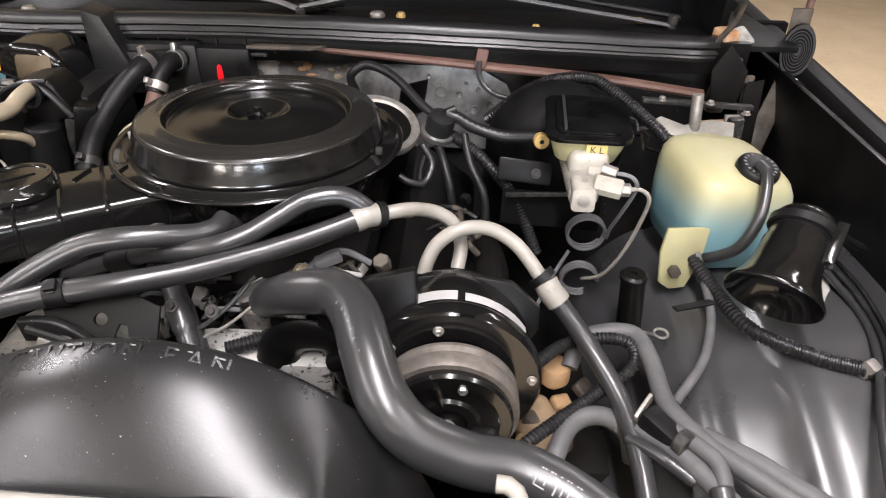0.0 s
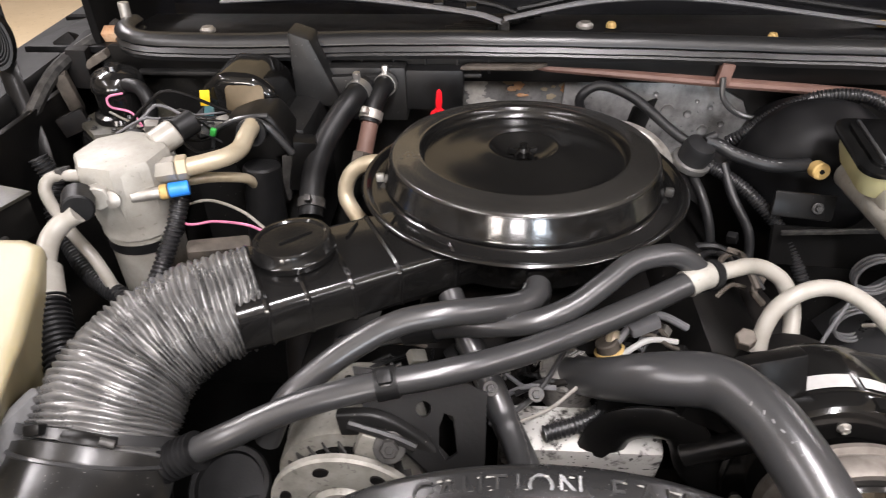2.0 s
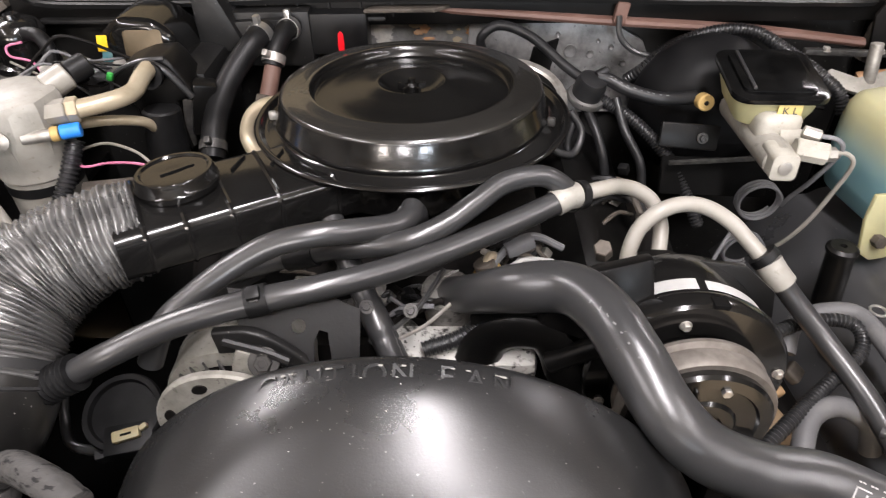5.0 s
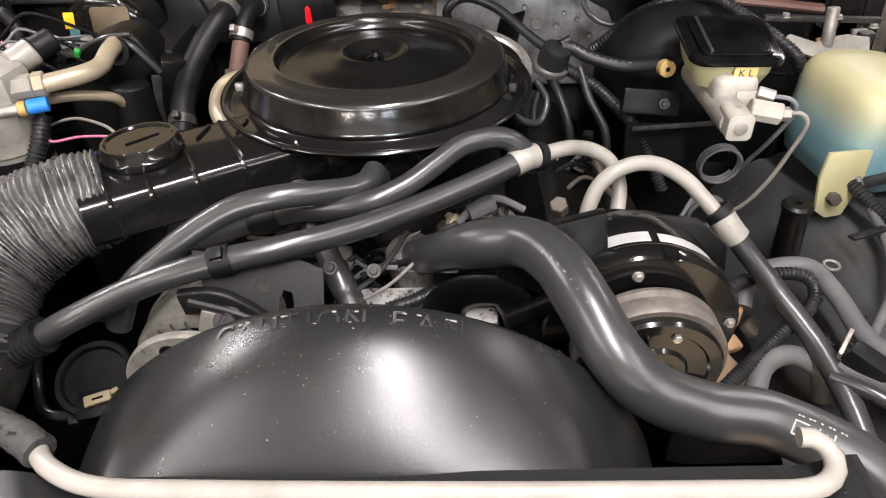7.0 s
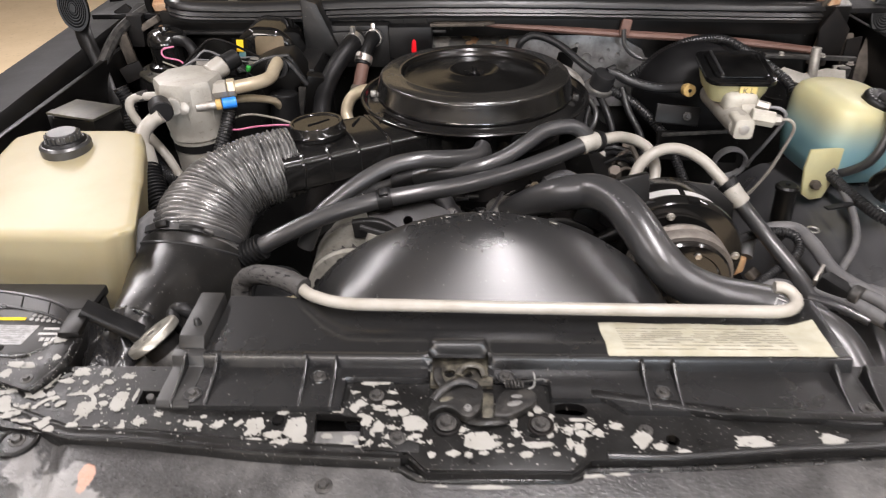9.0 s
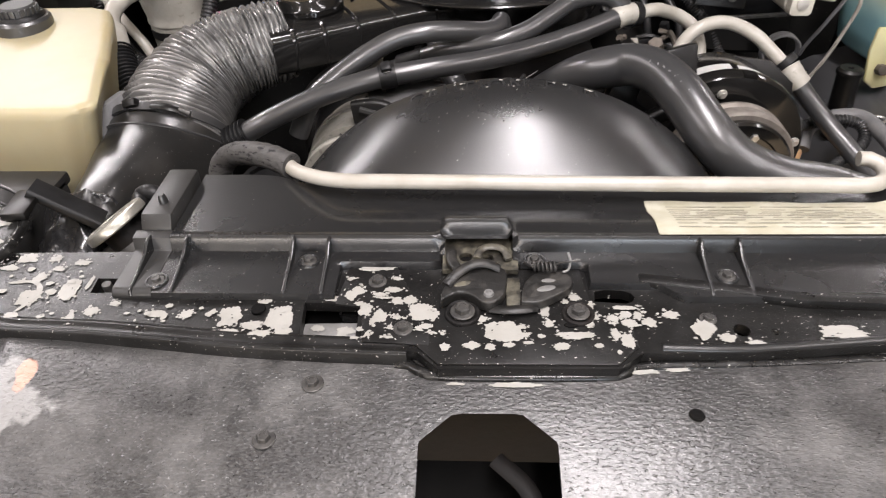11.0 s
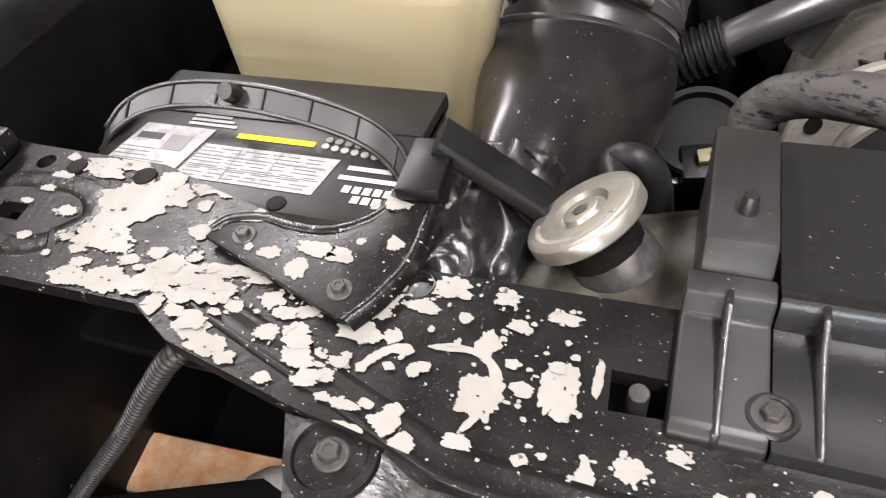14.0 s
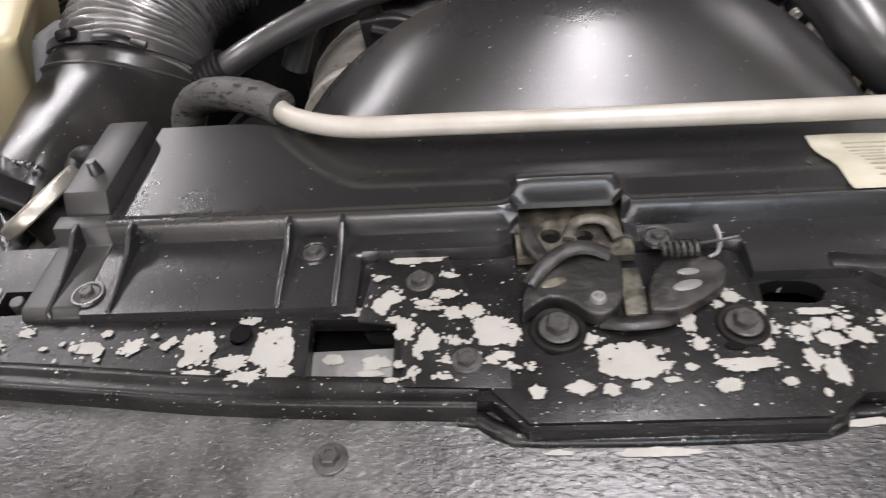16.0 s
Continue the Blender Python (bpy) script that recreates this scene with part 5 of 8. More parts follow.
rows = [[bm.verts.new((x + d, y - 0.2 * d, 0.9596 + w + z)) for d, z in ((-0.0045, 0.0), (-0.003, 0.0012), (-0.001, 0.0014), (0.0010, 0.0004), (0.0028, -0.004))] for x, y, w in spline(fold, 30)]
for a, b in zip(rows, rows[1:]):
    for i in range(4):
        bm.faces.new((a[i], b[i], b[i + 1], a[i + 1]))
part("gusset_flange", bm, "ridge", gus, "folded down side flange", 60)
part("gusset_post", box((0.020, 0.036, 0.007), pose(-0.607, 0.326, 0.968, 0, 0, 5), 0.002), "black", gus)
bm = bmesh.new()
sweep(bm, [Vector((-0.606, 0.342, 0.974)), Vector((-0.585, 0.344, 0.957)), Vector((-0.560, 0.347, 0.936))], lambda k, u: rounded(0.021, 0.009, 0.0025, 3))
part("hold_down", bm, "rubber_dull", gus)
for x, y, z, me in ((-0.599, 0.199, 0.950, BOLT_BIG), (-0.6210, 0.2590, 0.960, BOLT), (-0.6760, 0.2780, 0.960, BOLT), (-0.308, 0.248, 0.9558, BOLT_BIG), (-0.286, 0.202, 0.9558, BOLT_BIG), (-0.085, 0.215, 0.954, BOLT)):
    placed("bolt", me, sup, pose(x, y, z, 0, 0, random.uniform(0, 60)) @ Matrix.Scale(0.78, 4))
part("left_bracket", box((0.06, 0.06, 0.014), pose(-0.87, 0.285, 0.962, 0, 0, 8), 0.004), "support", sup)
part("oval_bead", tube([(-0.775, 0.262, 0.9535), (-0.765, 0.28, 0.9535), (-0.785, 0.296, 0.9535), (-0.83, 0.294, 0.9535), (-0.85, 0.275, 0.9535), (-0.83, 0.256, 0.9535), (-0.79, 0.253, 0.9535), (-0.776, 0.26, 0.9535)], 0.0030, 60, 12, flat=2.4), "ridge", sup, "low pressed rim of an oval dish")

# flaked primer patches
CHIPS_A = [(-0.556, 0.23, 0.008, 0.009), (-0.559, 0.251, 0.0041, 0.006), (-0.557, 0.273, 0.0043, 0.0031), (-0.55, 0.262, 0.0041, 0.0028), (-0.535, 0.269, 0.0061, 0.0026), (-0.531, 0.239, 0.0078, 0.0108), (-0.5185, 0.246, 0.0017, 0.0079), (-0.517, 0.211, 0.003, 0.0051), (-0.504, 0.217, 0.0043, 0.0037), (-0.491, 0.225, 0.0034, 0.0025), (-0.457, 0.215, 0.007, 0.0035), (-0.436, 0.215, 0.0037, 0.0041), (-0.404, 0.199, 0.007, 0.0027)]
CHIPS_B = [(-0.8022, 0.3012, 0.007, 0.0033), (-0.7954, 0.3103, 0.0082, 0.0035), (-0.7818, 0.3151, 0.0129, 0.0036), (-0.7657, 0.3165, 0.0103, 0.0037), (-0.8066, 0.3159, 0.0038, 0.0027), (-0.7799, 0.279, 0.005, 0.0034), (-0.7902, 0.2601, 0.0041, 0.0026), (-0.8033, 0.2915, 0.0043, 0.0025), (-0.8084, 0.2813, 0.0038, 0.0019), (-0.7496, 0.2909, 0.0198, 0.0159), (-0.7306, 0.3003, 0.0104, 0.0073), (-0.7491, 0.2681, 0.0146, 0.008), (-0.7568, 0.2586, 0.004, 0.003), (-0.737, 0.2633, 0.0061, 0.0038), (-0.7699, 0.2524, 0.0023, 0.0019), (-0.7491, 0.243, 0.0092, 0.0058), (-0.7305, 0.2448, 0.0106, 0.0072), (-0.7494, 0.2515, 0.0049, 0.0029), (-0.779, 0.308, 0.011, 0.004), (-0.738, 0.31, 0.007, 0.006), (-0.726, 0.258, 0.005, 0.003), (-0.767, 0.264, 0.004, 0.002)]
CHIPS_C = [(-0.405, 0.214, 0.0082, 0.0087), (-0.3715, 0.213, 0.009, 0.0115), (-0.389, 0.205, 0.007, 0.0035), (-0.386, 0.2275, 0.004, 0.0016), (-0.38, 0.197, 0.0064, 0.0027), (-0.366, 0.199, 0.0055, 0.005), (-0.34, 0.231, 0.0042, 0.002), (-0.124, 0.211, 0.0045, 0.0042), (-0.109, 0.218, 0.0055, 0.0036), (-0.09, 0.205, 0.0063, 0.0086), (-0.077, 0.198, 0.0044, 0.0035), (-0.06, 0.193, 0.0052, 0.0028), (-0.004, 0.203, 0.0122, 0.006), (0.059, 0.207, 0.0079, 0.0055)]
CHIPS_D = [(-0.702, 0.256, 0.011, 0.009), (-0.679, 0.25, 0.014, 0.007), (-0.663, 0.245, 0.004, 0.003), (-0.676, 0.232, 0.008, 0.005), (-0.7, 0.238, 0.005, 0.006), (-0.664, 0.225, 0.008, 0.005), (-0.643, 0.236, 0.005, 0.003), (-0.629, 0.235, 0.006, 0.003), (-0.61, 0.23, 0.003, 0.002), (-0.649, 0.252, 0.005, 0.004), (-0.632, 0.25, 0.005, 0.003), (-0.608, 0.246, 0.009, 0.005), (-0.674, 0.262, 0.013, 0.003), (-0.66, 0.26, 0.005, 0.002), (-0.711, 0.296, 0.004, 0.003), (-0.705, 0.306, 0.004, 0.003), (-0.685, 0.305, 0.005, 0.004), (-0.661, 0.301, 0.005, 0.002), (-0.701, 0.28, 0.007, 0.004), (-0.6, 0.215, 0.006, 0.002)]
CHIPS_E = [(-0.618, 0.232, 0.002, 0.002), (-0.603, 0.256, 0.004, 0.002), (-0.588, 0.263, 0.007, 0.003), (-0.58, 0.275, 0.008, 0.005), (-0.718, 0.307, 0.006, 0.004), (-0.702, 0.247, 0.006, 0.004), (-0.681, 0.259, 0.006, 0.002), (-0.602, 0.262, 0.004, 0.003), (-0.306, 0.263, 0.01, 0.003), (-0.316, 0.262, 0.007, 0.003), (-0.294, 0.251, 0.003, 0.002), (-0.325, 0.234, 0.004, 0.005), (-0.32, 0.238, 0.004, 0.004), (-0.337, 0.231, 0.003, 0.002), (-0.305, 0.234, 0.005, 0.002), (-0.295, 0.239, 0.005, 0.003)]
CHIPS_F = [(-0.301, 0.231, 0.004, 0.0013), (-0.292, 0.228, 0.004, 0.003), (-0.283, 0.229, 0.005, 0.003), (-0.273, 0.217, 0.01, 0.008), (-0.281, 0.223, 0.002, 0.0013), (-0.313, 0.219, 0.004, 0.006), (-0.318, 0.225, 0.003, 0.002), (-0.303, 0.213, 0.005, 0.006), (-0.307, 0.208, 0.002, 0.002), (-0.291, 0.212, 0.003, 0.002), (-0.276, 0.202, 0.002, 0.002), (-0.295, 0.202, 0.002, 0.0013), (-0.295, 0.194, 0.003, 0.0013), (-0.309, 0.196, 0.002, 0.002), (-0.315, 0.201, 0.002, 0.002), (-0.317, 0.193, 0.003, 0.0013), (-0.267, 0.198, 0.002, 0.0013), (-0.343, 0.241, 0.004, 0.0013), (-0.327, 0.251, 0.003, 0.0013)]
CHIPS_H = [(-0.234, 0.211, 0.003, 0.003), (-0.221, 0.2, 0.012, 0.009), (-0.208, 0.204, 0.003, 0.002), (-0.206, 0.197, 0.003, 0.002), (-0.195, 0.196, 0.002, 0.0013), (-0.192, 0.219, 0.003, 0.005), (-0.19, 0.207, 0.003, 0.003), (-0.174, 0.197, 0.012, 0.003), (-0.184, 0.187, 0.005, 0.003), (-0.205, 0.19, 0.003, 0.0013), (-0.217, 0.188, 0.004, 0.002), (-0.229, 0.186, 0.003, 0.003), (-0.241, 0.187, 0.005, 0.003), (-0.16, 0.188, 0.003, 0.002), (-0.148, 0.198, 0.003, 0.005), (-0.139, 0.216, 0.004, 0.003), (-0.13, 0.218, 0.003, 0.003), (-0.148, 0.213, 0.004, 0.003), (-0.137, 0.208, 0.005, 0.004), (-0.148, 0.208, 0.002, 0.0013)]
CHIPS_I = [(-0.159, 0.214, 0.002, 0.003), (-0.163, 0.207, 0.003, 0.002), (-0.161, 0.222, 0.002, 0.005), (-0.138, 0.223, 0.008, 0.002), (-0.171, 0.232, 0.004, 0.003), (-0.141, 0.192, 0.004, 0.006), (-0.148, 0.183, 0.0013, 0.002), (-0.258, 0.186, 0.003, 0.003), (-0.26, 0.198, 0.0013, 0.0013), (-0.219, 0.218, 0.002, 0.0013), (-0.177, 0.228, 0.002, 0.002)]
CHIPS_G = [(-0.659, 0.271, 0.005, 0.003), (-0.641, 0.277, 0.009, 0.004), (-0.628, 0.276, 0.006, 0.004), (-0.644, 0.266, 0.005, 0.005), (-0.613, 0.31, 0.007, 0.007), (-0.609, 0.297, 0.004, 0.003), (-0.608, 0.287, 0.004, 0.004), (-0.68, 0.288, 0.007, 0.002), (-0.693, 0.281, 0.004, 0.003), (-0.603, 0.314, 0.002, 0.002), (-0.67, 0.272, 0.002, 0.002), (-0.624, 0.305, 0.002, 0.002), (-0.623, 0.285, 0.002, 0.002)]


def chip(bm, x, y, rx, ry, z, n=96, lobes=1.0):
    """An irregular flake edge round (x, y)."""
    s = random.uniform(0, 100)
    c = bm.verts.new((x, y, z))
    ring = []
    rot = random.uniform(-0.4, 0.4)
    for i in range(n):
        a = 2 * math.pi * i / n
        d = Vector((math.cos(a), math.sin(a), 0))
        k = 0.88 + 0.38 * noise.noise(d * 1.1 + Vector((0, 0, s))) + lobes * 0.52 * abs(noise.noise(d * 2.1 + Vector((5, 0, s)))) + lobes * 0.24 * abs(noise.noise(d * 4.2 + Vector((0, 7, s)))) + 0.03 * noise.noise(d * 19 + Vector((0, 0, s)))
        ring.append(bm.verts.new((x + k * rx * math.cos(a + rot), y + k * ry * math.sin(a + rot), z)))
    for i in range(n):
        bm.faces.new((c, ring[i], ring[(i + 1) % n]))


def edge_y(x, line):
    for (xa, ya), (xb, yb) in zip(line, line[1:]):
        if xa <= x <= xb:
            return ya + (yb - ya) * (x - xa) / (xb - xa)
    return line[0][1]


def over_hole(x, y):
    return (-0.361 < x < -0.313 and 0.190 < y < 0.232) or (-0.519 < x < -0.492 and 0.232 < y < 0.256)


def trimmed(bm):
    """Keeps flakes within the plate's front and rear edges."""
    for v in bm.verts:
        v.co.y = min(max(v.co.y, edge_y(v.co.x, OUT[:16]) + 0.0008), edge_y(v.co.x, OUT[:15:-1]) - 0.0008)
    return bm


random.seed(11)
small, islands = bmesh.new(), bmesh.new()
for group in (CHIPS_A, CHIPS_B, CHIPS_E, CHIPS_F, CHIPS_C, CHIPS_D, CHIPS_H, CHIPS_I):
    for x, y, rx, ry in group:
        near = min((Vector((x, y, 0)) - p).length for p in GROOVE)
        z = (0.9562 if -0.335 < x < -0.13 else 0.9555 if near < 0.007 else 0.9545) + random.uniform(0, 0.0003)
        bm = bmesh.new()
        chip(bm, x, y, rx * 1.0, ry * 1.0, z)
        part("flaked_patch", trimmed(bm), "primer", sup)
        for q in range(2 if rx > 0.0075 else 0):
            chip(islands, x + random.uniform(-0.7, 0.7) * rx, y + random.uniform(-0.7, 0.7) * ry, random.uniform(0.03, 0.08) * rx, random.uniform(0.03, 0.08) * ry, z + 0.0003, 20)
        for q in range(6):
            a = random.uniform(0, 6.28)
            d = random.uniform(1.1, 1.7)
            yy = y + d * ry * math.sin(a)
            if not over_hole(x + d * rx * math.cos(a), yy) and yy > 0.192 + max(0, -x - 0.5) * 0.25 and yy < 0.278:
                chip(small, x + d * rx * math.cos(a), yy, random.uniform(.0004, .0014), random.uniform(.0004, .0011), (0.9563 if -0.335 < x < -0.13 else 0.9548) + random.uniform(0, 0.0004), 12)
for k in range(48):
    p = GROOVE[int(random.random() ** 1.3 * 34)]
    d = random.uniform(-0.016, 0.014)
    r = 0.0012 + 0.0042 * random.random() ** 1.8
    chip(small, p.x + 0.35 * d, p.y + d, r * random.uniform(1.0, 1.7), r * 0.85, (0.9554 if abs(d) < 0.0095 else 0.9547) + random.uniform(0, 0.0005), 40)
for k in range(110):
    x = random.uniform(-0.70, -0.27) if k % 3 else random.uniform(-0.70, -0.52)
    front = 0.196 + 0.30 * max(0.0, -x - 0.55) + 0.05 * max(0.0, -x - 0.35)
    y = front + 0.006 + (0.036 + 0.03 * smooth(-0.48, -0.56, x)) * random.random() ** 1.3
    if over_hole(x, y) or (x > -0.5 and abs(y - 0.243) < 0.02):
        continue
    r = 0.0008 + 0.0026 * random.random() ** 2.2
    chip(small, x, y, r * random.uniform(0.8, 1.6), r, (0.9548 if x < -0.335 else 0.9563) + random.uniform(0, 0.0004), 30, 0.8)
for pts, w in (([(-0.602, 0.229), (-0.598, 0.236), (-0.592, 0.2415), (-0.584, 0.242)], 0.0022), ([(-0.580, 0.2455), (-0.566, 0.2475), (-0.557, 0.245), (-0.552, 0.237), (-0.554, 0.225), (-0.559, 0.215)], 0.0018)):
    line = spline([(x, y, 0.9547) for x, y in pts], 60)
    bm = bmesh.new()
    rows = []
    for k, p in enumerate(line):
        t = (line[min(k + 1, 59)] - line[max(k - 1, 0)]).normalized()
        q = min(1.0, 0.2 + k / 5, 0.2 + (59 - k) / 5) * w * (0.75 + 0.9 * abs(noise.noise(Vector((k * 0.11, pts[0][0] * 90, 0)))))
        rows.append([bm.verts.new(p + Vector((-t.y, t.x, 0)) * d * q) for d in (1, -1)])
    for a, b in zip(rows, rows[1:]):
        bm.faces.new((a[0], a[1], b[1], b[0]))
    part("flaked_strip", bm, "primer", sup)
tagged(part("paint_island", islands, "support", sup, "specks of black paint left inside the flakes"), kind="stuff")
tagged(part("small_flake", trimmed(small), "primer", sup, "tiny chips of white primer"), kind="stuff")
for x, y, rx, ry in CHIPS_G:
    bm = bmesh.new()
    chip(bm, x, y, rx, ry, 0.9604 + 0.007 * smooth(0.295, 0.33, y))
    part("flaked_patch", bm, "primer", gus)

# the tab's light grey holds the overhead reflection in its base colour
part("hole_tab", prism([(-0.3565, 0.2035), (-0.346, 0.2035), (-0.346, 0.1985), (-0.326, 0.1985), (-0.326, 0.2035), (-0.318, 0.2035), (-0.3185, 0.2195), (-0.3565, 0.2185)], 0.9405, 0.943, 0.0006), "tabgrey", sup, "steel tab inside the square hole, its reflection painted as grey")
for x, y, rx, ry in ((-0.347, 0.2135, 0.0045, 0.0028), (-0.327, 0.211, 0.0055, 0.004), (-0.329, 0.2055, 0.005, 0.002)):
    bm = bmesh.new()
    chip(bm, x, y, rx, ry, 0.9436)
    part("flaked_patch", bm, "primer", sup)

# hood latch on a raised plate
lat = thing("hood_latch", (-0.21, 0.24, 0.955), "greasy black hood latch with pivot plates and a coil spring", "latch")
part("base_plate", prism([(-0.262, 0.172), (-0.150, 0.173), (-0.135, 0.188), (-0.138, 0.223), (-0.160, 0.225), (-0.164, 0.262), (-0.255, 0.262), (-0.275, 0.225), (-0.276, 0.187)], 0.9543, 0.9556, 0.0005), "support", lat)
part("side_plate", prism([(-0.335, 0.225), (-0.330, 0.262), (-0.315, 0.272), (-0.296, 0.266), (-0.285, 0.24), (-0.268, 0.228), (-0.268, 0.188), (-0.312, 0.19), (-0.316, 0.222)], 0.9543, 0.9558, 0.0005), "support", lat)
part("back_plate", holed_plate([(-0.262, 0.256), (-0.208, 0.256), (-0.207, 0.300), (-0.263, 0.300)], [ringpts(-0.2455, 0.2705, 0.0050, 18), ringpts(-0.2295, 0.2695, 0.0042, 18), ringpts(-0.2165, 0.2715, 0.0030, 14)], 0.9565, 0.9605), "greasepale", lat, "grease-smeared back plate with round holes", 30)
part("back_shadow", box((0.052, 0.036, 0.001), pose(-0.235, 0.277, 0.9562)), "void", lat)
part("guide_arm", tube([(-0.256, 0.2735, 0.9635), (-0.2555, 0.263, 0.965), (-0.252, 0.253, 0.966), (-0.2455, 0.2465, 0.965)], 0.0026, 26, 10, flat=1.5), "latchblack", lat)
part("guide_arch", tube([(-0.2375, 0.2645, 0.964), (-0.2345, 0.2735, 0.965), (-0.2265, 0.2765, 0.9655), (-0.2185, 0.274, 0.965), (-0.2145, 0.2645, 0.963)], 0.0022, 26, 10, flat=1.4), "greasepale", lat)
CATCH = [(-0.262, 0.219), (-0.2605, 0.231), (-0.253, 0.244), (-0.241, 0.2525), (-0.229, 0.255), (-0.2185, 0.2525), (-0.2165, 0.243), (-0.2195, 0.226), (-0.227, 0.2175), (-0.2345, 0.2185), (-0.2405, 0.2245), (-0.250, 0.2275)]
CATCH = [(p.x, p.y) for p in spline([(x, y, 0) for x, y in CATCH + CATCH[:1]], 40)[:-1]]
cam_ = part("catch", prism(CATCH, 0.957, 0.9655, 0.003, seg=4), "latchblack", lat)
part("catch_lip", tube([(-0.2585, 0.234, 0.9655), (-0.252, 0.2425, 0.968), (-0.2415, 0.2502, 0.970), (-0.231, 0.2525, 0.9695), (-0.2215, 0.2512, 0.966)], 0.0030, 30, 12, flat=1.3), "latchblack", cam_)
part("slot", lathe([(0, 0.0004), (0.0045, 0.0004), (0.0052, 0.0)], pose(-0.2475, 0.2355, 0.9656, 0, 0, 20) @ Matrix.Diagonal((1.2, 0.45, 1, 1)), 20), "greasepale", cam_)
part("rivet", lathe([(0, 0.0008), (0.0012, 0.0009), (0.0019, 0.0022), (0.0030, 0.0020), (0.0036, 0)], pose(-0.2295, 0.2255, 0.9654), 20), "tabgrey", cam_)
RELEASE = [(-0.2085, 0.2195), (-0.2055, 0.236), (-0.1985, 0.247), (-0.188, 0.2505), (-0.176, 0.249), (-0.1715, 0.242), (-0.174, 0.234), (-0.182, 0.2275), (-0.196, 0.2195)]
RELEASE = [(p.x, p.y) for p in spline([(x, y, 0) for x, y in RELEASE + RELEASE[:1]], 36)[:-1]]
lev = part("release_plate", prism(RELEASE, 0.957, 0.9645, 0.003, seg=4), "latchblack", lat)
for x, y, w, a in ((-0.1885, 0.2405, 0.0042, 4), (-0.1905, 0.2325, 0.0058, 16)):
    part("slot", lathe([(0, 0.0003), (w, 0.0003), (w * 1.15, 0.0)], pose(x, y, 0.9646, 0, 0, a) @ Matrix.Diagonal((1.0, 0.42, 1, 1)), 20), "tabgrey", lev)
part("throat_lip", tube([(-0.228, 0.2195, 0.9575), (-0.221, 0.2165, 0.9595), (-0.2125, 0.216, 0.960), (-0.204, 0.2175, 0.9595), (-0.198, 0.2205, 0.958)], 0.0028, 26, 10, flat=1.4), "latchblack", lat)
part("throat", box((0.010, 0.028, 0.003), pose(-0.2125, 0.236, 0.9572), 0.001), "greasepale", lat)
spr = [(-0.199 + 0.017 * k / 50, 0.2505 + 0.0030 * math.cos(k * 0.75), 0.969 + 0.0030 * math.sin(k * 0.75)) for k in range(51)]
part("spring", tube(spr + [(-0.175, 0.2505, 0.973), (-0.166, 0.2515, 0.974)], 0.0008, 180, 6), "bolt", lat)
part("hook", tube([(-0.178, 0.2475, 0.966), (-0.174, 0.2495, 0.967), (-0.1725, 0.2545, 0.9705), (-0.1735, 0.2605, 0.973)], 0.0009, 20, 8), "tabgrey", lat)
for x, y, k in ((-0.247, 0.2165, 1.0), (-0.170, 0.2165, 0.9)):
    placed("bolt", BOLT_BIG, lat, pose(x, y, 0.9575, 0, 0, 20) @ Matrix.Scale(k, 4))
    part("washer", lathe([(0.0080, 0.0005), (0.0095, 0.0022), (0.0110, 0.0026), (0.0120, 0.0018), (0.0124, 0.0)], pose(x, y, 0.9556) @ Matrix.Scale(k, 4), 36), "grime", lat)
    # flat near-black oval, painted as the shade in a slot
    part("washer_slot", lathe([(0, 0.0006), (0.0042, 0.0006), (0.0046, 0.0)], pose(x + (-0.002 if k == 1 else -0.006), y - 0.0105, 0.9562) @ Matrix.Diagonal((1.0, 0.5, 1, 1)), 20), "void", lat)

# header panel in front
hp = thing("header_panel", (-0.2, 0.1, 0.85), "worn black header panel with grey overspray in front of the support", "panel")
bm = bmesh.new()
rows = []


def header_z(x, y):
    f = (0.197 + 0.012 * smooth(-0.45, -0.62, x) + 0.01 * smooth(0.05, 0.4, x) - y) / 0.175
    return 0.946 - 0.012 * f - 0.055 * f ** 3 + 0.004 * math.sin((x + 0.2) * 14) * f + 0.004 * smooth(-0.46, -0.58, x) * (1 - 0.6 * f) - 0.007 * math.exp(-((x + 0.571 - 0.02 * f) / 0.0085) ** 2)


def hole_m(x, y):
    """Below 1 inside the octagonal hole."""
    a, b = abs(x + 0.231) / 0.041, abs(y - 0.110) / 0.036
    return max(a, b, (a + b) / 1.5)


for k in range(68):
    f = k / 67
    row = []
    for i in range(180):
        u = i / 179
        x = -0.622 + 0.08 * f + (1.17 - 0.08 * f) * u
        y = 0.197 + 0.012 * smooth(-0.45, -0.62, x) + 0.01 * smooth(0.05, 0.4, x) - 0.175 * f
        m = hole_m(x, y)
        if abs(m - 1) < 0.10:
            x, y = -0.231 + (x + 0.231) / m, 0.110 + (y - 0.110) / m
        row.append(bm.verts.new((x, y, header_z(x, y))))
    rows.append(row)
rows.append([bm.verts.new((v.co.x, v.co.y - 0.012, v.co.z - 0.02)) for v in rows[-1]])
rows.append([bm.verts.new((v.co.x, v.co.y - 0.015, v.co.z - 0.12)) for v in rows[-2]])
for a, b in zip(rows, rows[1:]):
    for i in range(179):
        c = (a[i].co + a[i + 1].co + b[i].co + b[i + 1].co) / 4
        if hole_m(c.x, c.y) < 0.985:
            continue
        bm.faces.new((a[i], a[i + 1], b[i + 1], b[i]))
side = [bm.verts.new((r[0].co.x + 0.003, r[0].co.y, r[0].co.z - 0.05)) for r in rows]
for a, b, c, d in zip(rows, rows[1:], side, side[1:]):
    bm.faces.new((a[0], b[0], d, c))
part("panel", bm, "header", hp, "", 40)
# flat near-black sheet, painted as the shade below the octagonal hole
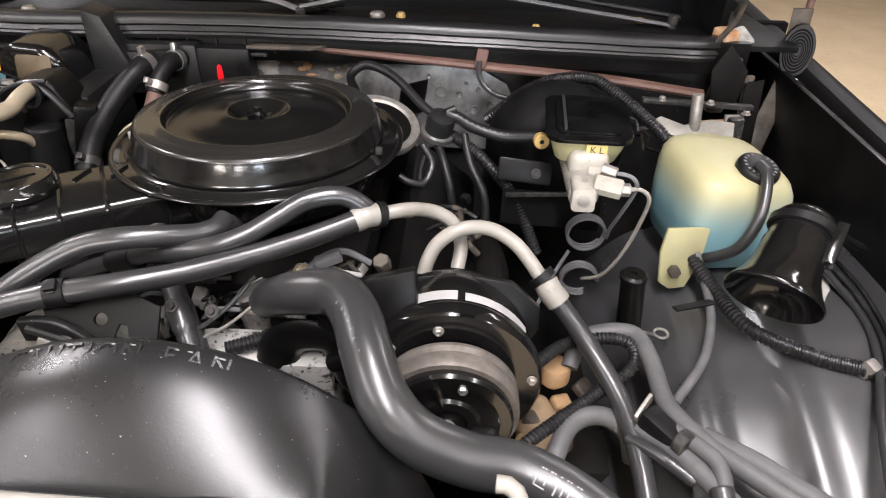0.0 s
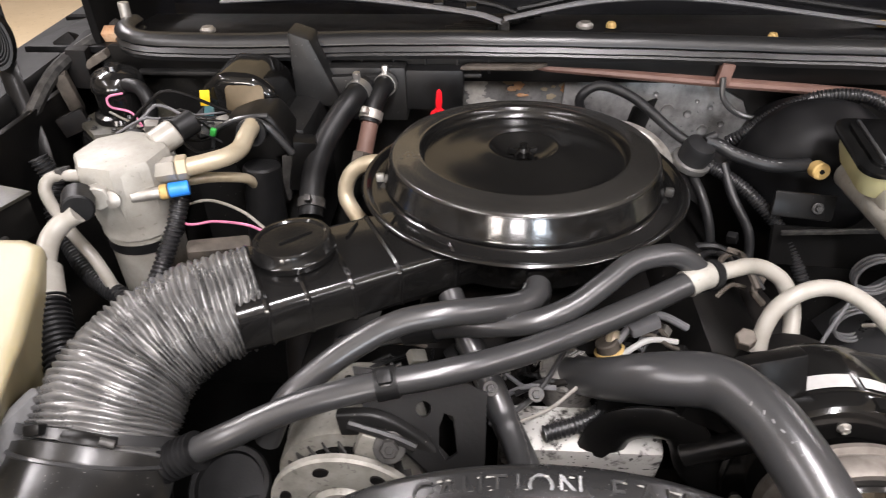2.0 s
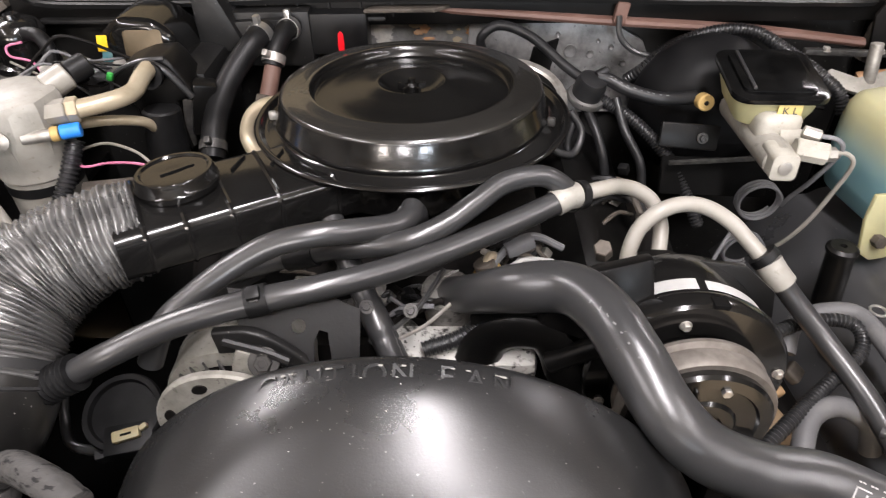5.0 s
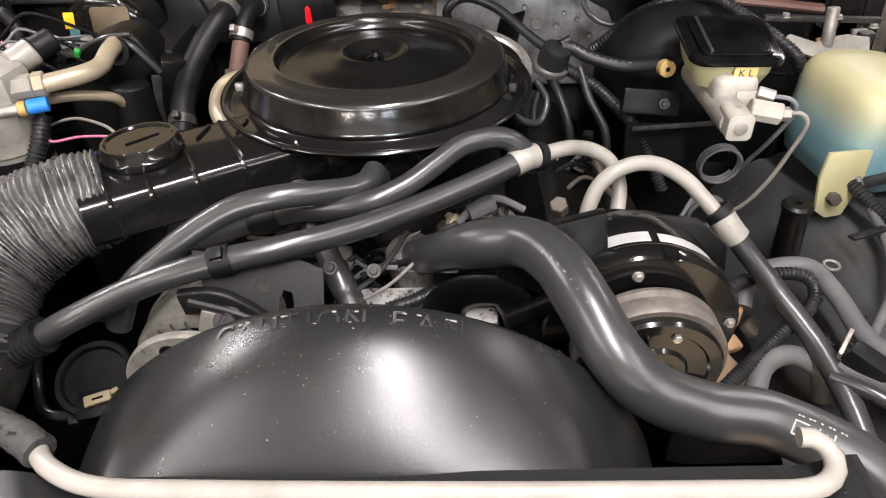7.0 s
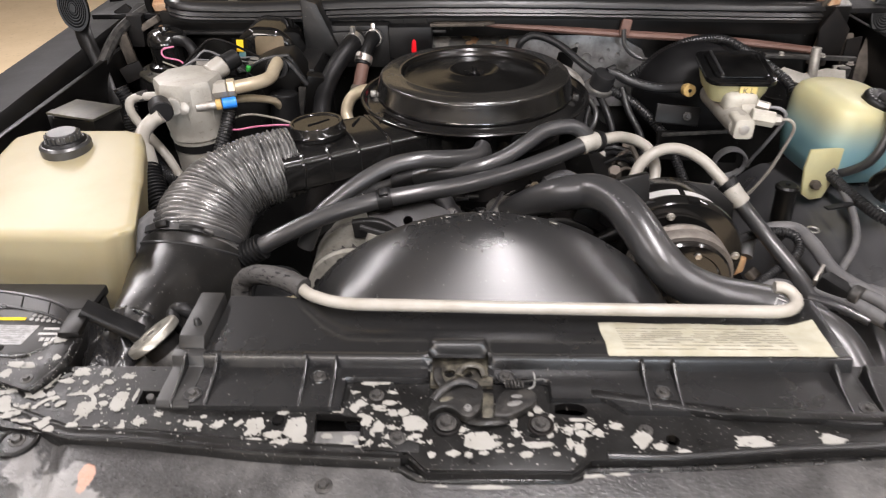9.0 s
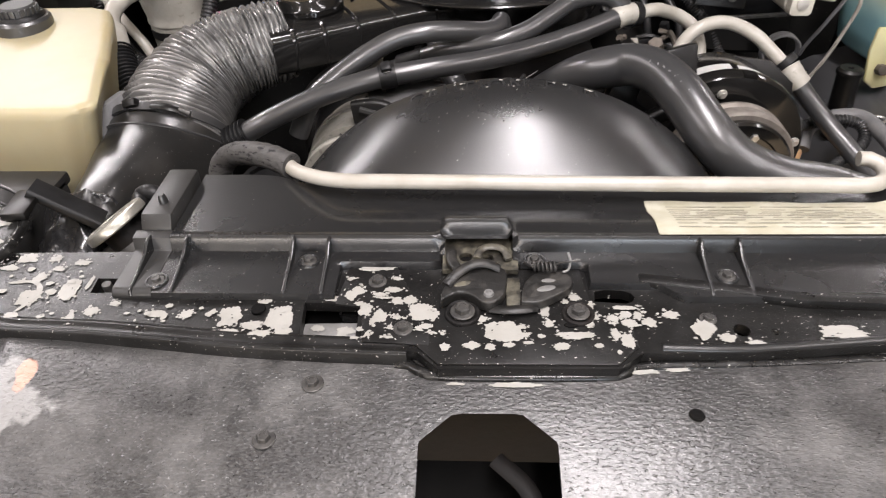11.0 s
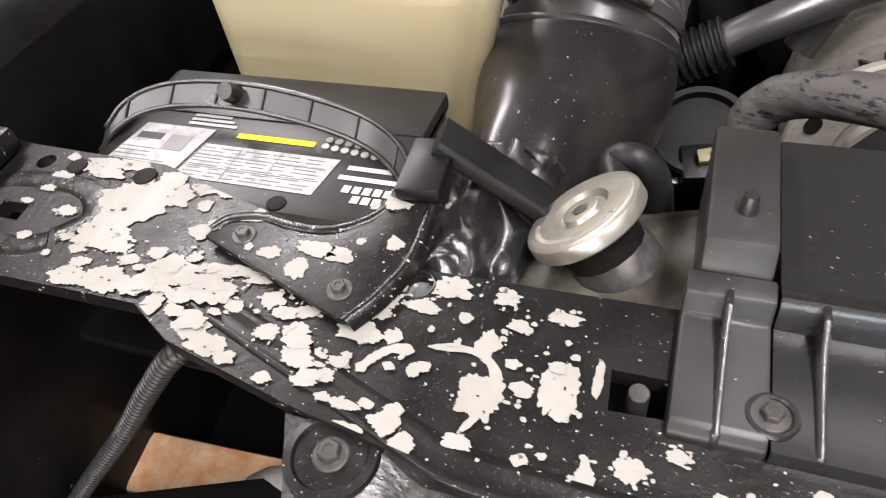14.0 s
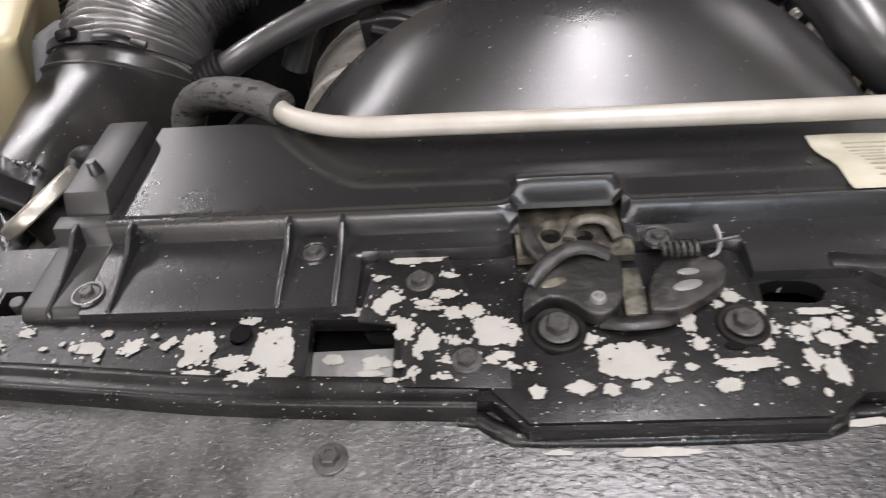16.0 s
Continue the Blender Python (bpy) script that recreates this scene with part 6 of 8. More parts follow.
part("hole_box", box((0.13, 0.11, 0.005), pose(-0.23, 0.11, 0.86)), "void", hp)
part("hole_strut", tube([(-0.225, 0.145, 0.895), (-0.205, 0.125, 0.892), (-0.198, 0.10, 0.885), (-0.198, 0.07, 0.88)], 0.004, 20, 8, flat=1.6), "grime", hp)

for x, y, z in ((-0.341, 0.1655, header_z(-0.341, 0.1655)), (-0.364, 0.128, header_z(-0.364, 0.128))):
    placed("bolt", BOLT, hp, pose(x, y, z))

# bolt hole and bare streaks along the rear edge of the panel
# the hole is a raised near-black disc, its shade given as colour
part("bolt_hole", lathe([(0, 0.0012), (0.004, 0.0012), (0.0048, 0.0)], pose(-0.107, 0.146, header_z(-0.107, 0.146)), 24), "void", hp)
for x, y, rx, ry in ((-0.213, 0.1655, 0.0155, 0.0018), (-0.135, 0.1765, 0.011, 0.0025), (-0.112, 0.1785, 0.008, 0.002), (-0.25, 0.166, 0.006, 0.001)):
    bm = bmesh.new()
    chip(bm, x, y, rx, ry, 0.0)
    for v in bm.verts:
        v.co.z = header_z(v.co.x, v.co.y) + 0.0009
    part("worn_patch", bm, "primer", hp)

# ---- hoses over the engine ----
uh = thing("radiator_hose", (-0.05, 0.54, 0.9), "thick black upper radiator hose with worn white markings", "hose")
UH = [(-0.171, 0.655, 0.897), (-0.153, 0.618, 0.930), (-0.119, 0.594, 0.957), (-0.076, 0.577, 0.973), (-0.052, 0.543, 0.978), (-0.036, 0.501, 0.972), (-0.019, 0.466, 0.955), (0.008, 0.448, 0.933), (0.050, 0.440, 0.917), (0.102, 0.435, 0.908), (0.16, 0.40, 0.895), (0.18, 0.36, 0.87)]
part("hose", tube(UH, 0.0222, 90, 26, rfun=lambda k, u: 0.80 + 0.20 * smooth(0.06, 0.24, u)), "rubber", uh)
UHS = spline(UH, 200)


def on_hose(path, f, r, turn=0.0):
    """A pose on a hose's upper side at fraction f: x along the hose, z out."""
    k = min(len(path) - 2, max(1, int(f * (len(path) - 1))))
    t = (path[k + 1] - path[k - 1]).normalized()
    up = Vector((0, -0.55, 0.83))
    up = (up - t * up.dot(t)).normalized()
    up = Matrix.Rotation(turn, 3, t) @ up
    y = up.cross(t)
    p = path[k] + up * r
    return Matrix(((t.x, y.x, up.x, p.x), (t.y, y.y, up.y, p.y), (t.z, y.z, up.z, p.z), (0, 0, 0, 1)))


letters("UP", 0.018, on_hose(UHS, 0.055, 0.0226, -0.3), 0.0002, "white", "marking", uh, "white letters on the hose")
for k, f in enumerate((0.36, 0.378, 0.392, 0.41, 0.424, 0.44, 0.462)):
    part("marking", box((0.0014, 0.0016 + 0.0016 * (k < 4), 0.0003), on_hose(UHS, f, 0.0222, 0.45 - 0.04 * k) @ pose(0, 0, 0, 0, 0, 20 + 30 * k), 0.0), "greyink", uh)
for dx, w, h in ((-0.010, 0.010, 0.0011), (-0.0145, 0.0011, 0.011), (-0.007, 0.0011, 0.005), (0.002, 0.0011, 0.012), (0.0125, 0.0011, 0.012), (0.0073, 0.0011, 0.008), (-0.010, 0.009, 0.0011)):
    yo = 0.005 if w == 0.010 else (-0.005 if w == 0.009 else 0)
    part("marking", box((w, h, 0.0008), on_hose(UHS, 0.815, 0.0222, 0.15) @ pose(dx, yo, 0)), "white", uh)
for k in range(9):
    part("marking", box((0.0018, 0.0012, 0.0004), on_hose(UHS, 0.79 + 0.008 * k, 0.0222, -0.3) @ pose(0, 0, 0)), "white", uh)

sh = thing("suction_hose", (-0.3, 0.58, 0.95), "long black air conditioning suction hose with crimped ferrules", "hose")
SH = [(-0.062, 0.697, 0.983), (-0.119, 0.667, 0.973), (-0.173, 0.637, 0.968), (-0.227, 0.606, 0.968), (-0.284, 0.580, 0.970), (-0.345, 0.566, 0.965), (-0.406, 0.554, 0.951), (-0.462, 0.536, 0.932), (-0.500, 0.530, 0.912)]
part("hose", tube(SH, 0.0113, 80, 20), "rubber", sh)
part("ferrule", tube([(-0.074, 0.6915, 0.980), (-0.062, 0.698, 0.983), (-0.052, 0.7035, 0.982)], 0.0130, 16, 20, rfun=lambda k, u: 0.975 if k % 4 == 2 else 1), "alloy", sh, "pale crimped metal ferrule")
part("collar", tube([(-0.052, 0.703, 0.982), (-0.045, 0.707, 0.980)], 0.0145, 6, 20), "rubber_dull", sh)
part("bellows_end", loom([(-0.486, 0.531, 0.920), (-0.515, 0.528, 0.905), (-0.535, 0.528, 0.89)], 0.0165, 0.005, 20), "rubber_dull", sh)
cp = part("clip", box((0.012, 0.012, 0.04), on_hose(spline(SH, 100), 0.63, -0.002) @ pose(0, 0, 0, 8, 0, 0), 0.003), "rubber_dull", sh, "black support clip")
part("clip_strap", lathe([(0.0118, -0.009), (0.0135, -0.009), (0.0135, 0.009), (0.0118, 0.009)], on_hose(spline(SH, 100), 0.63, 0.0) @ pose(0, 0, 0, 0, 90, 0), 28), "rubber_dull", sh)
part("clip_window", box((0.007, 0.010, 0.002), on_hose(spline(SH, 100), 0.63, 0.0136), 0.0005), "bolt", cp)

bh = thing("breather_hose", (-0.3, 0.62, 0.95), "curved black breather hose leaving the air cleaner", "hose")
part("hose", tube([(-0.209, 0.680, 0.984), (-0.213, 0.664, 0.983), (-0.229, 0.651, 0.983), (-0.258, 0.636, 0.989), (-0.292, 0.624, 0.993), (-0.328, 0.617, 0.988), (-0.362, 0.605, 0.974), (-0.395, 0.588, 0.956), (-0.422, 0.570, 0.936), (-0.44, 0.56, 0.90)], 0.0112, 70, 20), "rubber", bh)
part("elbow", tube([(-0.209, 0.692, 0.955), (-0.208, 0.684, 0.972), (-0.212, 0.670, 0.982)], 0.0125, 16, 18), "rubber", bh)
lh = thing("loop_hose", (-0.18, 0.66, 0.95), "black hose looping in front of the air cleaner", "hose")
part("hose", tube([(-0.052, 0.708, 0.968), (-0.062, 0.704, 0.988), (-0.087, 0.703, 1.004), (-0.122, 0.693, 1.003), (-0.150, 0.672, 0.994), (-0.178, 0.652, 0.984), (-0.210, 0.638, 0.977), (-0.245, 0.638, 0.970), (-0.278, 0.645, 0.962), (-0.309, 0.655, 0.948)], 0.0105, 70, 20), "rubber", lh)
part("joint", tube([(-0.30, 0.652, 0.951), (-0.33, 0.658, 0.940)], 0.0125, 8, 16), "rubber_dull", lh)
part("pipe", tube([(-0.325, 0.657, 0.942), (-0.36, 0.665, 0.925), (-0.40, 0.68, 0.90)], 0.009, 16, 14), "rubber", lh)

for pts, lab_ in (([(-0.048, 0.706, 0.981), (-0.023, 0.714, 0.983), (-0.006, 0.728, 0.976), (0.014, 0.736, 0.967), (0.032, 0.732, 0.955), (0.040, 0.716, 0.937), (0.037, 0.697, 0.918), (0.034, 0.68, 0.895)], 0), ([(0.000, 0.674, 0.915), (0.003, 0.683, 0.933), (0.013, 0.693, 0.952), (0.031, 0.699, 0.966), (0.054, 0.705, 0.970), (0.078, 0.706, 0.965), (0.100, 0.696, 0.955), (0.116, 0.682, 0.942), (0.129, 0.664, 0.931)], 1)):
    solo("refrigerant_pipe", tube(pts, 0.0079, 50, 18), "cream_pipe", "bent cream painted refrigerant pipe on the compressor", "pipe", "compressor pipes")
lq = thing("liquid_hose", (0.17, 0.62, 0.85), "black air conditioning hose with a pale ferrule", "hose")
part("hose", tube([(0.135, 0.658, 0.925), (0.158, 0.645, 0.899), (0.184, 0.620, 0.872), (0.204, 0.586, 0.853), (0.214, 0.552, 0.842), (0.220, 0.50, 0.828), (0.222, 0.44, 0.80), (0.222, 0.40, 0.76)], 0.0105, 60, 18), "rubber", lq)
part("ferrule", tube([(0.131, 0.663, 0.931), (0.137, 0.657, 0.923), (0.146, 0.652, 0.913)], 0.0135, 14, 20, rfun=lambda k, u: 0.975 if k % 4 == 2 else 1), "alloy", lq, "pale crimped ferrule")
part("collar", tube([(0.125, 0.668, 0.937), (0.1305, 0.664, 0.932)], 0.0145, 6, 20), "rubber_dull", lq)
wph = thing("bypass_pipe", (-0.24, 0.61, 0.85), "black coolant pipe with a ribbed joint", "pipe")
part("pipe", tube([(-0.275, 0.66, 0.93), (-0.254, 0.625, 0.921), (-0.236, 0.595, 0.897), (-0.222, 0.575, 0.865), (-0.215, 0.565, 0.83)], 0.0105, 40, 18, rfun=lambda k, u: 1.15 if 11 < k < 20 else (1.06 if k in (22, 24, 26) else 1)), "rubber", wph)
solo("short_loom", loom([(-0.20, 0.60, 0.875), (-0.165, 0.61, 0.882), (-0.14, 0.625, 0.893)], 0.008, 0.004, 14), "conduit", "short corrugated black loom by the thermostat", "wiring loom", "wiring looms")

# wiring knots by the thermostat
for pts, ma, r in (([(-0.14, 0.66, 0.90), (-0.136, 0.675, 0.925), (-0.128, 0.69, 0.915)], "tan_pipe", 0.006), ([(-0.135, 0.672, 0.915), (-0.115, 0.69, 0.93), (-0.09, 0.70, 0.935), (-0.06, 0.70, 0.92)], "wiper", 0.004), ([(-0.125, 0.67, 0.91), (-0.10, 0.68, 0.92), (-0.07, 0.69, 0.91)], "white", 0.003), ([(-0.25, 0.60, 0.885), (-0.22, 0.61, 0.90), (-0.20, 0.63, 0.91), (-0.18, 0.66, 0.925)], "rubber", 0.0025), ([(-0.24, 0.60, 0.88), (-0.20, 0.605, 0.90), (-0.17, 0.62, 0.92)], "zinc", 0.0018)):
    solo("wire", tube(pts, r, 24, 8), ma, "short loose wire beside the thermostat housing", "wire", "loose wires")
cnx = thing("sensor", (-0.135, 0.675, 0.9), "green and yellow ringed sensor with a grey connector", "sensor")
part("body", rod((-0.13, 0.668, 0.895), (-0.142, 0.672, 0.925), 0.011), "dirty", cnx)
part("ring", lathe([(0.0125, -0.003), (0.0145, 0), (0.0125, 0.003)], facing((-0.138, 0.67, 0.915), (-0.3, 0.1, 0.9)), 24), "brass", cnx)
part("connector", box((0.03, 0.014, 0.012), pose(-0.105, 0.688, 0.932, 0, -15, 18), 0.003), "wiper", cnx)

# compressor
comp = thing("ac_compressor", (0.03, 0.6, 0.8), "black air conditioning compressor with pulley clutch and white labels", "compressor")
CC = Vector((0.034, 0, 0.878))
cf = lambda y: facing((CC.x, y, CC.z), (0, -1, 0))
part("body", lathe([(0, -0.07), (0.078, -0.07), (0.083, -0.062), (0.083, 0.0), (0.080, 0.008), (0.066, 0.014), (0, 0.014)], cf(0.575), 72), "gloss", comp)
part("rear_head", lathe([(0, -0.05), (0.044, -0.05), (0.05, -0.04), (0.05, 0), (0, 0)], cf(0.645), 56), "grime", comp)
fp = part("front_plate", lathe([(0.055, 0), (0.0885, 0), (0.09, 0.004), (0.09, 0.016), (0.087, 0.02), (0.06, 0.022)], cf(0.580), 72), "gloss", comp)
for a, rb in ((100, 0.070), (8, 0.080), (142, 0.073), (-40, 0.077), (200, 0.077)):
    ca, sa = math.cos(radians(a)), math.sin(radians(a))
    placed("bolt", BOLT_ZINC, fp, facing((CC.x + rb * ca, 0.559, CC.z + rb * sa), (0, -1, 0)) @ Matrix.Scale(0.8, 4))
part("window", box((0.014, 0.012, 0.006), pose(CC.x + 0.014, 0.566, CC.z + 0.0872, 0, 9, 0), 0.001), "void", fp)


def arc_label(a0, a1, r, y0, y1, ma, nm):
    bm = bmesh.new()
    rows = []
    for k in range(15):
        a = radians(a0 + (a1 - a0) * k / 14)
        rows.append([bm.verts.new((CC.x + r * math.cos(a), y, CC.z + r * math.sin(a))) for y in (y0, y1)])
    for a, b in zip(rows, rows[1:]):
        bm.faces.new((a[0], a[1], b[1], b[0]))
    part(nm, bm, ma, comp, "white printed label strip")


arc_label(114, 87, 0.0842, 0.588, 0.602, "white", "label")
arc_label(82, 30, 0.0842, 0.588, 0.600, "white", "label")
arc_label(126, 119, 0.0842, 0.59, 0.602, "yellow", "label")
pul = part("pulley", lathe([(0.05, 0.0), (0.066, 0.0), (0.0665, 0.004), (0.0625, 0.0075), (0.0625, 0.009), (0.066, 0.012), (0.0665, 0.016), (0.0665, 0.026), (0.065, 0.029), (0.05, 0.029)], cf(0.548), 72), "pulley", comp, "worn grey belt pulley")
cl_ = part("clutch_plate", lathe([(0, 0), (0.060, 0), (0.0605, 0.006), (0.058, 0.009), (0.048, 0.0095), (0.046, 0.007), (0.030, 0.007), (0.027, 0.010), (0.018, 0.010), (0.016, 0.006), (0.010, 0.006), (0.009, 0.011), (0, 0.011)], cf(0.519), 64), "gloss", comp)
for a in (75, 195, 315):
    ca, sa = math.cos(radians(a)), math.sin(radians(a))
    placed("rivet", BOLT_BRIGHT, cl_, facing((CC.x + 0.046 * ca, 0.511, CC.z + 0.046 * sa), (0, -1, 0)))
    part("spoke", box((0.026, 0.003, 0.008), cf(0.510) @ pose(0, 0, 0, 0, 0, a + 30) @ pose(0.036, 0, 0), 0.001), "gloss", cl_)
placed("nut", BOLT_ZINC, cl_, cf(0.509))
mp = part("mount_plate", prism([(-0.075, -0.02), (-0.06, 0.02), (0.0, 0.028), (0.06, 0.02), (0.088, -0.005), (0.088, -0.03), (0.075, -0.045), (0.05, -0.02), (0.0, -0.008), (-0.05, -0.04)], -0.006, 0.006, 0.003, m=pose(0.034, 0.625, 0.934, 68, 0, 0)), "black", comp)
part("mount_arm", prism([(0, 0), (0.05, 0.012), (0.055, -0.05), (0.02, -0.075), (-0.012, -0.05)], -0.01, 0.01, 0.004, m=pose(-0.052, 0.60, 0.975, 70, 0, 0)), "black", comp)
part("shaft_bolt", rod((-0.036, 0.632, 0.965), (-0.039, 0.6255, 0.978), 0.0085, seg=6), "dirty", comp)
bb = thing("accessory_bracket", (-0.08, 0.58, 0.85), "thick curved black iron accessory bracket", "bracket")
bm = bmesh.new()
tube([(-0.150, 0.60, 0.855), (-0.140, 0.60, 0.885), (-0.118, 0.595, 0.902), (-0.09, 0.588, 0.905), (-0.075, 0.582, 0.888), (-0.066, 0.578, 0.862), (-0.05, 0.575, 0.845)], 0.013, 40, 12, flat=1.7, bm=bm)
part("arch", bm, "black", bb)
part("web", box((0.075, 0.02, 0.05), pose(-0.055, 0.59, 0.935, -18, 26, 0), 0.008), "black", bb)
part("strut", rod((-0.085, 0.575, 0.885), (-0.03, 0.565, 0.925), 0.010), "black", bb)
part("slat", box((0.09, 0.012, 0.010), pose(-0.045, 0.535, 0.855, 0, -18, 0), 0.003), "zinc", bb)
# added dark sheet: the shaded gap behind the bracket, as colour
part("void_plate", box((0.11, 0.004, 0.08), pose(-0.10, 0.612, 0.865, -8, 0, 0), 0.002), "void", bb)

# black pipe running down in front of the intake
cp_ = thing("coolant_pipe", (-0.24, 0.61, 0.89), "black rubber covered pipe with worn print beside the alternator", "pipe")
part("hose", tube([(-0.290, 0.690, 0.962), (-0.276, 0.662, 0.945), (-0.251, 0.624, 0.910), (-0.230, 0.595, 0.878), (-0.205, 0.56, 0.84)], 0.0118, 40, 18), "rubber", cp_)
part("sleeve", tube([(-0.252, 0.626, 0.911), (-0.230, 0.595, 0.878), (-0.205, 0.56, 0.84)], 0.0132, 24, 18), "rubber", cp_)
cpp = spline([(-0.252, 0.626, 0.911), (-0.230, 0.595, 0.878), (-0.205, 0.56, 0.84)], 40)
for k in range(7):
    part("print", box((0.0016, 0.0045, 0.0004), on_hose(cpp, 0.08 + 0.07 * k, 0.0133, 0.2)), "greyink", cp_)

# alternator and bracket
alt = thing("alternator", (-0.38, 0.58, 0.8), "grimy cast alloy alternator with vented front housing", "alternator")
AL = Vector((-0.372, 0, 0.845))
af = lambda y: facing((AL.x, y, AL.z), (0, -1, 0.0))
part("rear_housing", lathe([(0, -0.05), (0.050, -0.05), (0.060, -0.03), (0.0635, -0.010), (0.0645, -0.008), (0.0645, -0.004), (0.0665, -0.002), (0.067, 0.0), (0.067, 0.046), (0.0655, 0.050), (0.058, 0.051), (0, 0.051)], af(0.612), 64), "castgrey", alt)
part("lamination", lathe([(0.0672, 0), (0.0684, 0.001), (0.0684, 0.007), (0.0672, 0.008)], af(0.604), 64), "castdirt", alt)
part("fan_hub", lathe([(0, 0), (0.050, 0), (0.050, 0.018), (0, 0.018)], af(0.562), 48), "void", alt)
fh = part("front_housing", lathe([(0.0, 0.0), (0.063, 0.0), (0.0665, 0.0015), (0.0668, 0.0065), (0.065, 0.009), (0.036, 0.0105), (0.034, 0.0085), (0.030, 0.0085), (0.028, 0.014), (0.014, 0.015), (0, 0.015)], af(0.5425), 72), "castgrey", alt)
for a in (162, 108, 55, 2, 215):
    ca, sa = math.cos(radians(a)), math.sin(radians(a))
    part("vent", lathe([(0, 0), (0.0062, 0), (0.0062, 0.002), (0, 0.002)], Matrix.Translation((AL.x + 0.0535 * ca, 0.5335, AL.z + 0.0535 * sa)) @ pose(0, 0, 0, 90, 0, 0) @ pose(0, 0, 0, 0, 0, a) @ Matrix.Diagonal((0.8, 1.15, 1, 1)), 20), "grime", fh)
for k in range(14):
    a = 10 + 13.5 * k
    ca, sa = math.cos(radians(a)), math.sin(radians(a))
    part("fan_blade", box((0.012, 0.015, 0.0022), Matrix.Translation((AL.x + 0.0555 * ca, 0.5515, AL.z + 0.0555 * sa)) @ pose(0, 0, 0, 0, -a, 0) @ pose(0, 0, 0, 38, 0, 0), 0.0008), "bolt", fh)
part("lug", box((0.03, 0.022, 0.03), pose(-0.345, 0.555, 0.912, 0, 20, 0), 0.006), "castgrey", alt)
ab = thing("alternator_bracket", (-0.3, 0.57, 0.9), "black pressed steel bracket plate with holes", "bracket")
bm = bmesh.new()
sweep(bm, spline([(-0.374, 0.560, 0.928), (-0.345, 0.559, 0.930), (-0.322, 0.558, 0.916), (-0.300, 0.558, 0.890), (-0.286, 0.56, 0.86)], 30), lambda k, u: rounded(0.010, 0.026, 0.003, 3))
part("arm", bm, "wallpaint", ab, "worn black arm")
part("plate", holed_plate([(-0.10, 0.026), (-0.01, 0.034), (0.016, 0.028), (0.030, -0.05), (-0.01, -0.05), (-0.08, -0.012)], [ringpts(-0.034, 0.004, 0.0065), [(-0.016, 0.004), (-0.008, 0.003), (0.002, -0.026), (-0.006, -0.034), (-0.014, -0.026), (-0.018, -0.008)]], -0.003, 0.003), "black", ab)
ab.children[-1].matrix_basis = Matrix.Translation(-ORIGIN[ab]) @ pose(-0.274, 0.574, 0.918, 50, 14, 0) @ Matrix.Translation(ORIGIN[ab])
placed("bolt", BOLT, ab, facing((-0.331, 0.543, 0.919), (0.1, -0.8, 0.6)) @ Matrix.Scale(1.9, 4))
part("adjuster", tube([(-0.365, 0.552, 0.935), (-0.33, 0.548, 0.926), (-0.31, 0.545, 0.918)], 0.004, 12, 8), "wallpaint", ab)
for x, z in ((-0.29, 0.935), (-0.25, 0.93), (-0.21, 0.925)):
    placed("bolt", BOLT, ab, pose(x, 0.606, z - 0.005, 45, 0, 0))

# canister with cream connector below the hose
cc = thing("vacuum_solenoid", (-0.485, 0.575, 0.80), "round black canister with a cream plug in its top", "canister")
SO = facing((-0.490, 0.566, 0.822), (0.03, -0.42, 0.9)) @ Matrix.Scale(0.84, 4)
part("body", lathe([(0, -0.09), (0.037, -0.09), (0.041, -0.004), (0.0445, 0.0), (0.046, 0.004), (0.044, 0.008), (0.038, 0.008), (0.036, 0.001), (0.022, 0.002), (0, 0.002)], SO, 48), "rubber_dull", cc)
part("plug_block", box((0.055, 0.034, 0.03), SO @ pose(0.012, -0.030, -0.006, 0, 0, 8), 0.004), "rubber_dull", cc)
pl_ = part("plug", box((0.030, 0.013, 0.010), SO @ pose(0.012, -0.028, 0.013, 0, 0, 14), 0.0025), "tank", cc, "cream plastic plug")
part("plug_ear", box((0.009, 0.006, 0.008), SO @ pose(0.030, -0.020, 0.014, 0, 0, 34), 0.002), "tank", pl_)
part("plug_slot", box((0.012, 0.0025, 0.002), SO @ pose(0.013, -0.028, 0.0178, 0, 0, 14), 0.0005), "void", pl_)
part("clip_foot", box((0.02, 0.012, 0.024), SO @ pose(-0.022, -0.042, -0.022, 0, 0, 10), 0.003), "rubber", cc)
part("pipe", tube([(-0.560, 0.60, 0.835), (-0.562, 0.58, 0.805), (-0.550, 0.555, 0.79), (-0.525, 0.545, 0.792), (-0.505, 0.54, 0.80)], 0.0048, 30, 10), "rubber", cc)

# accumulator
acc = thing("accumulator", (-0.665, 0.84, 0.78), "pale aluminium air conditioning accumulator with fittings and a blue cap", "accumulator")
AQ = Vector((-0.666, 0.842, 0))
prof = [(0, 1.029), (0.042, 1.029), (0.047, 1.026), (0.049, 1.020), (0.049, 0.985), (0.048, 0.970), (0.046, 0.955), (0.0435, 0.943), (0.0445, 0.940), (0.0445, 0.936), (0.0425, 0.934), (0.0415, 0.90), (0.041, 0.80), (0.0, 0.80)]
part("body", lathe(prof, Matrix.Translation(AQ), 10 * 8), "alloy", acc)
part("head", lathe([(0, 1.0315), (0.0445, 1.0315), (0.0490, 1.0295), (0.0515, 1.0245), (0.0520, 1.018), (0.0515, 0.990), (0.0470, 0.962)], Matrix.Translation(AQ) @ pose(0, 0, 0, 0, 0, 12), 8), "alloy", acc, "octagonal cast head", 32)
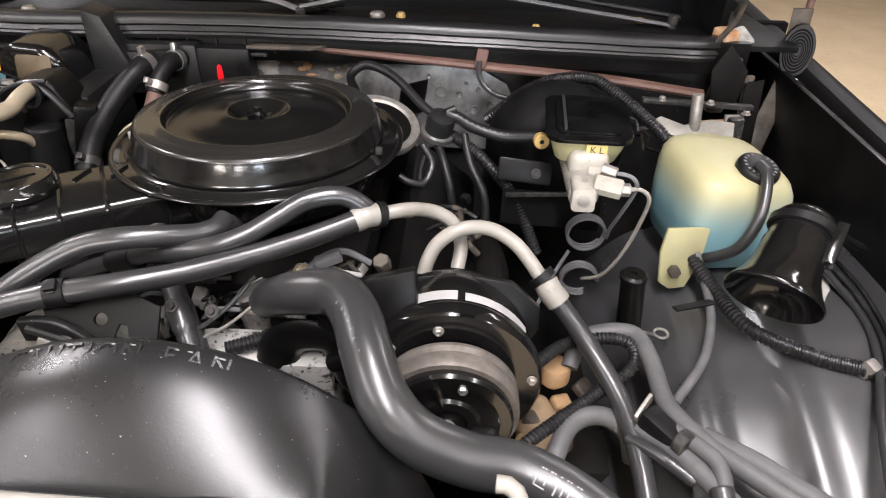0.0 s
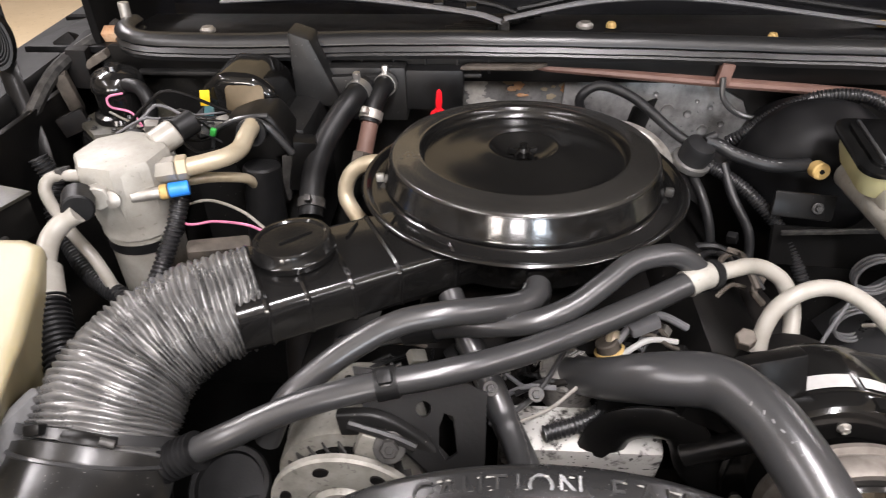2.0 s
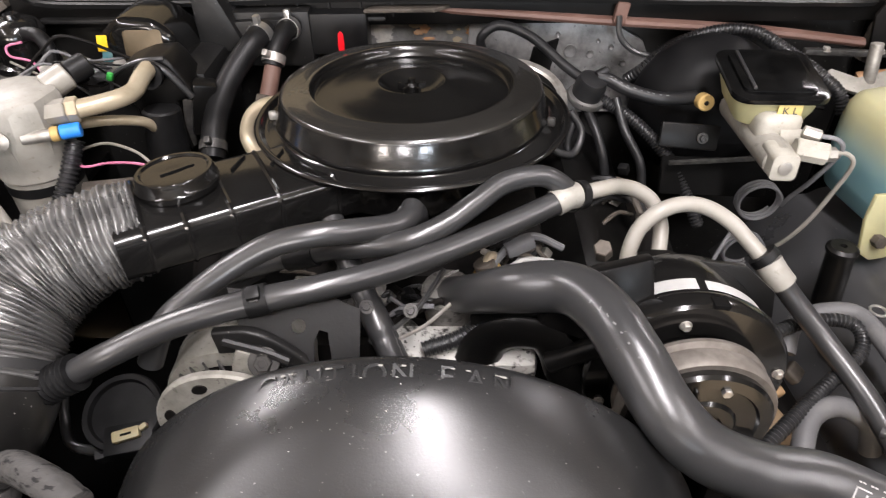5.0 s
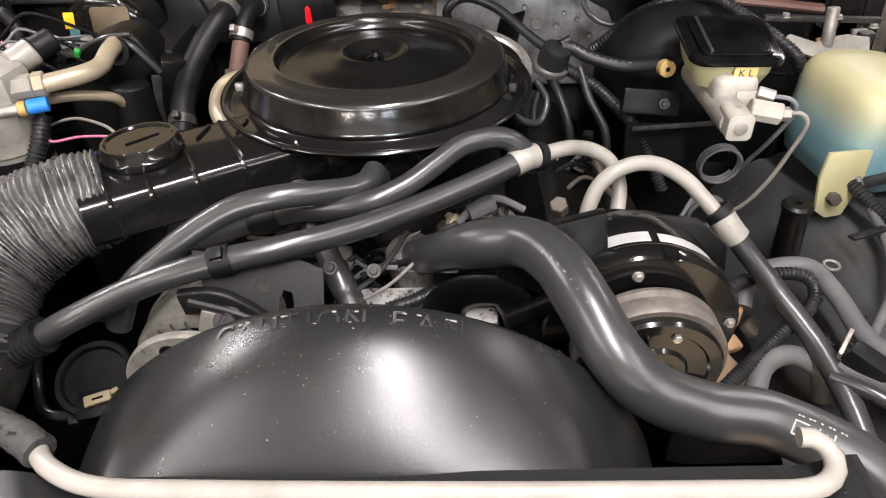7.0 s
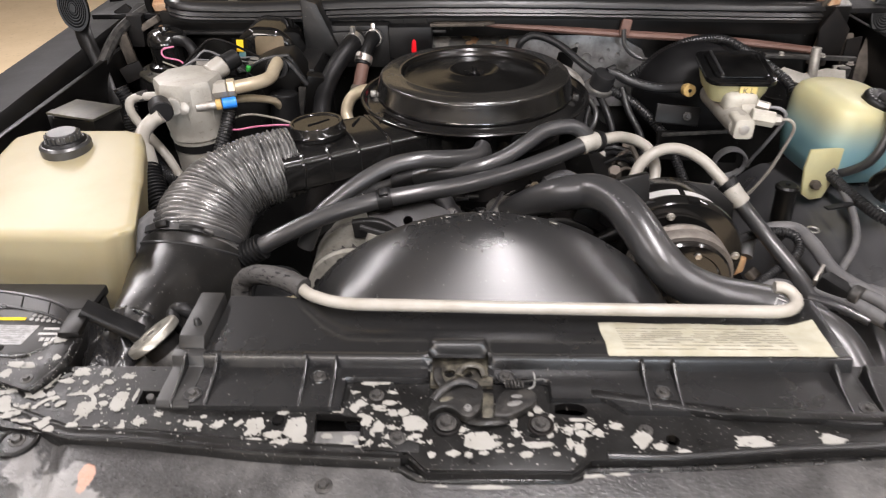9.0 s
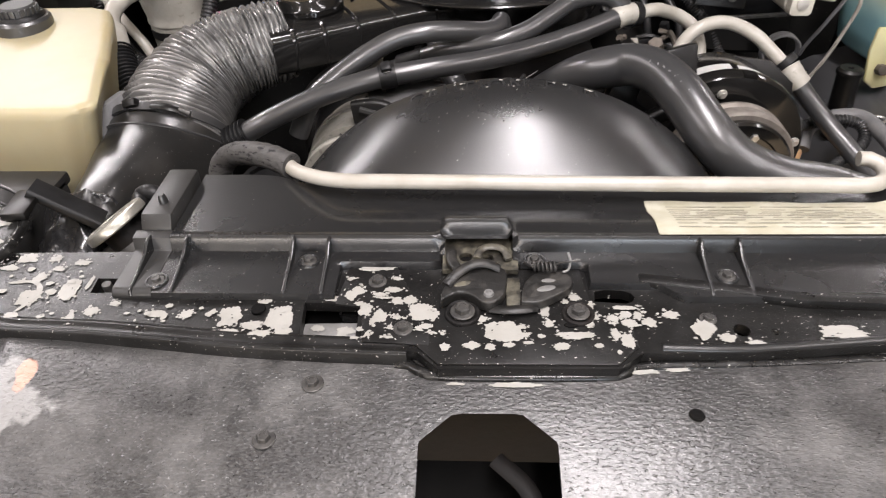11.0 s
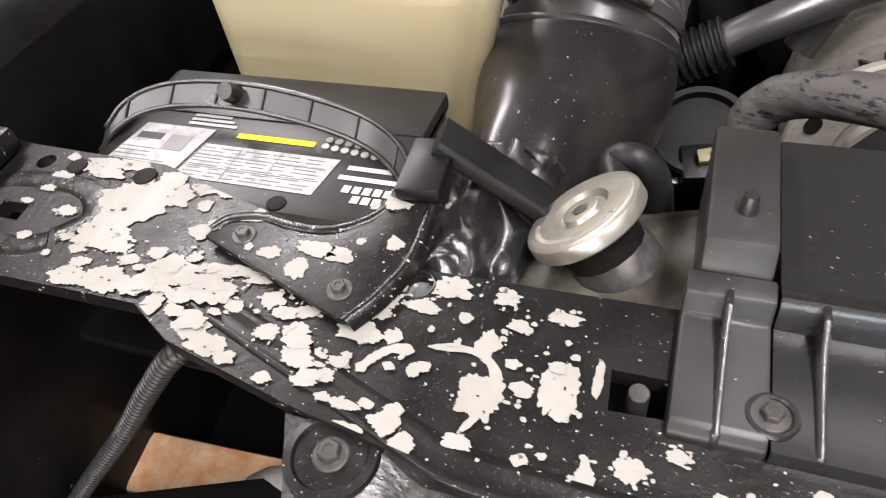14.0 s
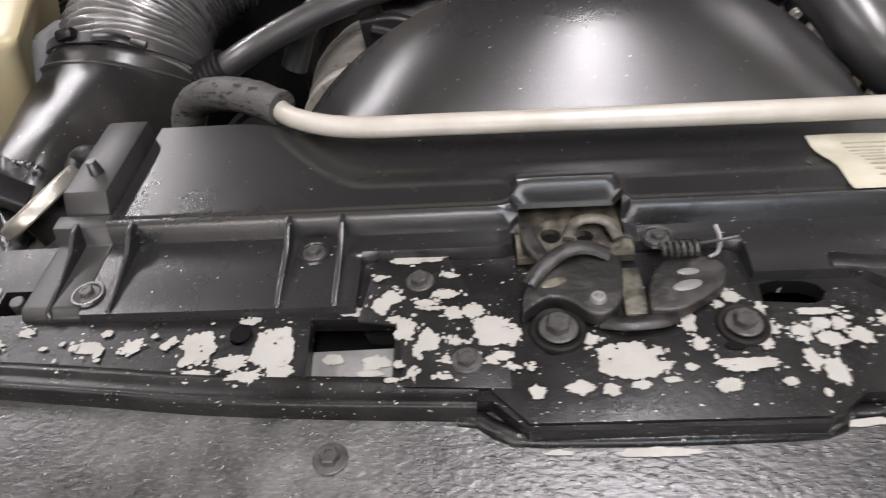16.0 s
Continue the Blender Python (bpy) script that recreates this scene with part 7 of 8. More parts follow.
part("band", lathe([(0.0415, 0.928), (0.0432, 0.928), (0.0432, 0.916), (0.0415, 0.916)], Matrix.Translation(AQ), 56), "rubber_dull", acc)
ft = part("fitting", rod((-0.636, 0.828, 1.009), (-0.604, 0.836, 1.011), 0.014, seg=6), "cream_pipe", acc)
part("fitting_nut", rod((-0.604, 0.836, 1.011), (-0.592, 0.840, 1.011), 0.0145, seg=6), "tan_pipe", acc)
part("upper_fitting", rod((-0.640, 0.868, 1.022), (-0.621, 0.888, 1.031), 0.0165, r2=0.0165), "cream_pipe", acc)
part("switch", rod((-0.621, 0.888, 1.031), (-0.604, 0.907, 1.037), 0.0145), "rubber_dull", acc)
part("service_port", rod((-0.646, 0.803, 0.993), (-0.612, 0.815, 0.993), 0.0075, r2=0.0065), "zinc", acc)
part("port_collar", rod((-0.618, 0.813, 0.993), (-0.610, 0.816, 0.993), 0.0085), "brass", acc)
part("blue_cap", rod((-0.609, 0.8165, 0.9935), (-0.589, 0.8245, 0.9935), 0.0085, seg=10), "blue", acc, "bright blue service cap")
part("left_port", rod((-0.676, 0.800, 1.000), (-0.672, 0.782, 1.001), 0.014, seg=8), "alloy", acc)
part("left_boss", lathe([(0, 0), (0.008, 0), (0.010, 0.006), (0.004, 0.008), (0, 0.008)], facing((-0.660, 0.792, 0.997), (0.1, -1, 0.2)), 20), "zinc", acc)
part("valve", rod((-0.693, 0.785, 1.004), (-0.678, 0.756, 1.004), 0.0165), "rubber_dull", acc, "black pressure switch")
solo("suction_pipe", tube([(-0.594, 0.838, 1.011), (-0.572, 0.850, 1.012), (-0.555, 0.865, 1.012), (-0.547, 0.885, 1.012), (-0.545, 0.905, 1.018), (-0.545, 0.93, 1.02)], 0.0105, 40, 20), "tan_pipe", "bent tan metal pipe into the evaporator case", "pipe", "evaporator pipes")
solo("liquid_pipe", tube([(-0.625, 0.845, 0.986), (-0.598, 0.857, 0.985), (-0.582, 0.868, 0.982), (-0.563, 0.880, 0.976), (-0.550, 0.893, 0.967), (-0.546, 0.905, 0.953)], 0.0062, 36, 16), "tan_pipe", "thin tan metal pipe into the evaporator case", "pipe", "evaporator pipes")
solo("liquid_pipe", tube([(-0.700, 0.838, 0.998), (-0.730, 0.840, 0.997), (-0.755, 0.842, 0.994), (-0.764, 0.834, 0.988), (-0.758, 0.822, 0.974), (-0.727, 0.797, 0.948), (-0.70, 0.783, 0.918), (-0.68, 0.77, 0.88)], 0.007, 44, 16), "cream_pipe", "pale bent refrigerant line beside the accumulator", "pipe", "accumulator lines")
part("cap_nut", rod((-0.745, 0.845, 1.004), (-0.742, 0.842, 0.99), 0.009, seg=6), "bolt", acc)
drop = thing("suction_line", (-0.69, 0.72, 0.9), "pale refrigerant line with a crimped ferrule and black bellows", "pipe")
part("pipe", tube([(-0.680, 0.757, 1.000), (-0.695, 0.752, 0.992), (-0.703, 0.735, 0.983), (-0.697, 0.709, 0.974), (-0.687, 0.688, 0.967)], 0.0105, 30, 18), "cream_pipe", drop)
part("ferrule", tube([(-0.692, 0.697, 0.971), (-0.684, 0.682, 0.964), (-0.675, 0.665, 0.955)], 0.0160, 14, 22), "alloy", drop)
part("bellows", loom([(-0.676, 0.668, 0.957), (-0.665, 0.648, 0.944), (-0.652, 0.627, 0.929), (-0.635, 0.600, 0.908)], 0.0175, 0.005, 20), "rubber_dull", drop)
solo("wiring_loom", loom([(-0.80, 0.885, 0.995), (-0.789, 0.88, 0.965), (-0.785, 0.856, 0.930), (-0.767, 0.837, 0.910), (-0.724, 0.796, 0.890), (-0.670, 0.763, 0.880), (-0.645, 0.75, 0.868)], 0.012, 0.005, 14), "conduit", "corrugated black wiring loom beside the accumulator", "wiring loom", "wiring looms")
solo("wiring_loom", loom([(-0.606, 0.832, 0.975), (-0.611, 0.811, 0.950), (-0.622, 0.789, 0.92), (-0.628, 0.765, 0.9), (-0.638, 0.75, 0.875)], 0.0105, 0.005, 14), "conduit", "corrugated black wiring loom in front of the accumulator", "wiring loom", "wiring looms")
solo("wire", tube([(-0.62, 0.83, 0.95), (-0.594, 0.812, 0.952), (-0.564, 0.812, 0.957), (-0.515, 0.784, 0.972), (-0.478, 0.746, 0.987)], 0.0016, 30, 8), "pink", "pink wire running to the snorkel", "wire", "loose wires")
solo("wire", tube([(-0.62, 0.85, 0.952), (-0.582, 0.849, 0.962), (-0.529, 0.811, 0.972), (-0.480, 0.752, 0.986)], 0.0018, 30, 8), "cream_pipe", "pale wire running to the snorkel", "wire", "loose wires")
solo("brown_shield", box((0.07, 0.02, 0.03), pose(-0.56, 0.80, 0.925, 20, 5, 20), 0.006), "dirty", "brown dusty shield behind the snorkel", "shield")

# coolant tank with cap
ct = thing("coolant_tank", (-0.73, 0.58, 0.75), "large cream translucent plastic coolant tank with a black cap", "tank")
bm = prism([(-0.822, 0.462), (-0.640, 0.460), (-0.618, 0.475), (-0.640, 0.575), (-0.672, 0.665), (-0.690, 0.705), (-0.715, 0.715), (-0.84, 0.715), (-0.865, 0.69), (-0.855, 0.55)], 0.70, 0.985, 0.018, seg=4)
for v in bm.verts:
    f = (v.co.z - 0.70) / 0.285
    v.co.x += (v.co.x + 0.74) * 0.10 * (f - 0.75)
    v.co.y += (v.co.y - 0.6) * 0.06 * (f - 0.75)
    v.co.z += 0.012 * smooth(0.5, 0.7, v.co.y) * f
    if v.co.x > -0.73:
        v.co.x -= min(0.055, 0.58 * max(0.0, 0.982 - v.co.z)) * (1 - 0.6 * smooth(0.5, 0.66, v.co.y)) - 0.012 * f * (1 - smooth(0.47, 0.54, v.co.y))
    elif v.co.y < 0.5:
        v.co.x += 0.016 * f
part("body", bm, "tank", ct, "", 50)
part("neck", rod((-0.772, 0.655, 0.985), (-0.772, 0.655, 1.010), 0.028), "rubber_dull", ct)
part("cap", lathe([(0, 0.030), (0.018, 0.030), (0.0205, 0.028), (0.0205, 0.018), (0.030, 0.016), (0.0325, 0.013), (0.0325, 0.0), (0, 0.0)], pose(-0.772, 0.655, 0.990), 40), "rubber", ct, "black screw cap")
for k in range(20):
    a = radians(18 * k)
    part("grip", box((0.002, 0.004, 0.010), Matrix.Translation((-0.772 + 0.0207 * math.cos(a), 0.655 + 0.0207 * math.sin(a), 1.013)) @ pose(0, 0, 0, 0, 0, 18 * k + 90), 0.0005), "rubber", ct.children[-1] if k == 0 else ct.children[2])
part("shield", box((0.012, 0.07, 0.12), pose(-0.622, 0.52, 0.90, 0, -8, -12), 0.004), "greyink", ct, "grey plastic shield beside the duct")
rl = thing("relay_box", (-0.81, 0.78, 0.95), "small black relay box with a shiny metal lid", "relay box")
part("box", box((0.075, 0.06, 0.05), pose(-0.808, 0.782, 0.970, 0, 0, -12), 0.004), "black", rl)
part("lid", box((0.080, 0.066, 0.004), pose(-0.808, 0.782, 0.998, -4, 3, -12), 0.001), "tarnish", rl, "dusty tarnished metal lid")
part("plug", box((0.04, 0.03, 0.03), pose(-0.855, 0.80, 0.975, 0, 0, 20), 0.004), "rubber_dull", rl)
part("side_plug", box((0.03, 0.03, 0.025), pose(-0.785, 0.745, 0.955, 0, 0, 0), 0.004), "bolt", rl)

# blower motor
bl = thing("blower_motor", (-0.755, 0.97, 0.95), "black blower motor on a dark flange with a pink wire", "motor")
BB = Vector((-0.789, 1.080, 0))
part("flange", lathe([(0, 0.950), (0.066, 0.950), (0.070, 0.956), (0.067, 0.962), (0.050, 0.964), (0, 0.964)], Matrix.Translation(BB) @ pose(0, 0, 0, 0, 0, 14), 6), "tarnish", bl, "dusty stamped steel flange plate", 25)
part("scroll", lathe([(0.05, 0.90), (0.066, 0.91), (0.069, 0.94), (0.064, 0.950), (0.0, 0.951)], Matrix.Translation(BB), 44), "gloss", bl)
for k in range(5):
    placed("bolt", BOLT, bl, Matrix.Translation(BB) @ pose(0, 0, 0.963, 0, 0, 200 + 38 * k) @ pose(0.052, 0, 0) @ Matrix.Scale(0.8, 4))
part("base_ring", lathe([(0.042, 0.962), (0.044, 0.966), (0.042, 0.973), (0.034, 0.976)], Matrix.Translation(BB), 44), "gloss", bl)
part("can", lathe([(0.033, 0.966), (0.034, 0.972), (0.0335, 1.006), (0.0362, 1.009), (0.0362, 1.016), (0.031, 1.028), (0.025, 1.032), (0.011, 1.034), (0.010, 1.040), (0, 1.040)], Matrix.Translation(BB), 44), "gloss", bl)
part("vent_hose", tube([(-0.768, 1.062, 1.018), (-0.742, 1.050, 1.018), (-0.728, 1.040, 1.0), (-0.731, 1.03, 0.97)], 0.0098, 24, 14), "rubber_dull", bl)
part("wire", tube([(-0.765, 1.045, 1.012), (-0.785, 1.04, 1.008), (-0.782, 1.035, 0.996), (-0.752, 1.03, 0.990), (-0.735, 1.02, 0.972)], 0.0017, 30, 8), "pink", bl, "pink wire")
part("wire", tube([(-0.79, 1.042, 0.985), (-0.765, 1.03, 0.980), (-0.735, 1.02, 0.970), (-0.71, 1.01, 0.95)], 0.0017, 24, 8), "cream_pipe", bl)
hn = thing("harness", (-0.68, 0.94, 0.97), "tangle of black, red and green wires with plugs behind the accumulator", "wiring harness")
random.seed(21)
for k in range(12):
    a = Vector((-0.74 + 0.09 * random.random(), 0.93 + 0.03 * random.random(), 0.975 + 0.03 * random.random()))
    b = Vector((-0.60 + 0.05 * random.random(), 0.95 + 0.05 * random.random(), 0.965 + 0.05 * random.random()))
    c = a.lerp(b, 0.5) + Vector((random.uniform(-.035, .035), random.uniform(-.04, .03), random.uniform(-0.02, .05)))
    part("wire", tube([a, a.lerp(c, 0.6) + Vector((0, 0, 0.008)), c, b], random.uniform(.0011, .0024), 24, 7), random.choice(("rubber_dull", "rubber", "conduit", "rod", "rubber", "rubber_dull", "grime", "wiper")), hn)
for k in range(6):
    part("plug", box((0.022, 0.014, 0.016), pose(-0.70 + 0.03 * k * 0.7, 0.935 + 0.012 * (k % 3), 1.0 + 0.008 * (k % 2), 20 * k, 10 * k, 30 * k), 0.003), random.choice(("black", "zinc", "rubber_dull")), hn)
part("green_plug", box((0.008, 0.007, 0.011), pose(-0.598, 0.935, 1.008, 10, 20, 0), 0.003), "green", hn, "small green plug")

# evaporator case, heater box
ev = thing("evaporator_case", (-0.57, 1.0, 0.85), "black plastic evaporator case with a yellow label", "evaporator case")
bm = prism([(-0.645, 0.96), (-0.634, 1.036), (-0.605, 1.058), (-0.560, 1.055), (-0.535, 1.035), (-0.52, 0.96)], 0, 0.09, 0.012, m=Matrix(((1, 0, 0, 0), (0, 0, -1, 1.09), (0, 1, 0, 0), (0, 0, 0, 1))), seg=3)
part("tower", bm, "gloss", ev)
part("panel", prism(rounded(0.050, 0.042, 0.006), 0, 0.004, 0.001, m=facing((-0.574, 0.999, 1.022), (0.05, -0.97, 0.22))), "tan_reflection", ev, "smooth panel with a tan reflection painted in its colour")
part("lower_case", box((0.17, 0.14, 0.20), pose(-0.575, 1.04, 0.90), 0.025), "wallpaint", ev)
XZ = Matrix(((1, 0, 0, 0), (0, 0, -1, 1.0), (0, 1, 0, 0), (0, 0, 0, 1)))
col = part("collar", prism([(-0.607, 0.985), (-0.601, 1.003), (-0.586, 1.016), (-0.558, 1.026), (-0.528, 1.029), (-0.519, 1.018), (-0.503, 0.986), (-0.506, 0.975), (-0.525, 0.970), (-0.520, 0.90), (-0.575, 0.90), (-0.582, 0.965)], 0.0, 0.058, 0.007, m=XZ, seg=3), "black", ev, "moulded black pipe collar")
part("arch", tube([(-0.567, 0.938, 0.985), (-0.565, 0.936, 1.008), (-0.556, 0.934, 1.021), (-0.543, 0.934, 1.024), (-0.528, 0.936, 1.015), (-0.514, 0.938, 0.995), (-0.504, 0.94, 0.978)], 0.0045, 40, 10), "rubber", col)
part("edge", tube([(-0.606, 0.944, 0.984), (-0.600, 0.943, 1.003), (-0.586, 0.943, 1.0145), (-0.558, 0.943, 1.0245), (-0.528, 0.943, 1.0275)], 0.003, 40, 8), "rubber", col)
part("pipe_seal", lathe([(0.009, 0), (0.017, 0), (0.017, 0.006), (0.009, 0.006)], facing((-0.545, 0.930, 1.012), (0, -1, 0.2)), 24), "rubber_dull", ev)
for nm, dz, h, ma, lb in (("label", 0.0, 0.020, "yellow", "bright yellow label"), ("label_strip", -0.0175, 0.014, "washerblue", "faded blue label strip"), ("label_foot", -0.031, 0.012, "white", "white foot of the label")):
    part(nm, box((0.012, 0.002, h), pose(-0.6235 - 0.09 * dz, 0.989, 1.030 + dz, -8, 10, 35), 0.0005), ma, ev, lb)
part("lower_barrel", rod((-0.541, 0.925, 0.970), (-0.545, 0.915, 0.86), 0.0235, r2=0.027), "rubber_dull", ev)
part("mount_leg", prism([(-0.520, 0.974), (-0.503, 0.972), (-0.517, 0.905), (-0.530, 0.905)], 0.04, 0.056, 0.003, m=XZ), "bolt", ev)
part("bracket", box((0.03, 0.03, 0.07), pose(-0.50, 0.96, 0.955, 0, 12, 20), 0.004), "black", ev)
part("shroud_cone", prism([(-0.53, 1.09), (-0.50, 1.08), (-0.46, 0.98), (-0.53, 0.99)], 0, 0.05, 0.006, m=Matrix(((1, 0, 0, 0), (0, 0, -1, 1.12), (0, 1, 0, 0), (0, 0, 0, 1)))), "wallpaint", ev)
hb_ = thing("heater_box", (-0.46, 1.11, 0.98), "black ribbed heater box on the firewall", "heater box")
part("box", box((0.16, 0.05, 0.08), pose(-0.455, 1.115, 0.995), 0.006), "wallpaint", hb_)
part("flange", box((0.125, 0.012, 0.035), pose(-0.465, 1.085, 1.008, 0, -3, 0), 0.003), "wallpaint", hb_)
for k in range(9):
    part("rib", box((0.003, 0.008, 0.035), pose(-0.62 + 0.045 * k, 1.118, 1.035), 0.001), "wallpaint", hb_)
part("ledge", box((0.5, 0.03, 0.006), pose(-0.52, 1.12, 1.018, 0, 0, 0), 0.002), "wallpaint", hb_)
part("side_box", box((0.10, 0.04, 0.06), pose(-0.345, 1.115, 1.0), 0.006), "rubber_dull", hb_)
for nm, pts, r in (("heater_hose", [(-0.428, 1.055, 1.022), (-0.437, 1.025, 1.018), (-0.455, 1.002, 0.999), (-0.469, 0.980, 0.979), (-0.477, 0.953, 0.960), (-0.479, 0.923, 0.942), (-0.477, 0.89, 0.915)], 0.0155), ("heater_hose", [(-0.400, 1.09, 1.015), (-0.404, 1.06, 1.018), (-0.413, 1.035, 1.005), (-0.418, 1.018, 0.985)], 0.0135)):
    hh = thing(nm, pts[0], "black rubber heater hose with bright screw clamps", "hose", "heater hoses")
    part("hose", tube(pts, r, 44, 18), "rubber_dull", hh)
    P = [Vector(p) for p in pts]
    hose_clamp(P[0].lerp(P[1], 0.5), P[1] - P[0], r + 0.001, hh)
    hose_clamp(P[-1].lerp(P[-2], 0.4), P[-1] - P[-2], r + 0.001, hh, material="bolt" if r > 0.015 else "zinc")
rp = thing("heater_fitting", (-0.42, 1.0, 0.95), "rusty brass heater pipe fitting with a bent metal tube", "pipe fitting")
part("fitting", rod((-0.417, 1.018, 0.985), (-0.425, 0.985, 0.945), 0.0115), "rod", rp)
part("nut", rod((-0.424, 0.985, 0.958), (-0.427, 0.975, 0.944), 0.0135, seg=6), "dirty", rp)
part("tube", tube([(-0.385, 0.94, 0.968), (-0.410, 0.935, 0.968), (-0.430, 0.93, 0.955), (-0.437, 0.92, 0.932), (-0.425, 0.905, 0.915), (-0.40, 0.88, 0.90)], 0.010, 34, 16), "tan_pipe", rp)
dp = thing("dipstick", (-0.328, 1.05, 0.93), "bright red transmission dipstick handle", "dipstick")
part("handle", lathe([(0, 0.0), (0.0105, 0.0), (0.011, 0.003), (0.011, 0.009), (0.006, 0.011), (0.0055, 0.015), (0, 0.015)], pose(-0.327, 1.050, 0.978, 8, 0, 0), 24), "red", dp)
part("grip", prism([(-0.003, 0.0), (0.003, 0.0), (0.0045, 0.012), (0.0035, 0.028), (0.0, 0.032), (-0.0035, 0.028), (-0.0045, 0.012)], -0.002, 0.002, 0.001, m=pose(-0.327, 1.049, 0.991, 98, 0, 20)), "red", dp)
part("tube", rod((-0.327, 1.052, 0.84), (-0.327, 1.050, 0.979), 0.006), "grime", dp)

# ---- driver's side ----
br = thing("brake_booster", (0.18, 1.03, 0.85), "round gloss black brake booster with a brass check valve", "brake booster")
bf = facing((0.178, 1.045, 0.912), (-0.03, -1, 0.03))
part("shell", lathe([(0, -0.08), (0.075, -0.08), (0.097, -0.03), (0.102, 0.0), (0.104, 0.004), (0.104, 0.012), (0.099, 0.020), (0.088, 0.045), (0.070, 0.062), (0.04, 0.070), (0, 0.070)], bf, 72), "cowl", br)
part("valve", rod((0.1465, 0.960, 0.959), (0.1475, 0.945, 0.962), 0.0108, seg=28), "brass", br, "brass coloured check valve")
part("valve_dimple", lathe([(0, 0.0006), (0.003, 0.0006), (0.003, 0)], facing((0.1475, 0.9446, 0.962), (0, -1, 0.2)), 16), "grime", br)
mc = thing("master_cylinder", (0.19, 0.87, 0.93), "alloy brake master cylinder with pale reservoir and black lid", "master cylinder")
part("body", rod((0.188, 0.96, 0.953), (0.186, 0.800, 0.960), 0.0185), "alloy", mc)
part("end", prism(rounded(0.028, 0.030, 0.006), 0, 0.038, 0.003, m=facing((0.185, 0.820, 0.962), (-0.05, -1, 0.03))), "whitecast", mc, "machined pale end block")
part("end_hole", lathe([(0, 0.0006), (0.006, 0.0006), (0.0075, 0.0003), (0.0075, -0.002)], facing((0.183, 0.7805, 0.9635), (-0.05, -1, 0.03)), 20), "zinc", mc)
part("neck", box((0.05, 0.05, 0.035), pose(0.196, 0.862, 0.978), 0.014, seg=4), "whitecast", mc)
part("saddle", rod((0.196, 0.842, 0.968), (0.228, 0.832, 0.970), 0.014, r2=0.010), "whitecast", mc)
part("valve_block", rod((0.195, 0.800, 0.978), (0.228, 0.793, 0.974), 0.0125, seg=8), "whitecast", mc)
part("valve_nut", rod((0.226, 0.7935, 0.974), (0.238, 0.793, 0.974), 0.008, seg=6), "zinc", mc)
part("upper_nut", rod((0.205, 0.812, 0.992), (0.222, 0.805, 0.989), 0.007, seg=6), "zinc", mc)
rm = pose(0.197, 0.905, 0.996, 6, 0, -3)
bm = bmesh.new()
outl = rounded(0.098, 0.110, 0.022)
rows = []
for z, s in ((-0.022, 0.62), (-0.018, 0.80), (0.0, 0.92), (0.012, 0.95), (0.014, 1.0), (0.017, 1.0)):
    rows.append([bm.verts.new(rm @ Vector((x * s, y * s, z))) for x, y in outl])
for a, b in zip(rows, rows[1:]):
    for i in range(len(a)):
        bm.faces.new((a[i], a[(i + 1) % len(a)], b[(i + 1) % len(a)], b[i]))
bm.faces.new(rows[0][::-1])
bm.faces.new(rows[-1])
part("reservoir", bm, "reservoir", mc, "pale yellow-green plastic reservoir")
ld = part("lid", prism(rounded(0.108, 0.118, 0.02), 0.016, 0.024, 0.003, m=rm), "lidblack", mc, "gloss black rubber-sealed lid")
part("lid_panel", prism(rounded(0.082, 0.094, 0.012), 0.024, 0.0275, 0.002, m=rm), "lidblack", ld)
part("lid_bar", box((0.004, 0.088, 0.003), rm @ pose(-0.030, 0, 0.0285), 0.001), "rubber", ld)
part("tag", box((0.026, 0.002, 0.024), pose(0.203, 0.8475, 0.994, 0, 0, -3), 0.0005), "tagyellow", mc, "small yellow tag with two letters")
letters("K L", 0.012, pose(0.203, 0.8460, 0.9985, 90, 0, -3), 0.0002, "ink", "tag_letter", mc)
part("tag_print", box((0.018, 0.0005, 0.006), pose(0.203, 0.8462, 0.9875, 0, 0, -3)), "stickerink", mc)
mb = thing("booster_bracket", (0.12, 0.93, 0.93), "black slotted steel bracket in front of the booster", "bracket")
part("plate", box((0.075, 0.006, 0.032), pose(0.125, 0.918, 0.930, -20, 6, 0), 0.003), "black", mb)
placed("bolt", BOLT, mb, pose(0.14, 0.912, 0.930, 70, 0, 0))
# plate darkened to near-black for the shade under the bracket
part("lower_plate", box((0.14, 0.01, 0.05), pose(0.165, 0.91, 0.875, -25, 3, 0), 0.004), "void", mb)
part("strap", box((0.12, 0.004, 0.006), pose(0.16, 0.90, 0.905, 0, -3, 0), 0.001), "bolt", mb)

for cz, n_ in ((0.865, 3), (0.787, 3)):
    coil = [(0.211 + 0.0255 * math.cos(a), 0.860 + 0.006 * a / 6.28, cz + 0.0255 * math.sin(a)) for a in [0.35 * k for k in range(int(6.283 * n_ / 0.35))]]
    solo("brake_line", tube(coil, 0.0021, 180, 8), "wiper", "coiled grey steel brake line below the master cylinder", "brake line", "brake lines")
solo("brake_line", tube([(0.232, 0.793, 0.974), (0.253, 0.800, 0.971), (0.265, 0.800, 0.957), (0.262, 0.810, 0.915), (0.251, 0.820, 0.864), (0.234, 0.835, 0.819), (0.213, 0.857, 0.795)], 0.0026, 44, 8), "cream_pipe", "pale bent brake line from the valve block", "brake line", "brake lines")
solo("brake_line", tube([(0.215, 0.806, 0.990), (0.238, 0.800, 0.988), (0.247, 0.800, 0.972), (0.239, 0.820, 0.924), (0.236, 0.845, 0.886), (0.238, 0.862, 0.862)], 0.0026, 40, 8), "wiper", "grey bent brake line from the valve block", "brake line", "brake lines")
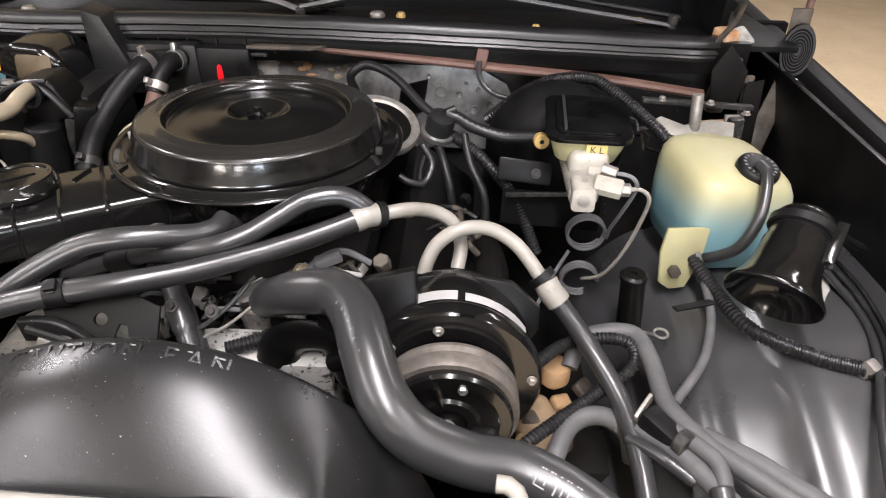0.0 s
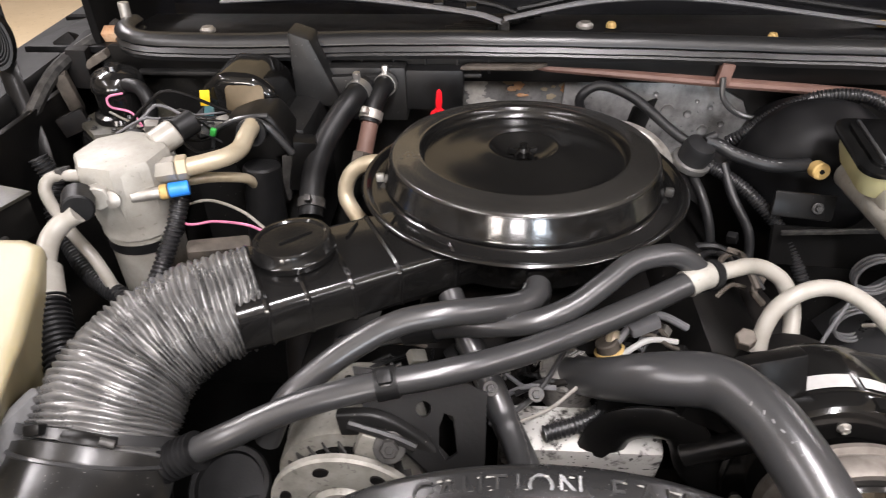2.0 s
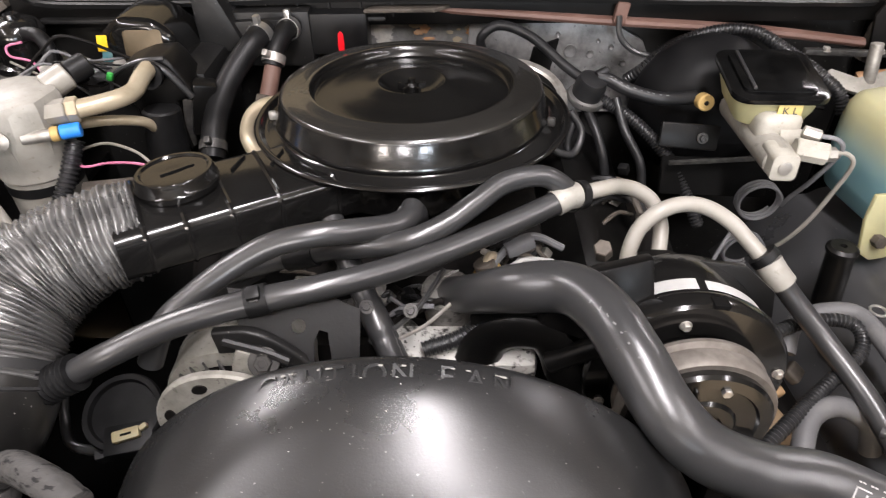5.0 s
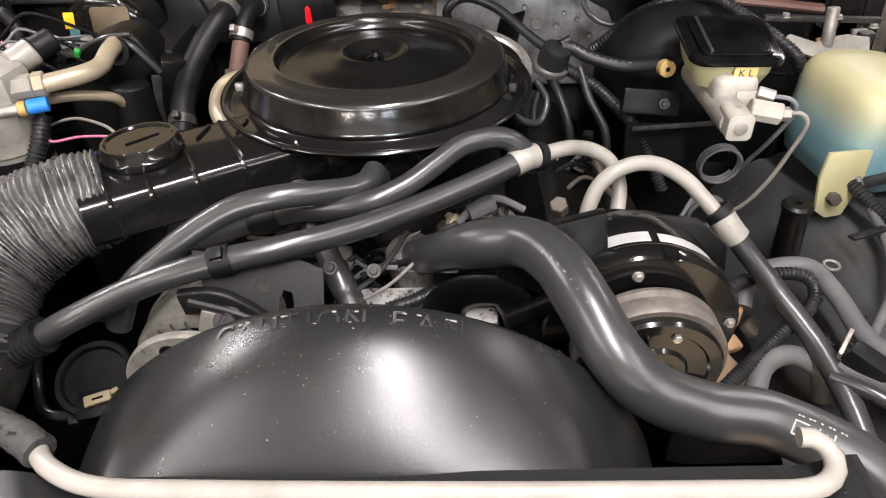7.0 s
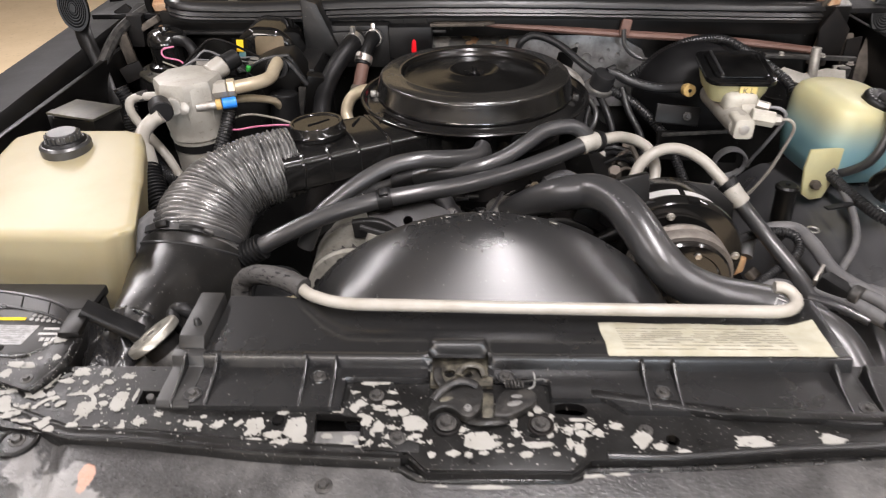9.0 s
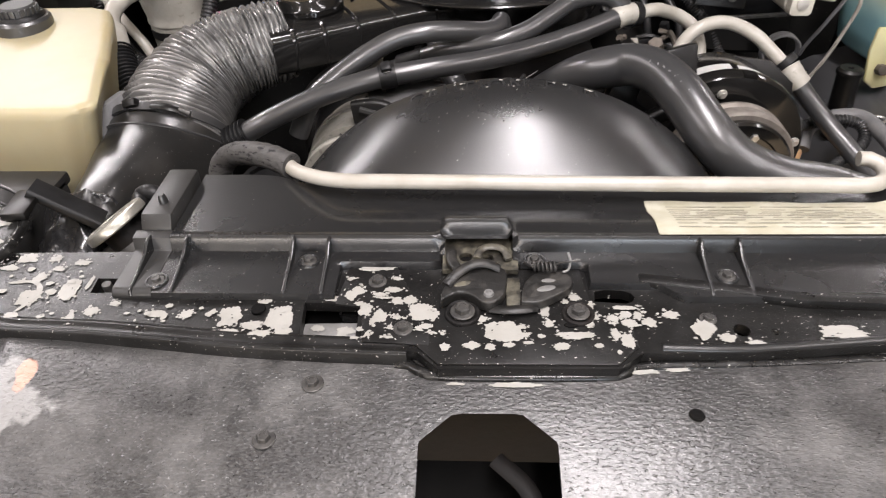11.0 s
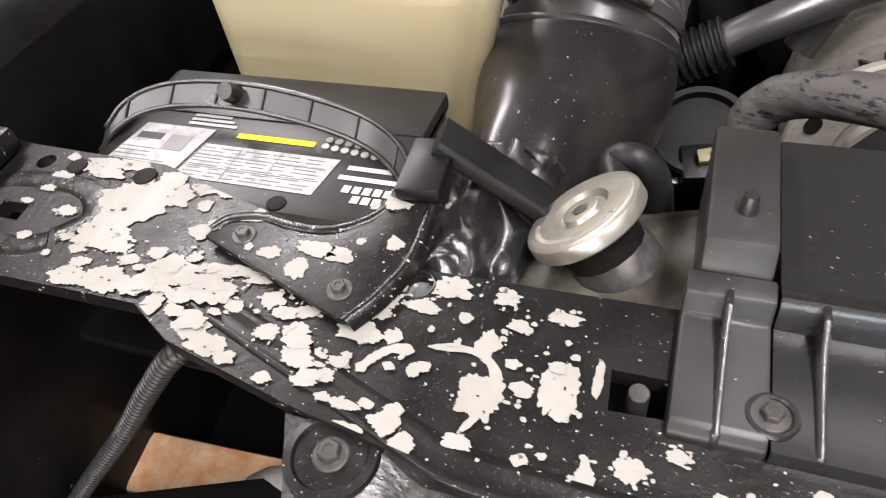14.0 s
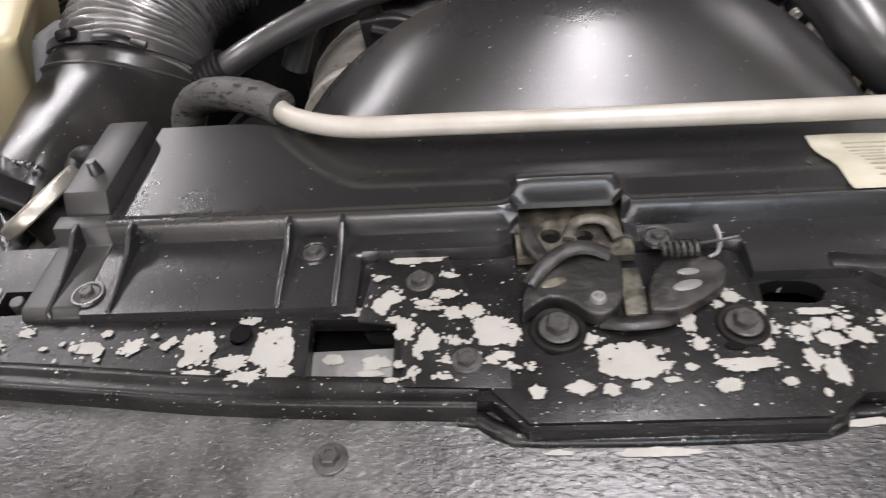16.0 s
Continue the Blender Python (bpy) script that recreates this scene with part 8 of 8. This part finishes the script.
solo("brake_line", tube([(0.19, 0.86, 0.84), (0.165, 0.84, 0.80), (0.14, 0.82, 0.74)], 0.0026, 20, 8), "wiper", "grey brake line running down to the frame", "brake line", "brake lines")

vs = thing("vacuum_switch", (0.0, 0.98, 0.93), "small black vacuum switch with a chrome base ring", "switch")
vm = facing((0.002, 0.981, 0.958), (0.25, -0.25, 1))
part("body", lathe([(0, 0.0), (0.020, 0.0), (0.0205, 0.018), (0.018, 0.026), (0.010, 0.029), (0, 0.029)], vm, 32), "conduit", vs)
part("ring", lathe([(0.019, -0.008), (0.0245, -0.008), (0.0255, -0.004), (0.0245, 0.0), (0.019, 0.001)], vm, 36), "bright", vs)
part("nipple", rod((0.012, 0.98, 0.985), (0.026, 0.985, 0.99), 0.006), "conduit", vs)
solo("vacuum_hose", tube([(-0.125, 1.085, 0.955), (-0.130, 1.075, 0.978), (-0.135, 1.07, 1.003), (-0.110, 1.07, 1.020), (-0.068, 1.05, 1.011), (-0.025, 1.01, 0.986), (-0.002, 0.99, 0.975)], 0.0066, 50, 14), "conduit", "black vacuum hose looping from the firewall", "hose", "vacuum hoses")
vh = thing("vacuum_hose", (0.07, 0.97, 0.95), "black vacuum hose with a line of white print", "hose", "vacuum hoses")
VH = [(0.014, 0.982, 0.984), (0.030, 0.979, 0.979), (0.052, 0.970, 0.970), (0.094, 0.962, 0.961), (0.140, 0.966, 0.960)]
part("hose", tube(VH, 0.0085, 40, 16), "conduit", vh)
vp = spline(VH, 60)
for k in range(10):
    part("print", box((0.0035, 0.0012, 0.0004), on_hose(vp, 0.12 + 0.065 * k, 0.0095, 0.1)), "greyink", vh)
solo("wiring_loom", loom([(0.018, 0.985, 0.952), (0.054, 0.960, 0.938), (0.082, 0.940, 0.919), (0.112, 0.920, 0.889), (0.132, 0.900, 0.854), (0.149, 0.880, 0.818)], 0.0085, 0.0045, 12), "conduit", "corrugated black loom dropping beside the booster", "wiring loom", "wiring looms")
solo("wiring_loom", loom([(0.075, 1.07, 0.94), (0.089, 1.06, 0.957), (0.121, 1.06, 0.985), (0.169, 1.06, 1.010), (0.225, 1.05, 1.016), (0.265, 1.02, 1.000), (0.301, 0.985, 0.980), (0.322, 0.965, 0.963), (0.33, 0.955, 0.94)], 0.009, 0.0045, 12), "conduit", "corrugated black loom arching behind the master cylinder", "wiring loom", "wiring looms")
for k in range(3):
    solo("wire", tube([(0.085 + 0.006 * k, 1.06, 0.945), (0.11 + 0.004 * k, 1.05, 0.968 - 0.006 * k), (0.15, 1.04, 0.992 - 0.008 * k), (0.18, 1.02, 1.0 - 0.01 * k)], 0.0028, 24, 8), "rubber", "thin black wire beside the booster", "wire", "loose wires")
solo("vacuum_hose", tube([(-0.02, 0.96, 0.945), (-0.005, 0.95, 0.92), (-0.015, 0.93, 0.90), (-0.035, 0.92, 0.905), (-0.05, 0.92, 0.915)], 0.005, 30, 10), "rubber", "thin black vacuum hose below the switch", "hose", "vacuum hoses")

solo("vacuum_hose", tube([(0.0, 0.975, 0.945), (0.012, 0.945, 0.925), (0.022, 0.925, 0.895), (0.028, 0.915, 0.86)], 0.0062, 30, 12), "conduit", "black vacuum hose dropping from the switch", "hose", "vacuum hoses")
solo("vacuum_hose", tube([(-0.012, 0.965, 0.94), (-0.022, 0.945, 0.90), (-0.005, 0.93, 0.872), (0.02, 0.92, 0.862)], 0.005, 30, 12), "conduit", "black vacuum hose dropping from the switch", "hose", "vacuum hoses")
solo("vacuum_hose", tube([(0.04, 0.975, 0.955), (0.05, 0.945, 0.925), (0.07, 0.92, 0.89), (0.075, 0.905, 0.85)], 0.006, 30, 12), "conduit", "black vacuum hose dropping from the switch", "hose", "vacuum hoses")
# washer tank
wt = thing("washer_tank", (0.37, 0.85, 0.86), "cream plastic washer tank with blue fluid and a mounting ear", "tank")
bm = bmesh.new()
cxw, cyw = 0.370, 0.858
rows = []
for z, k in ((0.866, 0.80), (0.874, 0.92), (0.90, 0.985), (0.935, 1.0), (0.962, 0.995), (0.978, 0.965), (0.988, 0.90), (0.993, 0.80), (0.995, 0.5)):
    row = []
    for i in range(56):
        a = 2 * math.pi * i / 56
        c, q = math.cos(a), math.sin(a)
        u, v = 0.069 * math.copysign(abs(c) ** 0.45, c) * k, 0.076 * math.copysign(abs(q) ** 0.45, q) * k
        x, y = cxw + u * 0.985 - v * 0.17, cyw + u * 0.17 + v * 0.985
        row.append(bm.verts.new((x, y, z - (0.17 * max(-0.02, x - cxw) + 0.10 * max(0.0, cyw - 0.02 - y)) * (1 if z > 0.95 else 0.3))))
    rows.append(row)
for a, b in zip(rows, rows[1:]):
    for i in range(56):
        bm.faces.new((a[i], a[(i + 1) % 56], b[(i + 1) % 56], b[i]))
bm.faces.new(rows[0][::-1])
bm.faces.new(rows[-1])
part("body", bm, M["washer"], wt, "", 60)
part("ear", prism([(-0.022, 0.03), (0.03, 0.03), (0.026, 0.0), (0.016, -0.03), (0.008, -0.048), (-0.012, -0.05), (-0.026, -0.04), (-0.028, 0.0)], -0.003, 0.003, 0.0025, m=pose(0.309, 0.772, 0.905, 78, 0, 6)), "reservoir", wt)
part("ear_bolt", rod((0.300, 0.764, 0.882), (0.300, 0.752, 0.885), 0.0075, seg=6), "dirty", wt)
cpw = pose(0.392, 0.822, 0.992, 14, 8, 0)
wcap = part("cap", lathe([(0, 0.008), (0.022, 0.008), (0.025, 0.006), (0.026, 0.003), (0.026, -0.006), (0.0, -0.006)], cpw, 40), "rubber_dull", wt, "black cap with a ring of white print")
for k in range(16):
    a = 20 + 20 * k
    part("print", box((0.0028, 0.0035, 0.0005), cpw @ pose(0, 0, 0, 0, 0, a) @ pose(0, 0.0185, 0.0083)), "greyink", wcap)
part("hose", tube([(0.388, 0.815, 1.003), (0.392, 0.797, 0.999), (0.388, 0.776, 0.982), (0.380, 0.758, 0.958), (0.366, 0.752, 0.928), (0.352, 0.765, 0.905), (0.33, 0.79, 0.88)], 0.0068, 44, 14), "rubber", wt)
# horn
hr = thing("horn", (0.38, 0.67, 0.88), "gloss black trumpet horn with a flared mouth", "horn")
hmx = facing((0.404, 0.708, 0.985), Vector((0.359, 0.640, 0.930)) - Vector((0.404, 0.708, 0.985)))
part("bell", lathe([(0.0, -0.012), (0.026, -0.012), (0.030, -0.006), (0.031, 0.0), (0.031, 0.025), (0.033, 0.028), (0.0335, 0.045), (0.037, 0.062), (0.044, 0.078), (0.049, 0.086), (0.0505, 0.090), (0.049, 0.092), (0.044, 0.085), (0.034, 0.070), (0.016, 0.060), (0.0, 0.058)], hmx, 56), "gloss", hr, "", 60)
part("back_ring", lathe([(0.0315, 0.0), (0.035, 0.001), (0.035, 0.010), (0.0315, 0.011)], hmx, 48), "rubber_dull", hr)
part("lug", box((0.012, 0.02, 0.05), hmx @ pose(0.034, 0, 0.012), 0.003), "gloss", hr)
part("mount", tube([(0.41, 0.72, 0.985), (0.44, 0.735, 0.97), (0.475, 0.74, 0.95), (0.495, 0.74, 0.94)], 0.008, 18, 8, flat=1.6), "black", hr)

ps = thing("shock_stud", (0.247, 0.73, 0.83), "black cylindrical post with a nut on top", "post")
part("post", rod((0.252, 0.73, 0.80), (0.244, 0.73, 0.893), 0.0155, r2=0.0145), "black", ps)
part("top", lathe([(0.006, 0.0), (0.0165, 0.0), (0.0165, 0.004), (0.013, 0.007), (0.004, 0.007), (0.003, 0.003), (0, 0.003)], pose(0.244, 0.73, 0.892), 24), "black", ps)
# looms and hoses on the apron
solo("wiring_loom", loom([(0.318, 0.80, 0.90), (0.326, 0.761, 0.893), (0.339, 0.715, 0.885), (0.360, 0.660, 0.880), (0.418, 0.622, 0.877), (0.458, 0.599, 0.882), (0.49, 0.575, 0.885)], 0.0085, 0.005, 14), "conduit", "thick corrugated black loom lying across the apron", "wiring loom", "wiring looms")
solo("grey_hose", tube([(0.325, 0.78, 0.905), (0.330, 0.752, 0.890), (0.326, 0.690, 0.877), (0.302, 0.623, 0.868), (0.262, 0.572, 0.853)], 0.0052, 36, 12), "greyhose", "thin grey hose hanging over the apron", "hose", "grey hoses")
for k, (dx, r, ma) in enumerate(((0.0, 0.0045, "rubber"), (0.010, 0.0035, "conduit"), (0.018, 0.003, "rubber_dull"))):
    solo("body_wire", tube([(0.45 + dx, 0.80, 0.915), (0.473 + dx, 0.727, 0.900 + 0.003 * k), (0.482 + dx, 0.668, 0.892), (0.470 + dx, 0.610, 0.888), (0.436 + dx, 0.527, 0.880), (0.413 + dx, 0.46, 0.873), (0.40 + dx, 0.40, 0.86)], r, 44, 10), ma, "wire running along the fender seam", "wire", "fender wires")
sm_ = thing("apron_seam", (0.47, 0.65, 0.86), "bare pale edge of the apron flange with drips", "seam")
part("flange", tube([(0.462, 0.80, 0.895), (0.470, 0.72, 0.885), (0.472, 0.66, 0.880)], 0.009, 30, 8, flat=2.2), "sealer", sm_)
part("clip", box((0.014, 0.014, 0.02), pose(0.457, 0.60, 0.884, 20, 0, 30), 0.003), "zinc", sm_)
solo("grey_hose", tube([(0.165, 0.635, 0.835), (0.176, 0.657, 0.852), (0.199, 0.666, 0.861), (0.235, 0.660, 0.866), (0.246, 0.621, 0.864), (0.250, 0.563, 0.860), (0.272, 0.521, 0.860), (0.307, 0.482, 0.860), (0.344, 0.452, 0.856), (0.39, 0.42, 0.85)], 0.0095, 70, 16), "greyhose", "long grey rubber hose bending over the apron edge", "hose", "grey hoses")
solo("wiring_loom", loom([(0.105, 0.597, 0.860), (0.125, 0.612, 0.862), (0.158, 0.641, 0.864), (0.207, 0.650, 0.867), (0.231, 0.642, 0.863), (0.227, 0.620, 0.851), (0.184, 0.587, 0.843), (0.127, 0.541, 0.837), (0.095, 0.515, 0.83)], 0.0072, 0.0045, 12), "conduit", "corrugated black loom curling beside the compressor", "wiring loom", "wiring looms")
solo("grey_hose", tube([(0.13, 0.50, 0.80), (0.139, 0.522, 0.822), (0.158, 0.555, 0.834), (0.189, 0.568, 0.834), (0.217, 0.56, 0.82), (0.225, 0.55, 0.79)], 0.010, 36, 14), "greyhose", "short arched grey hose below the liquid line", "hose", "grey hoses")
for pts, r, ma in (([(0.222, 0.545, 0.845), (0.251, 0.512, 0.850), (0.275, 0.475, 0.850), (0.30, 0.44, 0.845)], 0.0095, "greyhose"), ([(0.235, 0.548, 0.855), (0.262, 0.515, 0.862), (0.279, 0.490, 0.862), (0.280, 0.462, 0.850)], 0.008, "greyhose"), ([(0.275, 0.525, 0.858), (0.312, 0.493, 0.863), (0.346, 0.462, 0.862), (0.39, 0.43, 0.855)], 0.0105, "greyhose"), ([(0.21, 0.535, 0.84), (0.235, 0.51, 0.845), (0.262, 0.485, 0.842)], 0.007, "rubber")):
    solo("fuel_pipe", tube(pts, r, 28, 14), ma, "grey pipe in a bundle at the apron edge", "pipe", "pipe bundle")
jc = thing("pipe_joint", (0.245, 0.53, 0.85), "black joint block with a bright clip on the pipe bundle", "joint")
part("block", box((0.04, 0.022, 0.022), pose(0.238, 0.533, 0.858, 0, 10, -48), 0.005), "rubber_dull", jc)
part("collar", rod((0.250, 0.518, 0.862), (0.257, 0.509, 0.862), 0.0125), "bolt", jc)
part("clip", box((0.03, 0.004, 0.012), pose(0.225, 0.555, 0.862, 0, -20, 50), 0.001), "zinc", jc)
part("sleeve", rod((0.277, 0.470, 0.856), (0.278, 0.452, 0.848), 0.0105), "rubber", jc)
tw = thing("twisted_tie", (0.265, 0.675, 0.855), "twisted wire tie with a loop on the apron edge", "wire tie")
lp = [(0.272 + 0.008 * math.cos(a), 0.678 + 0.008 * math.sin(a), 0.853) for a in [0.5 * k for k in range(13)]]
part("loop", tube(lp, 0.0016, 30, 6), "bright", tw)
part("shank", tube([(0.264, 0.676, 0.853), (0.25, 0.668, 0.862), (0.235, 0.665, 0.868)], 0.0018, 12, 6), "bright", tw)
solo("cable_tie", box((0.055, 0.009, 0.003), pose(0.305, 0.69, 0.886, 0, 6, 25), 0.001), "rubber_dull", "black cable tie round the grey hose", "cable tie")
sg = thing("steering_gear", (0.15, 0.62, 0.74), "tan plastic parts and brackets low beside the compressor", "steering gear")
part("cap", lathe([(0, 0.02), (0.016, 0.02), (0.018, 0.016), (0.018, 0.0), (0.010, -0.01), (0, -0.01)], pose(0.150, 0.640, 0.815), 28), "orange", sg, "tan round cap")
for k, (x, y, z) in enumerate(((0.125, 0.60, 0.79), (0.16, 0.625, 0.79), (0.185, 0.64, 0.80), (0.115, 0.575, 0.775), (0.15, 0.59, 0.775))):
    part("bracket", box((0.022, 0.018, 0.012), pose(x, y, z, 15 * k, 20 - 9 * k, 25 * k), 0.004, seg=3), "dirty" if k % 2 == 0 else "orange", sg)
part("boot", box((0.05, 0.07, 0.03), pose(0.135, 0.595, 0.778, 8, -12, 25), 0.012, seg=4), "bootan", sg, "dusty tan moulded boot")
part("housing", box((0.16, 0.2, 0.1), pose(0.17, 0.66, 0.70), 0.03), "grime", sg)

# loose wiring in the engine valley
random.seed(77)


def tangle(at, size, count, palette, label, r=(0.0014, 0.0032)):
    """Loose wires and small plugs lying in a box round a point."""
    ob = thing("wire_bundle", at, label, "wiring", "wire bundles")
    c, s = Vector(at), Vector(size)
    for k in range(count):
        ends = [c + Vector((random.uniform(-1, 1) * s.x, random.uniform(-1, 1) * s.y, random.uniform(-1, 0.6) * s.z)) for _ in range(3)]
        mid = (ends[0] + ends[2]) / 2 + Vector((0, 0, random.uniform(0.0, 0.5) * s.z))
        part("wire", tube([ends[0], ends[0].lerp(mid, 0.6) + (ends[1] - c) * 0.25, mid, ends[2]], random.uniform(*r), 20, 7), random.choice(palette), ob)
    for k in range(count // 3):
        p = c + Vector((random.uniform(-0.8, 0.8) * s.x, random.uniform(-0.8, 0.8) * s.y, random.uniform(-0.6, 0.3) * s.z))
        part("plug", box((random.uniform(.010, .022), random.uniform(.008, .014), random.uniform(.008, .014)), pose(p.x, p.y, p.z, random.uniform(-40, 40), random.uniform(-40, 40), random.uniform(0, 90)), 0.002), random.choice(("rubber_dull", "black", "castgrey", "zinc", "rubber_dull")), ob)
    return ob


DARK = ("rubber_dull", "rubber", "conduit", "grime", "rubber_dull", "wiper", "dirty")
tangle((-0.21, 0.655, 0.895), (0.05, 0.03, 0.025), 12, DARK, "tangle of thin dark wires beside the thermostat")
tangle((-0.10, 0.70, 0.905), (0.045, 0.03, 0.025), 12, DARK + ("rod", "zinc"), "tangle of thin wires and plugs behind the hose")
tangle((0.01, 0.86, 0.885), (0.06, 0.06, 0.03), 12, DARK + ("dirty", "rod"), "dark wires and small hoses beside the air cleaner", (0.002, 0.005))
tangle((-0.33, 0.66, 0.90), (0.06, 0.04, 0.03), 10, DARK, "dark wires below the breather hose")
tangle((-0.71, 0.955, 0.955), (0.045, 0.03, 0.03), 9, DARK + ("rod", "blue", "pink"), "coloured wires in front of the blower motor")
tangle((0.30, 1.08, 0.93), (0.07, 0.04, 0.04), 8, ("dirty", "grime", "rubber_dull", "bolt"), "dirty cables behind the washer tank", (0.002, 0.005))

# ---- battery and the front corner ----
bt = thing("battery", (-0.735, 0.38, 0.72), "dark battery with printed labels and a carrying strap", "battery")
part("case", box((0.197, 0.11, 0.2), pose(-0.738, 0.378, 0.828), 0.005), "battery", bt)
part("rear_block", box((0.197, 0.045, 0.012), pose(-0.738, 0.417, 0.9235), 0.003), "battery", bt)
def decal(nm, x0, y0, x1, y1, ma, z=0.9284, skew=0.0):
    part(nm, prism([(x0, y0), (x1, y0), (x1 + skew, y1), (x0 + skew, y1)], z, z + 0.00012), ma, bt)
decal("label", -0.826, 0.337, -0.775, 0.381, "battlabel", skew=0.006)
decal("label", -0.772, 0.338, -0.683, 0.368, "battlabel", skew=0.004)
decal("yellow_strip", -0.752, 0.376, -0.700, 0.3805, "yellow")
decal("print", -0.795, 0.358, -0.780, 0.372, "greyink", 0.9287)
random.seed(8)
for k in range(9):
    x = -0.769
    while x < -0.69:
        w = random.uniform(0.006, 0.022)
        decal("print", x, 0.3405 + 0.003 * k, min(x + w, -0.686), 0.3412 + 0.003 * k, "greyink", 0.9287)
        x += w + random.uniform(0.002, 0.006)
for x in (-0.742, -0.716):
    decal("print", x, 0.339, x + 0.0005, 0.3675, "greyink", 0.9288)
for y in (0.348, 0.358):
    decal("print", -0.771, y, -0.683, y + 0.0004, "greyink", 0.9288)
for k in range(6):
    decal("print", -0.823, 0.340 + 0.0035 * k, -0.80 + random.uniform(0, 0.015), 0.3407 + 0.0035 * k, "greyink", 0.9287)
decal("print", -0.818, 0.366, -0.80, 0.372, "ink", 0.9287)
for k in range(3):
    decal("print", -0.792, 0.384 + 0.004 * k, -0.757 - 0.004 * k, 0.3865 + 0.004 * k, "white")
for k in range(2):
    for j in range(8):
        part("dot", lathe([(0, 0.0008), (0.0023, 0.0008), (0.0023, 0)], pose(-0.693 + 0.0065 * j, 0.3775 + 0.006 * k - 0.0008 * j, 0.9283), 12), "white", bt)
decal("print", -0.672, 0.361, -0.642, 0.3645, "white")
decal("print", -0.674, 0.353, -0.640, 0.3565, "white")
for j in range(5):
    decal("logo_bar", -0.668 + 0.006 * j, 0.3435, -0.6635 + 0.006 * j, 0.349, "white")
    decal("logo_bar", -0.660 + 0.006 * j, 0.3365, -0.6555 + 0.006 * j, 0.342, "white")
stp = [(-0.838, 0.360, 0.928), (-0.830, 0.374, 0.937), (-0.812, 0.385, 0.943), (-0.783, 0.391, 0.946), (-0.744, 0.392, 0.946), (-0.704, 0.389, 0.943), (-0.669, 0.382, 0.939), (-0.646, 0.370, 0.935), (-0.632, 0.355, 0.928)]
WD, ND = Vector((0, 0.80, 0.60)), Vector((0, -0.60, 0.80))
sp = spline(stp, 60)
bm = bmesh.new()
rings = [[bm.verts.new(q + WD * a + ND * b) for a, b in ((-0.0082, -0.0017), (0.0082, -0.0017), (0.0082, 0.0017), (-0.0082, 0.0017))] for q in (Vector(p) for p in sp)]
for a, b in zip(rings, rings[1:]):
    for k in range(4):
        bm.faces.new((a[k], a[(k + 1) % 4], b[(k + 1) % 4], b[k]))
bm.faces.new(rings[0])
bm.faces.new(rings[-1][::-1])
bmesh.ops.recalc_face_normals(bm, faces=bm.faces)
st = part("strap", bm, "strap", bt, "ribbed black carrying strap", 40)
for s in (-0.0075, 0.0075):
    part("edge", tube([Vector(q) + WD * s + ND * 0.0016 for q in stp], 0.0016, 50, 8), "strap", st)
for k in range(6, 56, 8):
    part("rib", box((0.0014, 0.015, 0.0016), Matrix.Translation(Vector(sp[k]) + ND * 0.002) @ pose(0, 0, 0, 36.9, 0, 0), 0.0004), "strap", st)
part("stud", lathe([(0, 0.004), (0.005, 0.004), (0.006, 0), (0.006, -0.01)], facing((-0.755, 0.388, 0.952), (0, -0.7, 0.7)), 16), "strap", st)
fi = thing("bumper_filler", (-0.78, 0.27, 0.4), "dirty orange and tan filler panel low in the front opening", "panel")
# panel and rail take near-black as the shade low in the opening
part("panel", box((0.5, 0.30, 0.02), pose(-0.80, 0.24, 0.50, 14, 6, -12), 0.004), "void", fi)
part("patch", box((0.16, 0.055, 0.02), pose(-0.845, 0.282, 0.612, 14, 6, 6), 0.008), "rust", fi, "dirty orange patch")
part("rail", box((0.36, 0.03, 0.04), pose(-0.84, 0.225, 0.665, 0, 0, 22), 0.006), "void", fi)
part("hook", tube([(-0.78, 0.27, 0.66), (-0.75, 0.275, 0.68), (-0.72, 0.26, 0.67)], 0.01, 14, 10), "zinc", fi)
solo("wiring_loom", loom([(-0.672, 0.245, 0.935), (-0.692, 0.232, 0.932), (-0.721, 0.227, 0.90), (-0.76, 0.219, 0.85), (-0.811, 0.205, 0.79), (-0.86, 0.19, 0.73)], 0.0058, 0.0042, 14), "conduit", "corrugated black loom dropping through the front opening", "wiring loom", "wiring looms")
solo("front_valance", box((0.5, 0.02, 0.35), pose(-0.78, 0.02, 0.5), 0.004), "void", "dark plastic valance behind the grille", "valance")
solo("lower_crossmember", box((1.3, 0.08, 0.12), pose(-0.2, 0.30, 0.42), 0.01), "void", "dark steel crossmember under the radiator", "crossmember")
